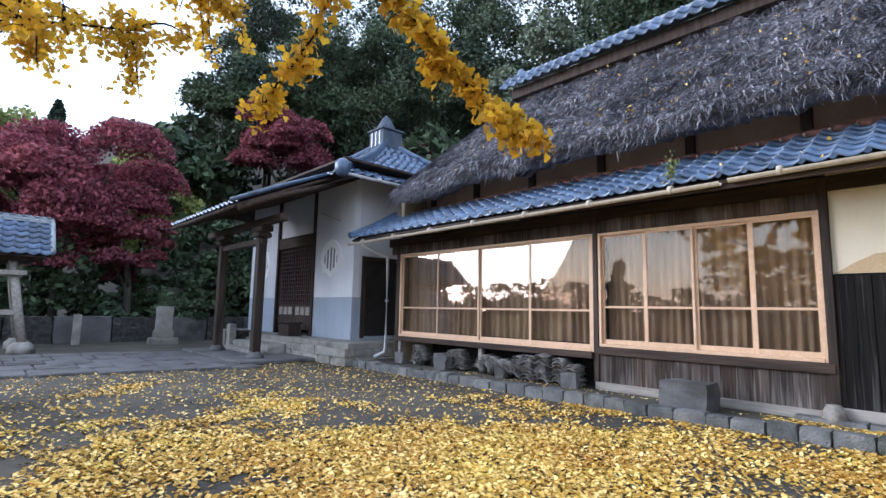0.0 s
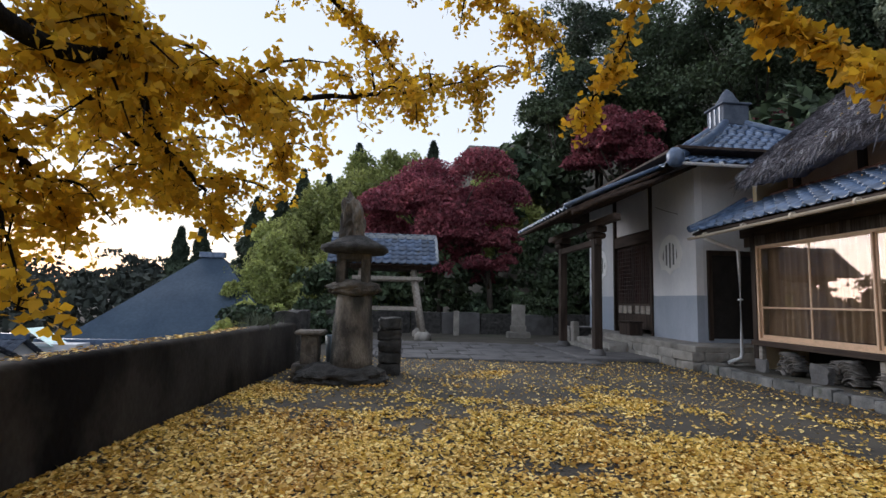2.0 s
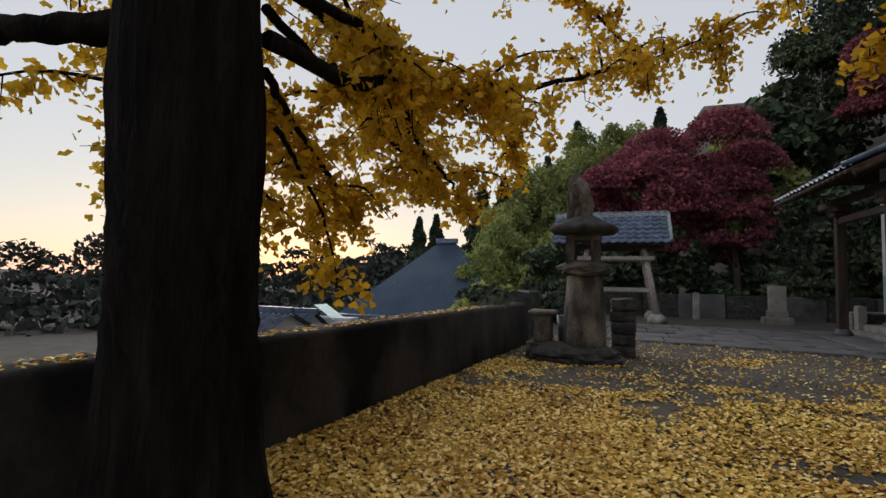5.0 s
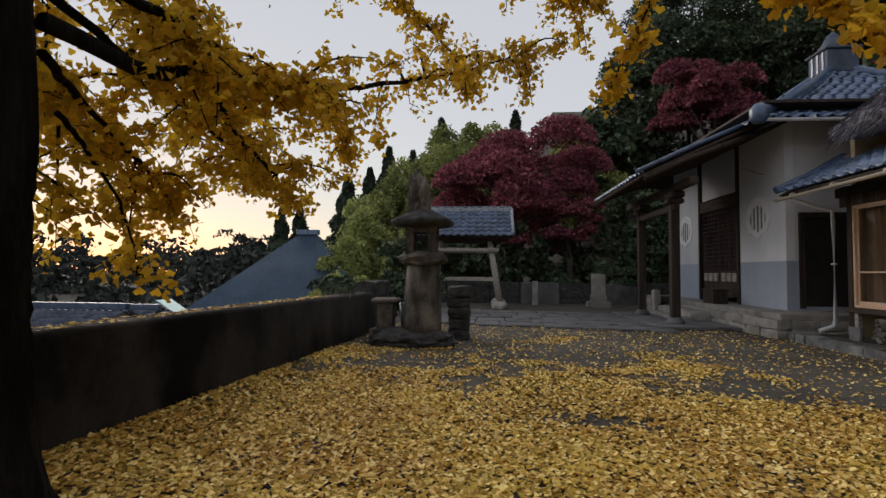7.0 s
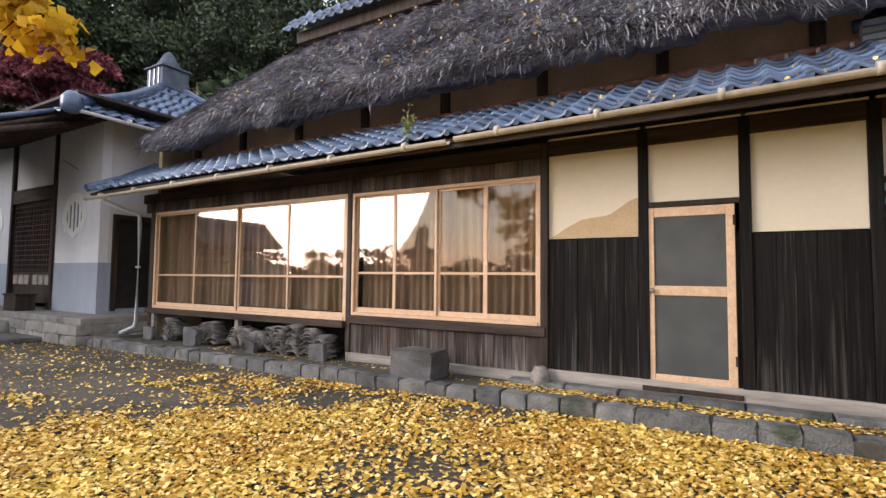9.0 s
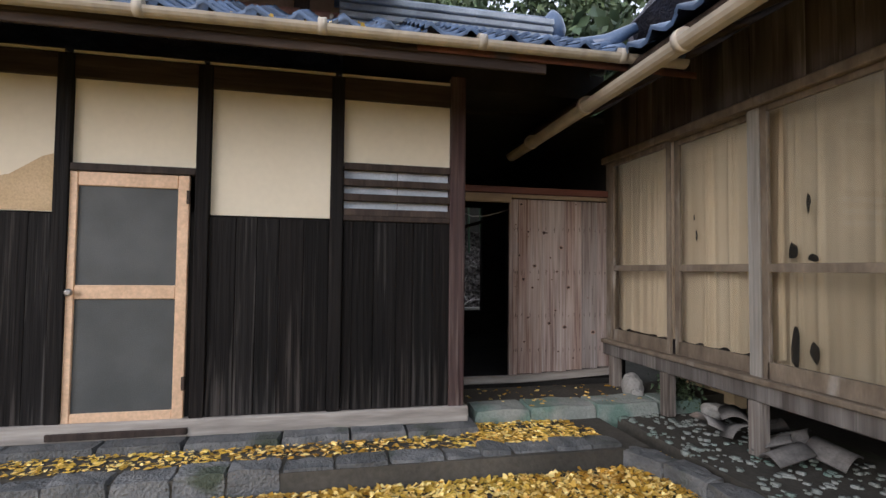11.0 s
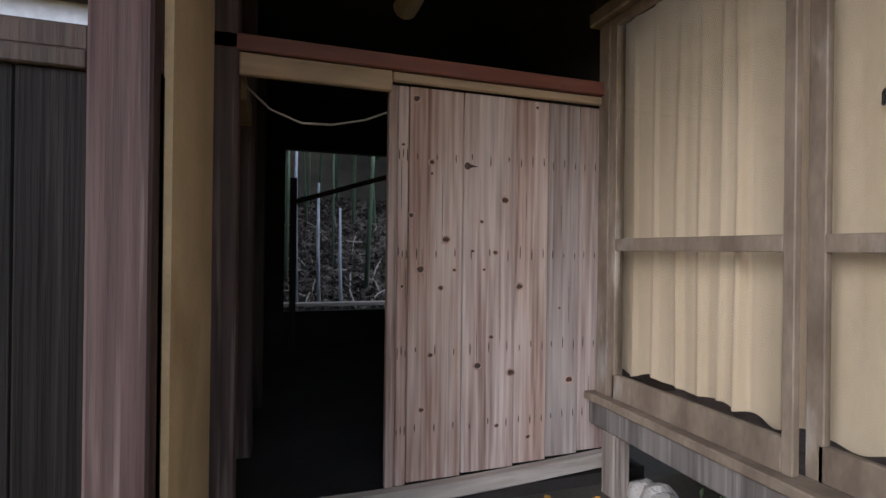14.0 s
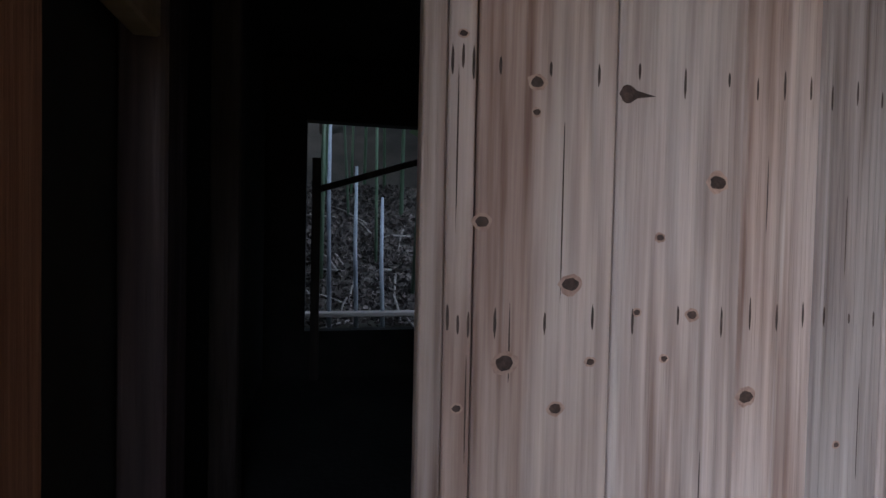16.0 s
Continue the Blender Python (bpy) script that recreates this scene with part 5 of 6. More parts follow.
part("verge", path_tube([(4.0, 12.0, 3.80), (5.2, 12.0, 4.36), (ex0 + 0.2, 12.0, EZ + 0.15)], [0.055, 0.055, 0.055], 8), M_TILE, hall)
part("verge_board", path_tube([(4.2, 12.04, 3.66), (5.2, 12.04, 4.12), (ex0 + 0.3, 12.04, EZ - 0.12)], [0.07, 0.07, 0.07], 6), M_BEAM, hall)
for i in range(18):
    y = 12.1 + i * 0.3
    part("porch_rafter", raw_mesh("porch_rafter", [(x, y + dy, z + dz) for dy in (0, 0.06) for x, z in ((4.1, 3.72), (7.5, 5.05)) for dz in (-0.08, 0)], [(0, 1, 3, 2), (4, 6, 7, 5), (0, 4, 5, 1), (0, 2, 6, 4), (1, 5, 7, 3)], M_BEAM), M_BEAM, hall)
gutter("gutter", (ex0 - 0.1, e0 - 0.06, EZ - 0.02), (ex1, e0 - 0.06, EZ - 0.06), 0.06, "pale gutter under the hall side eave", M_WPIPE, 4)
solid("ceiling_hall", box((HX - 1.0, HY0 - 1.0, 5.2), (HX1 + 1, HY1 + 1, 5.26)), M_BEAM, "dark board soffit of the hall", "ceiling", kind="structure")

# ---- stone lantern ----
LX, LY = -0.74, 9.35
lantern = thing("stone_lantern", "tall weathered stone lantern on a dark rock base", "stone lantern", (LX, LY, 0))


def boulder(c, radii, seed, amount=0.25, subdiv=4):
    """A craggy natural stone with a flattened foot."""
    bm = bmesh.new()
    bmesh.ops.create_icosphere(bm, subdivisions=subdiv, radius=1.0)
    o = Vector((seed, seed * 1.7, seed * 0.6))
    for v in bm.verts:
        p = v.co.copy()
        d = noise.noise(p * 1.3 + o) + 0.55 * noise.noise(p * 3.1 + o) + 0.3 * abs(noise.noise(p * 7.0 + o)) + 0.15 * noise.noise(p * 14 + o)
        q = p * (1 + amount * d)
        q.z = max(q.z, -0.82)
        v.co = Vector((c[0] + q.x * radii[0], c[1] + q.y * radii[1], c[2] + q.z * radii[2]))
    return bm


part("base_rock", boulder((LX - 0.22, LY + 0.05, 0.10), (0.80, 0.66, 0.24), 2.2, 0.22), M_DARKSTONE, lantern)
part("shaft", lathe([(0.37, 0.20), (0.365, 0.45), (0.345, 0.9), (0.325, 1.3), (0.31, 1.48), (0.29, 1.54)], (LX - 0.01, LY, 0), 32, wobble=0.07), M_LANTERN, lantern)
part("platform", boulder((LX - 0.03, LY, 1.63), (0.46, 0.44, 0.16), 3.1, 0.18), M_LANTERN, lantern, "rough shelf stone under the firebox")
for sx in (-1, 1):
    for sy in (-1, 1):
        part("firebox_pillar", rock((LX - 0.03 + sx * 0.21 - 0.075, LY + sy * 0.21 - 0.07, 1.70), (LX - 0.03 + sx * 0.21 + 0.075, LY + sy * 0.21 + 0.07, 2.24), sx + 2 * sy + 5, amount=0.015), M_LANTERN, lantern)
part("firebox_lintel", rock((LX - 0.33, LY - 0.30, 2.12), (LX + 0.27, LY + 0.30, 2.26), 4.2, amount=0.015), M_LANTERN, lantern)
part("cap", lathe([(0.25, 2.22), (0.54, 2.25), (0.62, 2.31), (0.60, 2.37), (0.44, 2.44), (0.28, 2.52), (0.2, 2.56)], (LX, LY, 0), 40, wobble=0.16, seed=2), M_DARKSTONE, lantern, "wide weathered roof stone")
part("top_stone", boulder((LX - 0.07, LY, 2.82), (0.21, 0.20, 0.44), 6.4, 0.55), M_LANTERN, lantern, "craggy pointed top stone")
# small stone post, bucket and dark stone stack
sp = thing("stone_post", "short square stone post with a flat cap", "stone post", (-1.53, 9.75, 0))
part("plinth", rock((-1.83, 9.45, 0), (-1.23, 10.05, 0.26), 1.0, amount=0.02), M_LANTERN, sp)
part("shaft", box((-1.69, 9.58, 0.26), (-1.37, 9.92, 0.78), 0.02), M_LANTERN, sp)
part("cap", box((-1.79, 9.48, 0.78), (-1.27, 10.02, 0.86), 0.03), M_LANTERN, sp)
solid("bucket", lathe([(0.20, 0.26), (0.24, 0.75), (0.22, 0.75), (0.18, 0.3)], (-1.08, 10.05, 0), 18), M_BUCKET, "blue-grey plastic bucket on the rock base", "bucket")
st = thing("stone_stack", "stack of dark rough stone blocks", "stone stack", (0.2, 10.4, 0))
for k in range(5):
    part("block", rock((-0.32, 10.1, 0.22 * k), (0.12, 10.6, 0.22 * (k + 1) - 0.01), k + 3.3, amount=0.04), M_DARKSTONE, st)
# ---- boundary wall ----
bw = thing("boundary_wall", "low dark stained plaster boundary wall with leaves on top", "wall", (-2.8, 4, 0), kind="structure")
V, F = [], []
n = 60
for i in range(n + 1):
    y = -8 + 19.3 * i / n
    x = wall_x(y)
    top = 0.90 + 0.02 * noise.noise(Vector((y, 0, 0)))
    for px, pz in ((x + 0.02, -0.1), (x, top - 0.04), (x - 0.04, top), (x - 0.30, top + 0.02), (x - 0.34, top - 0.05), (x - 0.36, -4.0)):
        V.append((px + 0.012 * noise.noise(Vector((y * 2, pz * 3, 1))), y, pz))
for i in range(n):
    for k in range(5):
        F.append((i * 6 + k, (i + 1) * 6 + k, (i + 1) * 6 + k + 1, i * 6 + k + 1))
F.append((n * 6, n * 6 + 1, n * 6 + 2, n * 6 + 3))
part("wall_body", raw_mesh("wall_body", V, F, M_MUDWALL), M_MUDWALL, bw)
for y in (11.35, 12.6):
    part("end_pillar", rock((wall_x(11) - 0.45, y, 0), (wall_x(11) + 0.05, y + 0.5, 1.15), y, amount=0.03), M_DARKSTONE, bw)
wp = np.random.default_rng(15)
tuft = thing("grass_tuft", "pale spiky grass tuft beside the end of the boundary wall", "plant", (-2.65, 10.3, 0.85))
V, F = [], []
for k in range(160):
    c = np.array((-2.6 + wp.normal() * 0.14, 10.2 + wp.normal() * 0.4, 0.86))
    d = wp.normal(size=3) * 0.6; d[2] = 1.0
    tip = c + d * wp.uniform(0.15, 0.32)
    w = np.array((0.008, 0.004, 0))
    V += [c - w, c + w, tip]; F.append((3 * k, 3 * k + 1, 3 * k + 2))
tagged(part("blades", raw_mesh("blades", V, F, M_PALEGREEN), M_PALEGREEN, tuft), kind="stuff")
# rear wall and its stone posts
rear = thing("rear_wall", "low grey rear wall of stained stone slabs", "wall", (3, 22.6, 0), kind="structure")
x = -3.0
rng = random.Random(5)
while x < 13:
    l = rng.uniform(1.3, 2.0)
    part("slab", rock((x, 22.5, -0.05), (x + l - 0.02, 22.8, 0.92 + rng.uniform(-0.03, 0.03)), x, amount=0.02), M_FLAG if rng.random() < 0.5 else M_DARKSTONE, rear)
    x += l
solid("stone_pillar", box((2.46, 21.4, 0), (2.68, 21.62, 1.02), 0.02), M_BASE, "slim square stone pillar before the rear wall", "stone pillar")
gv = thing("stone_monument", "pointed upright stone monument on a stepped base", "monument", (5.0, 20.6, 0))
part("base", rock((4.55, 20.3, 0), (5.45, 20.9, 0.25), 1, amount=0.02), M_BASE, gv)
part("plinth", rock((4.7, 20.4, 0.25), (5.3, 20.8, 0.5), 2, amount=0.01), M_BASE, gv)
bm = box((4.75, 20.45, 0.5), (5.25, 20.75, 1.35), 0.0)
bmesh.ops.poke(bm, faces=[f for f in bm.faces if f.normal.z > 0.9 or all(v.co.z > 1.3 for v in f.verts)], offset=0.25)
part("tablet", bm, M_BASE, gv)
# paving edge toward the hall
pave = thing("pavement", "slightly raised grey slab paving at the back of the yard", "pavement", (2, 14, 0), kind="structure")
rng = random.Random(8)
for j in range(5):
    x = -1.2
    while x < 4.8:
        l = rng.uniform(0.6, 1.1)
        y0 = 12.9 - 0.22 * (x + 0.0) * 0.9 + j * 1.0
        part("slab", rock((x + 0.006, y0 + 0.008, -0.06), (x + l - 0.006, y0 + 0.99, 0.055 + rng.uniform(-0.008, 0.008)), x + j, amount=0.012), M_FLAG, pave)
        x += l

# ---- bell shelter ----
bs = thing("bell_shelter", "open timber shelter with splayed posts and a blue-grey tiled roof", "shelter", (0, 20, 0))
for sx, tx in ((-1.7, -1.25), (1.0, 0.62)):
    for sy, ty in ((18.5, 18.9), (20.7, 20.3)):
        p = part("post", path_tube([(sx, sy, 0.3), (tx, ty, 2.6)], [0.11, 0.10], 8), M_SILL, bs, "pale splayed post")
        part("footing", lathe([(0.32, 0), (0.30, 0.2), (0.18, 0.32)], (sx, sy, 0), 4), M_BASE, p)
for z in (1.05, 2.15):
    for y in (18.65, 20.55):
        part("rail", box((-1.6, y - 0.05, z), (0.95, y + 0.05, z + 0.13), 0.01), M_SILL, bs)
part("wall_plate", box((-1.7, 18.7, 2.55), (1.1, 20.5, 2.72), 0.01), M_BEAM, bs)
for o, a, u in (((1.46, 18.35, 2.70), (-1, 0, 0), (0, 1.25, 1.1)), ((-2.46, 20.85, 2.70), (1, 0, 0), (0, -1.25, 1.1))):
    V, F = tile_field(o, a, u, 14, 7, 0.28, 0.26)
    tagged(part("roof_tiles", raw_mesh("roof_tiles", V, F, M_TILE), M_TILE, bs), kind="stuff")
part("roof_boarding", raw_mesh("roof_boarding", [(x, y, z) for x in (-2.4, 1.42) for y, z in ((18.38, 2.66), (19.6, 3.73), (20.82, 2.66))], [(0, 3, 4, 1), (1, 4, 5, 2)], M_BEAM), M_BEAM, bs)
for k in range(3):
    part("ridge_course", box((-2.45, 19.46 + 0.02 * k, 3.75 + 0.07 * k), (1.47, 19.74 - 0.02 * k, 3.81 + 0.07 * k), 0.01), M_TILEW, bs)
part("verge", path_tube([(1.46, 18.4, 2.80), (1.46, 19.6, 3.86)], [0.07, 0.07], 8), M_TILEW, bs)

# ---- ginkgo tree ----
TX, TY = -2.25, 2.0
ginkgo = thing("ginkgo_tree", "old ginkgo with dark furrowed trunk and bright yellow autumn leaves", "tree", (TX, TY, 0))
zs = [-0.1 + 0.16 * k for k in range(70)]
pts = [(TX + 0.03 * math.sin(z * 0.9), TY + 0.03 * math.cos(z * 0.7), z) for z in zs]
bm = path_tube(pts, [0.345 + 0.26 * math.exp(-max(0, z) / 0.28) - 0.022 * max(0, z - 2) for z in zs], 64)
for v in bm.verts:
    a = math.atan2(v.co.y - TY, v.co.x - TX)
    ridge = 0.018 * math.sin(a * 17 + 2.2 * noise.noise(Vector((v.co.z * 0.9, a, 0)))) + 0.03 * noise.noise(Vector((math.cos(a) * 2.5, math.sin(a) * 2.5, v.co.z * 1.1))) + 0.012 * noise.noise(Vector((math.cos(a) * 9, math.sin(a) * 9, v.co.z * 4)))
    v.co += Vector((math.cos(a), math.sin(a), 0)) * ridge
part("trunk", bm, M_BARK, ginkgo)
BOUGHS = [
    [(-2.0, 2.3, 2.75), (-1.85, 2.9, 2.72), (-1.75, 3.5, 2.95), (-1.5, 4.3, 3.15), (-1.0, 5.2, 3.45), (-0.2, 6.0, 3.85), (0.6, 6.4, 4.2), (1.2, 6.55, 4.45)],
    [(-2.1, 2.3, 3.1), (-1.9, 3.0, 3.2), (-1.7, 3.6, 3.15), (-1.4, 4.4, 3.1), (-0.9, 4.9, 3.15)],
    [(-1.9, 2.2, 4.2), (-0.6, 3.2, 4.9), (0.6, 3.8, 5.0), (1.4, 3.7, 4.55), (2.05, 3.25, 3.72), (2.44, 3.02, 3.15), (2.79, 2.52, 2.63)],
    [(1.3, 3.7, 4.6), (1.72, 3.6, 4.0), (1.66, 3.95, 3.4), (1.47, 4.28, 2.96)],
    [(-1.75, 3.5, 2.95), (-1.9, 4.2, 2.7), (-1.7, 4.8, 2.3), (-1.6, 5.1, 1.95)],
    [(-1.5, 4.3, 3.15), (-1.5, 5.4, 3.3), (-1.45, 6.2, 3.1), (-1.43, 6.5, 2.85)],
    [(-2.1, 2.5, 2.3), (-2.15, 2.9, 2.1), (-2.1, 3.2, 1.6), (-2.08, 3.25, 1.35)],
    [(-2.1, 2.4, 3.3), (-2.4, 4.0, 3.4), (-2.6, 5.5, 3.0), (-2.7, 6.5, 2.4)],
    [(-2.6, 2.0, 2.75), (-3.3, 1.8, 2.75), (-4.2, 1.9, 2.9), (-5.2, 2.2, 3.3)],
    [(-2.6, 2.1, 2.6), (-3.2, 2.7, 2.4), (-3.7, 3.2, 2.0), (-3.9, 3.4, 1.4)],
    [(-2.2, 2.3, 4.0), (-1.6, 4.2, 4.6), (-0.8, 6.2, 5.0), (0.0, 7.2, 4.6), (0.2, 7.2, 4.0)],
    [(-2.3, 2.3, 4.2), (-3.0, 4.4, 4.6), (-3.4, 6.4, 4.4), (-3.2, 7.4, 3.8)],
    [(-1.6, 4.2, 4.6), (-0.4, 5.2, 5.0), (0.9, 6.0, 5.1), (1.9, 6.6, 5.0)],
    [(-2.2, 2.2, 4.8), (-1.0, 4.0, 5.6), (0.5, 5.2, 6.0), (1.5, 6.0, 5.8)],
    [(-2.2, 2.2, 4.6), (-0.6, 2.6, 5.4), (1.0, 2.4, 5.6), (2.4, 2.0, 5.2)],
    [(-2.6, 2.4, 3.4), (-4.0, 3.6, 4.0), (-5.0, 4.6, 4.0)],
    [(-2.5, 2.1, 3.0), (-3.2, 2.4, 2.9), (-3.8, 2.9, 2.5), (-4.2, 3.3, 2.1)],
    [(-2.5, 2.0, 3.6), (-3.4, 2.2, 3.8), (-4.4, 2.8, 3.6)],
    [(-2.5, 2.1, 2.3), (-3.1, 2.6, 2.2), (-3.6, 3.2, 1.9), (-3.9, 3.6, 1.6)],
    [(-2.1, 2.4, 2.6), (-2.5, 3.4, 2.5), (-2.8, 4.4, 2.3), (-2.9, 5.2, 1.9)],
    [(-2.1, 2.4, 3.0), (-2.3, 3.8, 2.9), (-2.2, 5.0, 2.6), (-1.9, 5.8, 2.2)],
    [(-2.4, 2.4, 2.9), (-3.1, 3.4, 2.9), (-3.6, 4.6, 2.6), (-3.8, 5.6, 2.2)],
]
rng = np.random.default_rng(5)


def smooth_path(pts, n):
    pts = [np.array(p, float) for p in pts]
    P = [2 * pts[0] - pts[1]] + pts + [2 * pts[-1] - pts[-2]]
    out = []
    segs = len(pts) - 1
    for k in range(n + 1):
        t = k / n * segs
        i = min(int(t), segs - 1)
        f = t - i
        a, b, c, d = P[i], P[i + 1], P[i + 2], P[i + 3]
        out.append(0.5 * (2 * b + (c - a) * f + (2 * a - 5 * b + 4 * c - d) * f * f + (3 * b - a - 3 * c + d) * f ** 3))
    return out


leaf_pts = []
twig_bm = bmesh.new()
BOUGH_R = (0.06, 0.05, 0.045, 0.02, 0.035, 0.03, 0.02, 0.05, 0.10, 0.035, 0.06, 0.05, 0.04, 0.06, 0.06, 0.05, 0.04, 0.04, 0.03, 0.03, 0.035, 0.03)


def spray(path, density, reach, droop, spread, first=0.2):
    """Twigs along a bough and leaves along the twigs."""
    n = len(path) - 1
    length = sum(np.linalg.norm(path[k + 1] - path[k]) for k in range(n))
    for s in range(int(length * density)):
        f = first + (1 - first) * rng.random()
        k = min(n - 1, int(f * n))
        base = path[k] + (path[k + 1] - path[k]) * (f * n - k)
        d = rng.normal(size=3); d[2] = d[2] * 0.6 - droop
        d /= np.linalg.norm(d)
        ln = reach * rng.uniform(0.4, 1.3)
        tip = base + d * ln + np.array((0, 0, -0.15 * ln))
        path_tube([tuple(base), tuple((base + tip) / 2 + np.array((0, 0, 0.02))), tuple(tip)], [0.005, 0.0035, 0.002], 4, twig_bm)
        m = int(50 * ln) + 5
        q = rng.random(m)[:, None]
        leaf_pts.append(base * (1 - q) + tip * q + rng.normal(size=(m, 3)) * spread)


for li, limb in enumerate(BOUGHS):
    path = smooth_path(limb, 26)
    r0 = BOUGH_R[li]
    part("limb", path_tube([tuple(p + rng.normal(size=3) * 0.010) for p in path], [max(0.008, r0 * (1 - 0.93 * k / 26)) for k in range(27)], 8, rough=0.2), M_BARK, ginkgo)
    if li in (2, 3):
        spray(path, 22, 0.15, 0.5, 0.038, 0.5 if li == 2 else 0.2)
        continue
    if li == 8:
        spray(path, 5, 0.25, 0.0, 0.05, 0.5)
        continue
    spray(path, 9, 0.26, 0.45, 0.055, 0.25)
    if li in (4, 6, 9):
        continue
    length = sum(np.linalg.norm(path[k + 1] - path[k]) for k in range(26))
    for s in range(int(length * 4.2)):
        k = int(26 * (0.2 + 0.75 * rng.random()))
        d = rng.normal(size=3); d[2] = d[2] * 0.5 - 0.15
        d /= np.linalg.norm(d)
        ln = rng.uniform(0.4, 1.15) * (0.6 if li in (0, 5, 10, 12, 13) else 1.0)
        b0 = path[k]
        sub = smooth_path([tuple(b0), tuple(b0 + d * ln * 0.5 + np.array((0, 0, 0.08))), tuple(b0 + d * ln + np.array((0, 0, -0.12)))], 8)
        path_tube([tuple(p) for p in sub], [0.018 * (1 - 0.8 * j / 8) for j in range(9)], 5, twig_bm)
        spray(sub, 10, 0.20, 0.5, 0.05, 0.1)
tagged(part("twigs", twig_bm, M_BARK, ginkgo), kind="stuff")
leaf_pts = np.concatenate(leaf_pts)
V, F = leaf_cloud(leaf_pts, 0.062, rng, hang=0.9)
tagged(part("leaves", raw_mesh("leaves", V, F, M_LEAF), M_LEAF, ginkgo, "yellow fan-shaped ginkgo leaves"), kind="stuff")


# ---- fallen leaves ----
def fallen():
    rng = np.random.default_rng(11)
    n = 400000
    x = rng.uniform(-3.0, 7.3, n); y = rng.uniform(-5.0, 13.2, n)
    keep = np.zeros(n, bool)
    g = np.zeros(n)
    # coarse density map, thinning toward the hall and the kerb
    cell = 0.16
    cache = {}
    for i in range(n):
        key = (int(x[i] / cell), int(y[i] / cell))
        d = cache.get(key)
        if d is None:
            px, py = key[0] * cell, key[1] * cell
            d = 1.20 - max(0.0, (py - 3.4) * 0.27) - max(0.0, (px - 3.0) * 0.24) * min(1.0, max(0.0, py - 0.6))
            d += 0.85 * noise.noise(Vector((px * 0.75, py * 0.75, 2.0))) + 0.7 * noise.noise(Vector((px * 2.3, py * 2.3, 5.0)))
            d += 0.9 * math.exp(-((px - 1.9) ** 2 / 0.8 + (py - 10.3) ** 2 / 0.35))
            d += 0.55 * math.exp(-((py - 11.9 + 0.22 * px) / 0.25) ** 2) * (1 if px > 0 else 0)
            d += 0.4 * math.exp(-((px - 6.9) / 0.25) ** 2) * (1 if py < 3 else 0.3)
            if px < -1.2 and py > 3:
                d += 0.35
            cache[key] = d = max(0.045, min(1.0, d))
        keep[i] = rng.random() < d
    x, y = x[keep], y[keep]
    ok = (x > np.array([wall_x(v) + 0.02 for v in y])) & (x < 7.0)
    x, y = x[ok], y[ok]
    m = len(x)
    sizes = 0.034 * rng.uniform(0.7, 1.35, m)
    a = rng.uniform(0, 2 * np.pi, m)
    tilt = rng.normal(size=(m, 2)) * 0.30
    loc = np.array([(0, -0.45), (0.62, 0.22), (0.30, 0.58), (-0.30, 0.58), (-0.62, 0.22)])
    curl = np.array([0.0, 0.16, 0.05, 0.05, 0.16])
    ca, sa = np.cos(a)[:, None], np.sin(a)[:, None]
    lx = (loc[:, 0] * ca - loc[:, 1] * sa) * sizes[:, None]
    ly = (loc[:, 0] * sa + loc[:, 1] * ca) * sizes[:, None]
    z = 0.010 + rng.random(m)[:, None] * 0.016 + lx * tilt[:, :1] + ly * tilt[:, 1:] + curl * sizes[:, None] * rng.uniform(-0.6, 1.4, m)[:, None]
    V = np.stack([x[:, None] + lx, y[:, None] + ly, np.maximum(z, 0.003)], 2).reshape(-1, 3)
    F = (np.array([(0, 1, 2), (0, 2, 3), (0, 3, 4)])[None] + (np.arange(m) * 5)[:, None, None]).reshape(-1, 3)
    solid("fallen_leaves", raw_mesh("fallen_leaves", V, F, M_FALLEN), M_FALLEN, "carpet of fallen yellow ginkgo leaves on the yard", "leaves", kind="stuff")


fallen()


def strewn(name, label, boxes, seed, size=0.045):
    """Loose leaves on flat places: (x0, x1, y0, y1, z, count)."""
    rng = np.random.default_rng(seed)
    P = [np.stack([rng.uniform(a, b, k), rng.uniform(c, d, k), np.full(k, z) + rng.random(k) * 0.012], 1) for a, b, c, d, z, k in boxes]
    P = np.concatenate(P)
    V, F = leaf_cloud(P, size, rng)
    V = V.reshape(-1, 6, 3)
    c = P[:, None, :]
    V = c + (V - c) * np.array((1, 1, 0.25))
    V[:, :, 2] = np.maximum(V[:, :, 2], P[:, None, 2] - 0.004)
    solid(name, raw_mesh(name, V.reshape(-1, 3), F, M_FALLEN), M_FALLEN, label, "leaves", kind="stuff")


strewn("leaves_terrace", "yellow leaves caught behind the kerb stones", [(7.28, 7.62, -3.7, 2.5, 0.145, 1700), (7.3, 7.85, -3.6, -2.6, 0.145, 700), (7.3, 7.7, 2.5, 8, 0.145, 160), (8.2, 8.8, -4.6, -2.8, 0.23, 60), (7.9, 8.15, -4.6, -2.8, 0.275, 20), (6.2, 7.2, -4.6, -4.1, 0.03, 250)], 1)
strewn("leaves_wall_top", "brown and yellow leaves lying on the boundary wall", [(wall_x(y) - 0.3, wall_x(y) - 0.02, y, y + 0.5, 0.925, 60) for y in np.arange(-2, 9, 0.5)], 2)


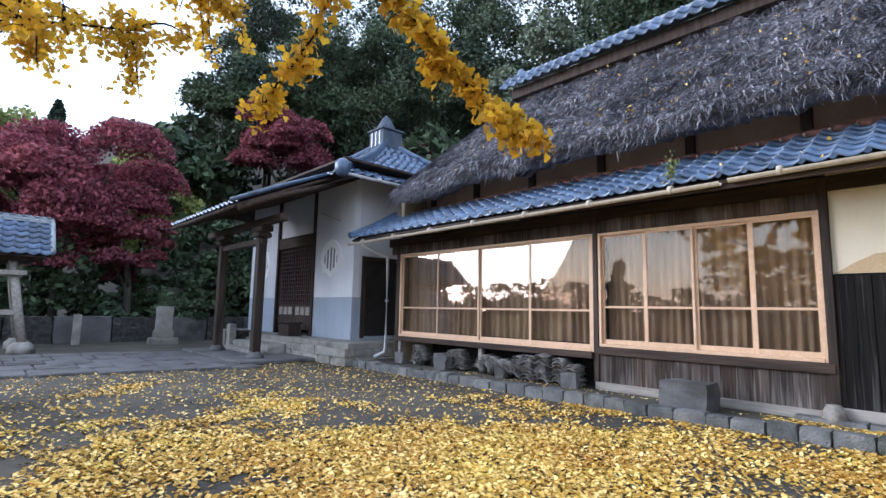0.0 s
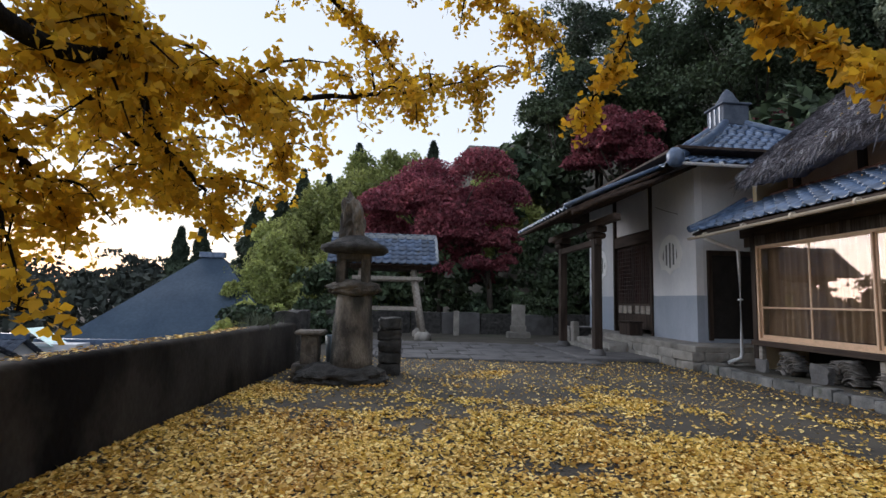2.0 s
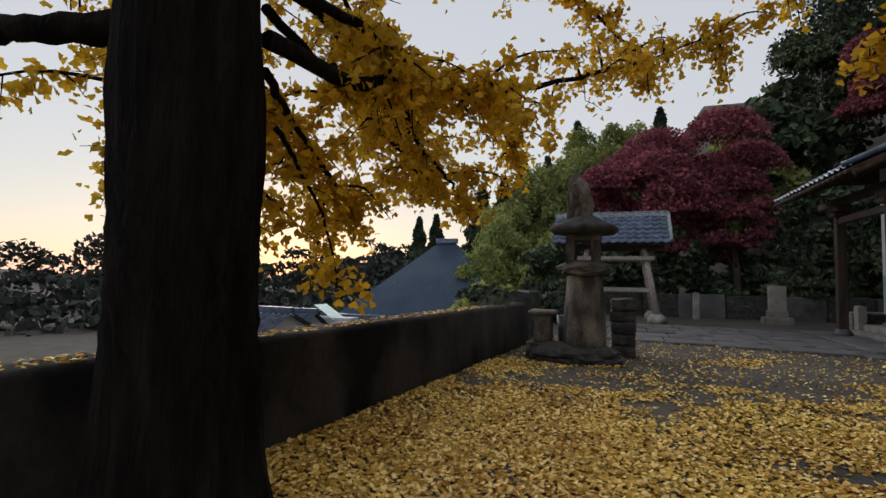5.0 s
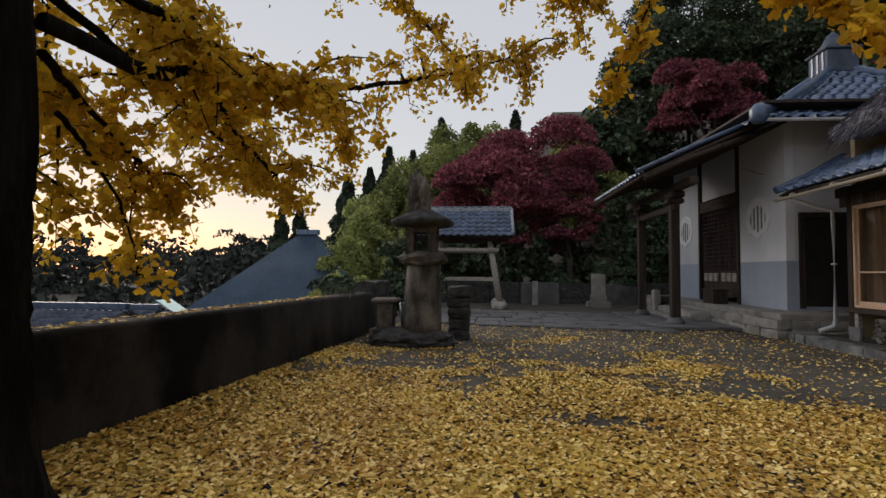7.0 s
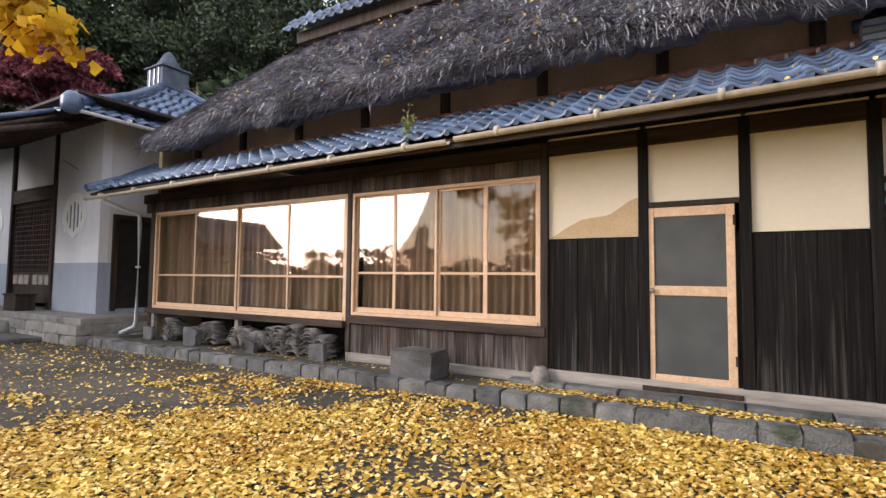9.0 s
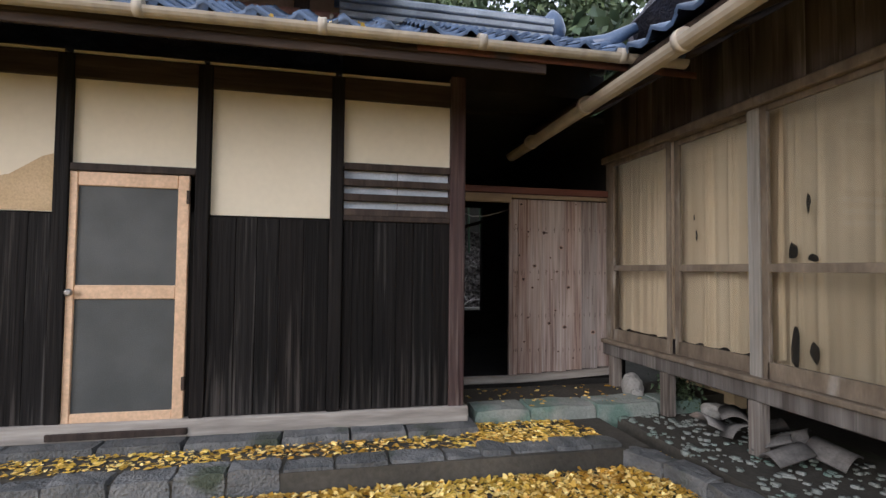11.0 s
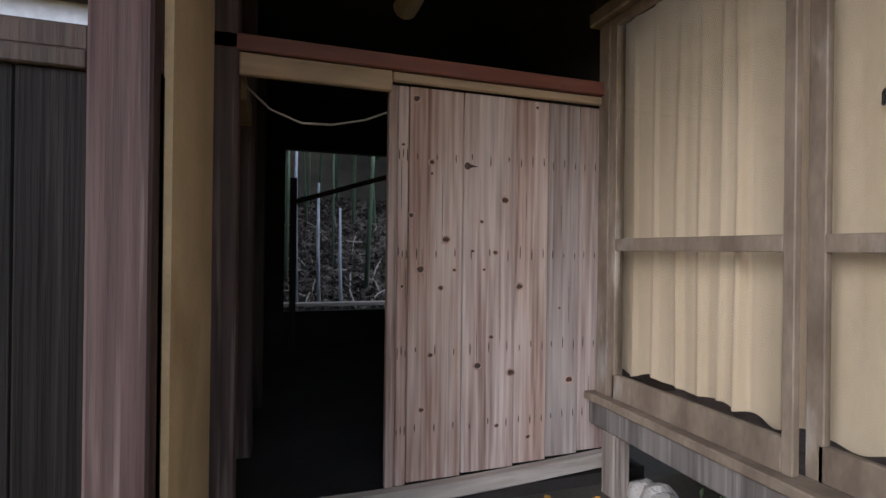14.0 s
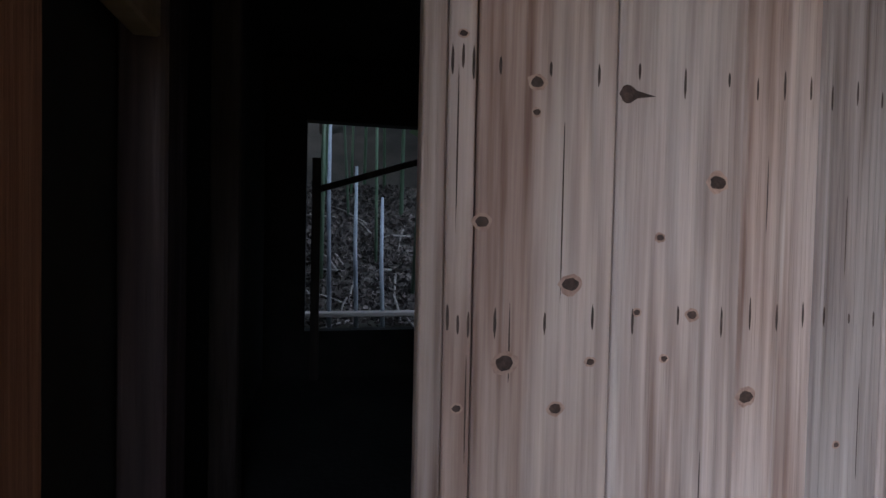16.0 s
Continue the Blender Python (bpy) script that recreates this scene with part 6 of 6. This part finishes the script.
# ---- trees ----
def crown_points(centre, radii, n, rng, lumps=14):
    """Leaf places on an uneven crown made of many smaller lumps."""
    c = np.array(centre, float); R = np.array(radii, float)
    d = rng.normal(size=(lumps, 3)); d /= np.linalg.norm(d, axis=1)[:, None]
    centres = c + d * R * rng.uniform(0.35, 0.85, (lumps, 1))
    sizes = rng.uniform(0.28, 0.48, lumps)
    pick = rng.integers(0, lumps, n)
    q = rng.normal(size=(n, 3)); q /= np.linalg.norm(q, axis=1)[:, None]
    q[:, 2] = np.abs(q[:, 2]) * 0.9 - 0.25
    return centres[pick] + q * R * sizes[pick][:, None] * rng.uniform(0.55, 1.08, (n, 1))


def broad_tree(name, label, base, crown, radii, n, size, material, seed, shape="lozenge", trunk=0.18, lumps=16):
    rng = np.random.default_rng(seed)
    t = thing(name, label, "tree", base)
    b, c = np.array(base, float), np.array(crown, float)
    mid = b + (c - b) * 0.55 + rng.normal(size=3) * 0.15
    part("trunk", path_tube([tuple(b - np.array((0, 0, 0.3))), tuple(mid), tuple(c)], [trunk, trunk * 0.75, trunk * 0.3], 8), M_TRUNK, t)
    for k in range(5):
        d = rng.normal(size=3); d[2] = abs(d[2]) * 0.6
        e = c + d / np.linalg.norm(d) * np.array(radii) * 0.7
        part("limb", path_tube([tuple(mid), tuple((mid + e) / 2 + np.array((0, 0, 0.2))), tuple(e)], [trunk * 0.4, trunk * 0.25, trunk * 0.08], 6), M_TRUNK, t)
    V, F = leaf_cloud(crown_points(crown, radii, n, rng, lumps), size, rng, 0.2, shape)
    tagged(part("crown", raw_mesh("crown", V, F, material), material, t), kind="stuff")
    return t


def cone_tree(name, label, base, h, r, n, size, material, seed):
    rng = np.random.default_rng(seed)
    t = thing(name, label, "tree", base)
    b = np.array(base, float)
    part("trunk", tube(tuple(b), tuple(b + np.array((0, 0, h * 0.95))), r * 0.09, r * 0.02, 7), M_TRUNK, t)
    f = rng.random(n) ** 0.75
    a = rng.uniform(0, 2 * np.pi, n)
    tier = 0.75 + 0.25 * np.sin(f * h * 2.4 + np.sin(a * 3) * 1.2)
    rad = r * (1 - f) ** 0.85 * np.sqrt(rng.uniform(0.3, 1, n)) * tier + 0.08
    P = b + np.stack([rad * np.cos(a), rad * np.sin(a), h * (0.08 + 0.92 * f) - rad * 0.25], 1)
    V, F = leaf_cloud(P, size, rng, 0.4, "lozenge")
    tagged(part("crown", raw_mesh("crown", V, F, material), material, t), kind="stuff")
    return t


broad_tree("maple_tree", "dark red autumn maple behind the bell shelter", (2.2, 25.5, 0), (2.2, 25.5, 6.0), (4.4, 3.2, 4.2), 42000, 0.17, M_MAPLE, 1)
broad_tree("maple_tree", "red maple low over the rear wall", (4.6, 24.6, 0), (4.4, 24.4, 3.6), (1.9, 1.6, 1.6), 11000, 0.16, M_MAPLE, 2)
broad_tree("maple_tree", "crimson maple behind the temple hall", (12.6, 27.5, 2), (12.4, 27.5, 10.2), (3.2, 2.6, 3.0), 14000, 0.2, M_MAPLE, 3)
broad_tree("maple_tree", "deep red maple top behind the hall roof", (18, 24, 3), (18, 24, 10), (3.5, 3, 2.0), 6000, 0.28, M_MAPLE, 4)
broad_tree("shrub_tree", "grey-green evergreen above the thatched roof", (18.5, 14.0, 3), (18.5, 14.0, 10.8), (2.6, 2.6, 4.0), 12000, 0.22, M_PALEGREEN, 5)
for k, (x, y, z, rx, rz) in enumerate(((10.5, 32, 12.5, 3.2, 5.5), (13.5, 33, 15, 4, 6), (17, 31, 16, 4.5, 6.5), (20, 26, 15, 4.5, 6.5), (22, 21, 15, 4.5, 6), (15, 36, 21, 5, 6), (21, 33, 22, 6, 7), (24, 16, 15, 4.5, 6), (23, 9, 14, 4.5, 6), (24, 3, 13, 4.5, 6), (21, -3, 9, 4, 5),
                                     (26, 26, 24, 6, 7), (28, 14, 22, 6, 7), (20, 10, 9, 3.5, 4), (21, -9, 9, 4, 5))):
    broad_tree("evergreen_tree", "dark evergreen forest tree on the slope", (x, y, height(x, y)), (x, y, z), (rx, rx, rz), 16000, 0.21, M_GREEN, 20 + k)
for k, (x, y, z, r, h) in enumerate(((8.0, 34, 9.0, 2.6, 4.0), (6.2, 31, 7.0, 2.6, 3.6))):
    broad_tree("bamboo_clump", "yellow-green bamboo crowns on the hillside", (x, y, height(x, y)), (x, y, z), (r, r, h), 8000, 0.3, M_BAMBOO, 50 + k)
for k, (x, y, z, rx, rz) in enumerate(((0.2, 43, 8.0, 3.6, 6.6), (-3.8, 44, 7.2, 3.8, 6.8), (-7.6, 46, 5.2, 3.8, 6.4), (-1.6, 51, 10.0, 4.6, 7.0), (-11.2, 48, 3.4, 3.8, 5.6), (-8.6, 38, 1.6, 3.0, 4.6), (-3.3, 30, 1.6, 2.6, 3.4), (-0.8, 28, 1.8, 2.4, 3.2), (-4.4, 16.5, -0.4, 1.4, 1.9), (-9.5, 33, 0.6, 2.4, 3.4))):
    broad_tree("bamboo_clump", "feathery yellow-green bamboo leaves beyond the wall", (x, y, height(x, y)), (x, y, z), (rx, rx, rz), 13000, 0.22 if y < 35 else 0.32, M_BAMBOO, 60 + k, lumps=30)
broad_tree("shrub", "dark green shrub behind the boundary wall", (-3.6, 13.6, -0.5), (-3.4, 13.6, 0.7), (1.5, 1.2, 0.8), 5000, 0.12, M_GREEN, 80, trunk=0.05)
broad_tree("shrub", "dark green shrub by the bell shelter", (-2.5, 17.5, -0.5), (-2.2, 17.6, 0.6), (1.5, 1.2, 1.0), 5000, 0.13, M_GREEN, 81, trunk=0.05)
broad_tree("shrub", "low leafy green shrub behind the stone monument", (6.6, 23.5, 0), (6.6, 23.5, 1.0), (1.6, 0.9, 0.9), 5000, 0.14, M_GREEN, 82, trunk=0.05)
for k, (x, y, h, r) in enumerate(((-5.0, 62, 24.5, 3.4), (-8.7, 63, 20.7, 2.2), (-11.6, 62, 21, 2.6), (-14.0, 62, 18.3, 2.6), (-16.8, 62, 17.3, 2.8), (-6.6, 64, 19, 2.4), (4.2, 62, 25.3, 3.0), (-25.4, 62, 13.3, 1.7), (-23.0, 62, 13.6, 1.7))):
    cone_tree("cedar_tree", "tall dark cedar standing against the sky", (x, y, -4), h, r * 2.0, 8000, 0.5, M_CEDAR, 100 + k)


def woods(name, label, spots, seed, material, size):
    rng = np.random.default_rng(seed)
    P = np.concatenate([crown_points(c, r, n, rng, 10) for c, r, n in spots])
    V, F = leaf_cloud(P, size, rng, 0.2, "lozenge")
    solid(name, raw_mesh(name, V, F, material), material, label, "woods", kind="stuff")


rngw = np.random.default_rng(77)
woods("forest_slope", "dense dark evergreen forest covering the hillside", [((x + rngw.uniform(-1, 1), y, height(x, y) + rngw.uniform(2, 6)), (3.6, 3.6, 4.6), 1100) for x, y in
      [(x, 30 + (i % 3) * 5) for i, x in enumerate(range(7, 44, 3))] + [(17 + (i % 4) * 6, y) for i, y in enumerate(range(-16, 40, 2))]], 78, M_GREEN, 0.55)
woods("forest_edge", "dark undergrowth under the trees behind the rear wall", [((x, 25.2 + (i % 2) * 1.2, 1.2 + 0.8 * (i % 3)), (1.5, 1.2, 2.0), 900) for i, x in enumerate(np.arange(-4, 15, 0.8))] + [((8 + i * 0.8, 27, 4.0), (1.6, 1.6, 2.6), 700) for i in range(9)] + [((16.5, y, 3.5), (1.5, 1.6, 3.0), 600) for y in np.arange(-14, 26, 1.5) if not -7 < y < -1], 80, M_GREEN, 0.28)
woods("valley_woods", "dim wooded hillside across the valley", [((-rr * math.sin(math.radians(a)), rr * math.cos(math.radians(a)), zz + 2.0 * math.sin(a * 0.3)), (9, 9, 7), 420) for rr, zz in ((62, -7), (95, -1), (125, 3)) for a in range(8, 130, 4)], 81, M_HILL, 1.1)
woods("far_woods", "hazy wooded hills in the distance", [((x, 150 + 20 * math.sin(x * 0.05), height(x, 150) + 3), (10, 8, 6), 260) for x in range(-170, 60, 9)] + [((x, 95, -2 + 3 * math.sin(x * 0.1)), (8, 6, 7), 300) for x in range(-110, -10, 7)], 79, M_HILL, 1.6)
# Unseen crown added over the slope only to keep sky light off it.
broad_tree("evergreen_tree", "unseen evergreen added to shade the slope behind the passage", (17.5, -7.5, height(17.5, -7.5)), (16.3, -4.0, 6.2), (3.0, 4.2, 1.6), 15000, 0.26, M_GREEN, 91)
# bamboo behind the passage
rngb = random.Random(6)
for k in range(16):
    x, y = rngb.uniform(14.6, 19), rngb.uniform(-6.5, -2.2)
    z = height(x, y)
    c = thing("bamboo_culm", "slim green bamboo pole on the slope", "bamboo", (x, y, z), "bamboo culms")
    part("culm", tube((x, y, z - 0.1), (x + rngb.uniform(-0.3, 0.3), y + rngb.uniform(-0.3, 0.3), z + 5), rngb.uniform(0.025, 0.05), 0.02, 8), M_CULM, c)

# ---- roofs beyond the wall ----
big = thing("temple_house", "large house below with a broad blue-grey hipped roof", "house", (-12, 34, -4))
part("wall", box((-16.5, 29.8, -4), (-7.0, 38, -0.9)), M_WHITE, big)
V = [(-17.6, 28.8, -1.1), (-6.0, 28.8, -1.1), (-6.0, 39, -1.1), (-17.6, 39, -1.1), (-12.4, 33.9, 3.9), (-11.2, 33.9, 3.9)]
n = 8
part("roof", raw_mesh("roof", V, [(0, 1, 5, 4), (2, 3, 4, 5)], M_ROOFBLUE), M_ROOFBLUE, big)
part("roof_hip", raw_mesh("roof_hip", V, [(1, 2, 5), (3, 0, 4)], M_ROOFBLUE), M_ROOFBLUE, big)
part("ridge", box((-12.6, 33.75, 3.85), (-11.0, 34.05, 4.2), 0.03), M_TILE, big)
for x in (-15, -13, -11, -9):
    part("window", box((x, 29.77, -2.6), (x + 1.1, 29.8, -1.5)), M_POST, big)


def low_house(x0, x1, y0, y1, eave, rise, material, label):
    h = thing("village_house", label, "house", ((x0 + x1) / 2, (y0 + y1) / 2, -4), "village houses")
    part("wall", box((x0 + 0.5, y0 + 0.5, -4.2), (x1 - 0.5, y1 - 0.5, eave)), M_WHITE, h)
    ym = (y0 + y1) / 2
    l = math.hypot(ym - y0, rise)
    for o, a, u in (((x1, y0, eave), (-1, 0, 0), (0, ym - y0, rise)), ((x0, y1, eave), (1, 0, 0), (0, y0 - ym, rise))):
        V, F = tile_field(o, a, u, int((x1 - x0) / 0.3), int(l / 0.28), 0.3, 0.28)
        tagged(part("roof", raw_mesh("roof", V, F, material), material, h), kind="stuff")
    for x in (x0 + 0.4, x1 - 0.4):
        part("gable", raw_mesh("gable", [(x, y0, eave), (x, y1, eave), (x, ym, eave + rise)], [(0, 1, 2)], M_WHITE), M_WHITE, h)
    part("ridge", box((x0, ym - 0.12, eave + rise), (x1, ym + 0.12, eave + rise + 0.25), 0.02), M_TILE, h)


low_house(-17.5, -12.9, 15.5, 20, -1.1, 0.95, M_DULLTILE, "village house with a blue-grey tiled gable roof")
low_house(-18.3, -15.5, 22, 25, -1.5, 0.9, M_DULLTILE, "small outbuilding with a dark tiled roof")
low_house(-17.5, -10, 25.5, 28.5, -1.9, 0.8, M_DULLTILE, "long low house with a tiled roof")
tl = thing("teal_shed", "small shed with a pale teal sheet gable", "shed", (-16.0, 25.8, -4.00))
part("wall", box((-18.0, 25.2, -4.00), (-14.5, 26.2, -0.95)), M_WHITE, tl)
part("gable", raw_mesh("gable", [(-18.2, 25.1, -1.05), (-15.5, 25.1, -1.05), (-16.8, 25.1, -0.25), (-18.2, 26.4, -1.05), (-15.5, 26.4, -1.05), (-16.8, 26.4, -0.25)], [(0, 1, 4, 3), (1, 4, 5, 2), (0, 2, 5, 3)], M_TEAL), M_TEAL, tl)

# ---- things under the house and around it ----
def curved_tile(name="roof_tile"):
    """One loose curved roof tile, lying flat."""
    n = 7
    V = []
    for y in (-0.14, 0.14):
        for dz in (0.0, 0.013):
            for i in range(n):
                u = -1 + 2 * i / (n - 1)
                V.append((0.118 * u, y, dz + 0.058 * (1 - u * u)))
    F = []
    for i in range(n - 1):
        F += [(n + i, n + i + 1, 3 * n + i + 1, 3 * n + i), (i + 1, i, 2 * n + i, 2 * n + i + 1), (i, i + 1, n + i + 1, n + i), (2 * n + i + 1, 2 * n + i, 3 * n + i, 3 * n + i + 1)]
    F += [(0, n, 3 * n, 2 * n), (2 * n - 1, n - 1, 3 * n - 1, 4 * n - 1)]
    return raw_mesh(name, V, F, M_OLDTILE)


M_OLDTILE = mat("old_loose_tile", (0.075, 0.07, 0.067), (0.22, 0.205, 0.19), 0.8, (6, 6, 6), 8, 0.4, obj=0.4, c3=(0.28, 0.22, 0.18), spot=0.64)
LOOSE = curved_tile()
rng = random.Random(31)
z0 = 0.135
for y0, n, tilt in ((9.70, 13, 16), (9.36, 11, -26), (8.95, 8, 52), (8.60, 12, 20), (8.18, 13, -12), (7.66, 11, 34), (7.45, 10, 46), (7.22, 9, 55), (6.98, 10, 60), (6.74, 13, 22), (6.42, 14, 2), (6.08, 16, 0), (5.74, 14, 3), (5.42, 11, -6)):
    s = thing("tile_stack", "leaning stack of old grey roof tiles under the floor", "tile stack", (7.74, y0, z0), "tile stacks")
    for k in range(n):
        ob = new("roof_tile", LOOSE)
        ob.parent = s
        a = radians(tilt)
        ob.matrix_basis = pose(rng.uniform(-0.04, 0.04), -math.sin(a) * 0.030 * k + rng.uniform(-0.010, 0.010), math.cos(a) * 0.030 * k + 0.005 + abs(math.sin(a)) * 0.12, rng.uniform(-7, 7), -tilt + rng.uniform(-7, 7), 90 + rng.uniform(-14, 14))
for k, (y, sz) in enumerate(((10.0, 0.30), (8.45, 0.36), (5.28, 0.3), (6.85, 0.22))):
    solid("slab_fragment", rock((7.50 - 0.06 * (k % 2), y, 0.13), (7.58, y + sz, 0.13 + sz * 0.9), y * 2, amount=0.045), M_FLAG, "broken grey stone slab leaning under the house", "stone", "slab fragments")
for k in range(8):
    ob = solid("loose_tile", curved_tile("loose_tile"), M_OLDTILE, "old grey roof tile lying on the ground", "tile", "loose tiles")
    ob.matrix_basis = pose(7.25 - 0.28 * (k % 4) + rng.uniform(-0.1, 0.1), -4.75 - 0.22 * (k // 4) + rng.uniform(-0.06, 0.06), 0.20 + 0.04 * (k // 4), rng.uniform(-25, 25), rng.uniform(-25, 25), rng.uniform(0, 180))
# rubble below the wing
rb = np.random.default_rng(3)
P = np.stack([rb.uniform(4.6, 8.7, 700), rb.uniform(-5.4, -4.15, 700), np.full(700, 0.13)], 1)
V, F, k = [], [], 0
cube = np.array([(x, y, z) for x in (-1, 1) for y in (-1, 1) for z in (-1, 1)], float)
quads = np.array(((0, 1, 3, 2), (4, 6, 7, 5), (0, 4, 5, 1), (2, 3, 7, 6), (0, 2, 6, 4), (1, 5, 7, 3)))
for p in P:
    s = rb.uniform(0.008, 0.03) * np.array((1, rb.uniform(0.6, 1.3), rb.uniform(0.4, 0.8)))
    a = rb.uniform(0, 6.28)
    c = cube * s * rb.uniform(0.7, 1.1, (8, 1))
    r = np.stack([c[:, 0] * math.cos(a) - c[:, 1] * math.sin(a), c[:, 0] * math.sin(a) + c[:, 1] * math.cos(a), c[:, 2]], 1)
    V.append(p + r); F.append(quads + k); k += 8
solid("rubble", raw_mesh("rubble", np.concatenate(V), np.concatenate(F), M_MOSSY), M_MOSSY, "loose gravel and plaster crumbs below the wing", "rubble", kind="stuff")
solid("floor_wing", box((4.4, -5.6, -0.02), (8.2, -4.15, 0.13)), M_DIRT, "uneven dirt bank below the wing", "bank", kind="structure")
for k, (x, y, sx, sz) in enumerate(((8.35, -4.62, 0.20, 0.26), (8.15, -4.55, 0.13, 0.14), (7.55, -4.95, 0.18, 0.14), (8.62, -4.75, 0.14, 0.16))):
    solid("boulder", boulder((x, y, 0.16 + sz / 2), (sx * 0.6, sx * 0.55, sz * 0.62), k + 7.3, 0.22, 3), M_BASE, "rough pale boulder under the wing corner", "stone", "boulders")
fp = np.random.default_rng(4)
V, F = leaf_cloud(np.stack([fp.normal(8.02, 0.10, 900), fp.normal(-4.92, 0.08, 900), 0.2 + np.abs(fp.normal(0.12, 0.10, 900))], 1), 0.035, fp, 0.0, "lozenge")
solid("fern", raw_mesh("fern", V, F, M_GREEN), M_GREEN, "small dark green fern growing under the wing", "plant", kind="stuff")
# white downpipe at the window's end
dp = thing("downpipe", "white plastic downpipe bending out at its foot", "pipe", (7.7, 10.95, 0.1))
part("pipe", path_tube([(6.92, 11.0, 3.0), (7.4, 10.98, 2.82), (7.68, 10.95, 2.75), (7.70, 10.95, 2.5), (7.70, 10.95, 0.45), (7.66, 10.95, 0.33), (7.40, 11.0, 0.22)], [0.04] * 7, 12), M_WPIPE, dp)
part("clip", tube((7.70, 10.95, 1.6), (7.70, 10.95, 1.64), 0.05, n=12), M_WPIPE, dp)
# weed in the gutter
V, F = leaf_cloud(np.stack([fp.normal(6.95, 0.03, 120), fp.normal(3.35, 0.05, 120), 3.22 + np.abs(fp.normal(0.16, 0.12, 120))], 1), 0.05, fp, -0.3, "lozenge")
weed = thing("roof_weed", "small green weed growing from the tiled eave", "plant", (6.95, 3.35, 3.2))
tagged(part("weed_leaves", raw_mesh("weed_leaves", V, F, M_BAMBOO), M_BAMBOO, weed), kind="stuff")
part("stem", path_tube([(6.95, 3.35, 3.15), (6.95, 3.36, 3.4), (6.93, 3.33, 3.62)], [0.006, 0.005, 0.003], 5), M_BAMBOO, weed)
# leaves lying on the roofs
lr = np.random.default_rng(8)
n = 260
v = lr.random(n) ** 1.3
P = np.stack([7.40 + 3.0 * v - 0.06, lr.uniform(-1.2, 9.0, n), 4.33 + 2.92 * v + 0.10], 1)
V1, F1 = leaf_cloud(P, 0.038, lr)
n2 = 260
v = lr.random(n2) ** 2
P2 = np.stack([6.95 + 1.35 * v, lr.uniform(-3.5, 8, n2), 3.24 + 0.72 * v], 1)
V2, F2 = leaf_cloud(P2, 0.045, lr)
solid("leaves_roof", raw_mesh("leaves_roof", np.concatenate([V1, V2]), np.concatenate([F1, F2 + len(V1)]), M_FALLEN), M_FALLEN, "yellow leaves scattered over thatch and tiles", "leaves", kind="stuff")
# hall things
ob = thing("offertory_box", "dark wooden offertory box on the platform", "box", (7.0, 15.0, 0.55))
part("body", box((6.85, 14.6, 0.55), (7.25, 15.3, 0.92), 0.015), M_POST, ob)
part("lid", box((6.82, 14.57, 0.92), (7.28, 15.33, 0.96), 0.008), M_POST, ob)
solid("stone_basin", rock((6.2, 17.3, 0.05), (6.9, 18.0, 0.62), 4.4, amount=0.05), M_DARKSTONE, "rough dark stone basin beside the hall steps", "basin")
solid("stone_tablet", rock((6.0, 16.95, 0.05), (6.2, 17.25, 0.85), 6.1, amount=0.02), M_BASE, "upright pale stone slab beside the steps", "stone")
wire = solid("wire", path_tube([(7.5, 14.2, 4.3), (7.3, 13.2, 4.0), (7.0, 12.2, 3.75)], [0.008] * 3, 5), M_POST, "thin dark wire hooked to the hall wall", "wire")
# slope behind the passage: sticks, a board and pale poles
sv = random.Random(14)
for k in range(34):
    x, y = sv.uniform(14.4, 17.5), sv.uniform(-5.5, -2.0)
    z = height(x, y) + 0.05
    a = sv.uniform(0, math.pi)
    l = sv.uniform(0.3, 1.0)
    solid("stick", path_tube([(x - l / 2 * math.cos(a), y - l / 2 * math.sin(a), z - 0.3 * l * math.cos(a)), (x + 0.03, y, z + 0.05), (x + l / 2 * math.cos(a), y + l / 2 * math.sin(a), z + 0.32 * l * math.cos(a))], [0.02, 0.017, 0.008], 5), M_SILL, "dry fallen stick on the slope", "stick", "sticks")
solid("fallen_board", box((14.55, -5.2, 0.62), (14.75, -2.6, 0.68), 0.01), M_SILL, "grey board lying along the foot of the slope", "board")
for y, top in ((-3.55, 2.6), (-3.9, 2.2), (-3.2, 3.6)):
    solid("pale_pole", path_tube([(14.7, y, 0.4), (14.75, y + 0.03, top * 0.6), (14.85, y + 0.02, top)], [0.03, 0.028, 0.02], 7), M_TILEW, "pale dead bamboo pole leaning on the slope", "pole", "pale poles")
V, F = leaf_cloud(np.stack([sx := lr.uniform(14.3, 18.5, 14000), sy := lr.uniform(-6.5, -1.5, 14000), np.array([height(a, b) + 0.03 for a, b in zip(sx, sy)])], 1), 0.10, lr)
solid("leaf_litter", raw_mesh("leaf_litter", V, F, M_LITTER), M_LITTER, "brown dry leaf litter on the wooded slope", "litter", kind="stuff")
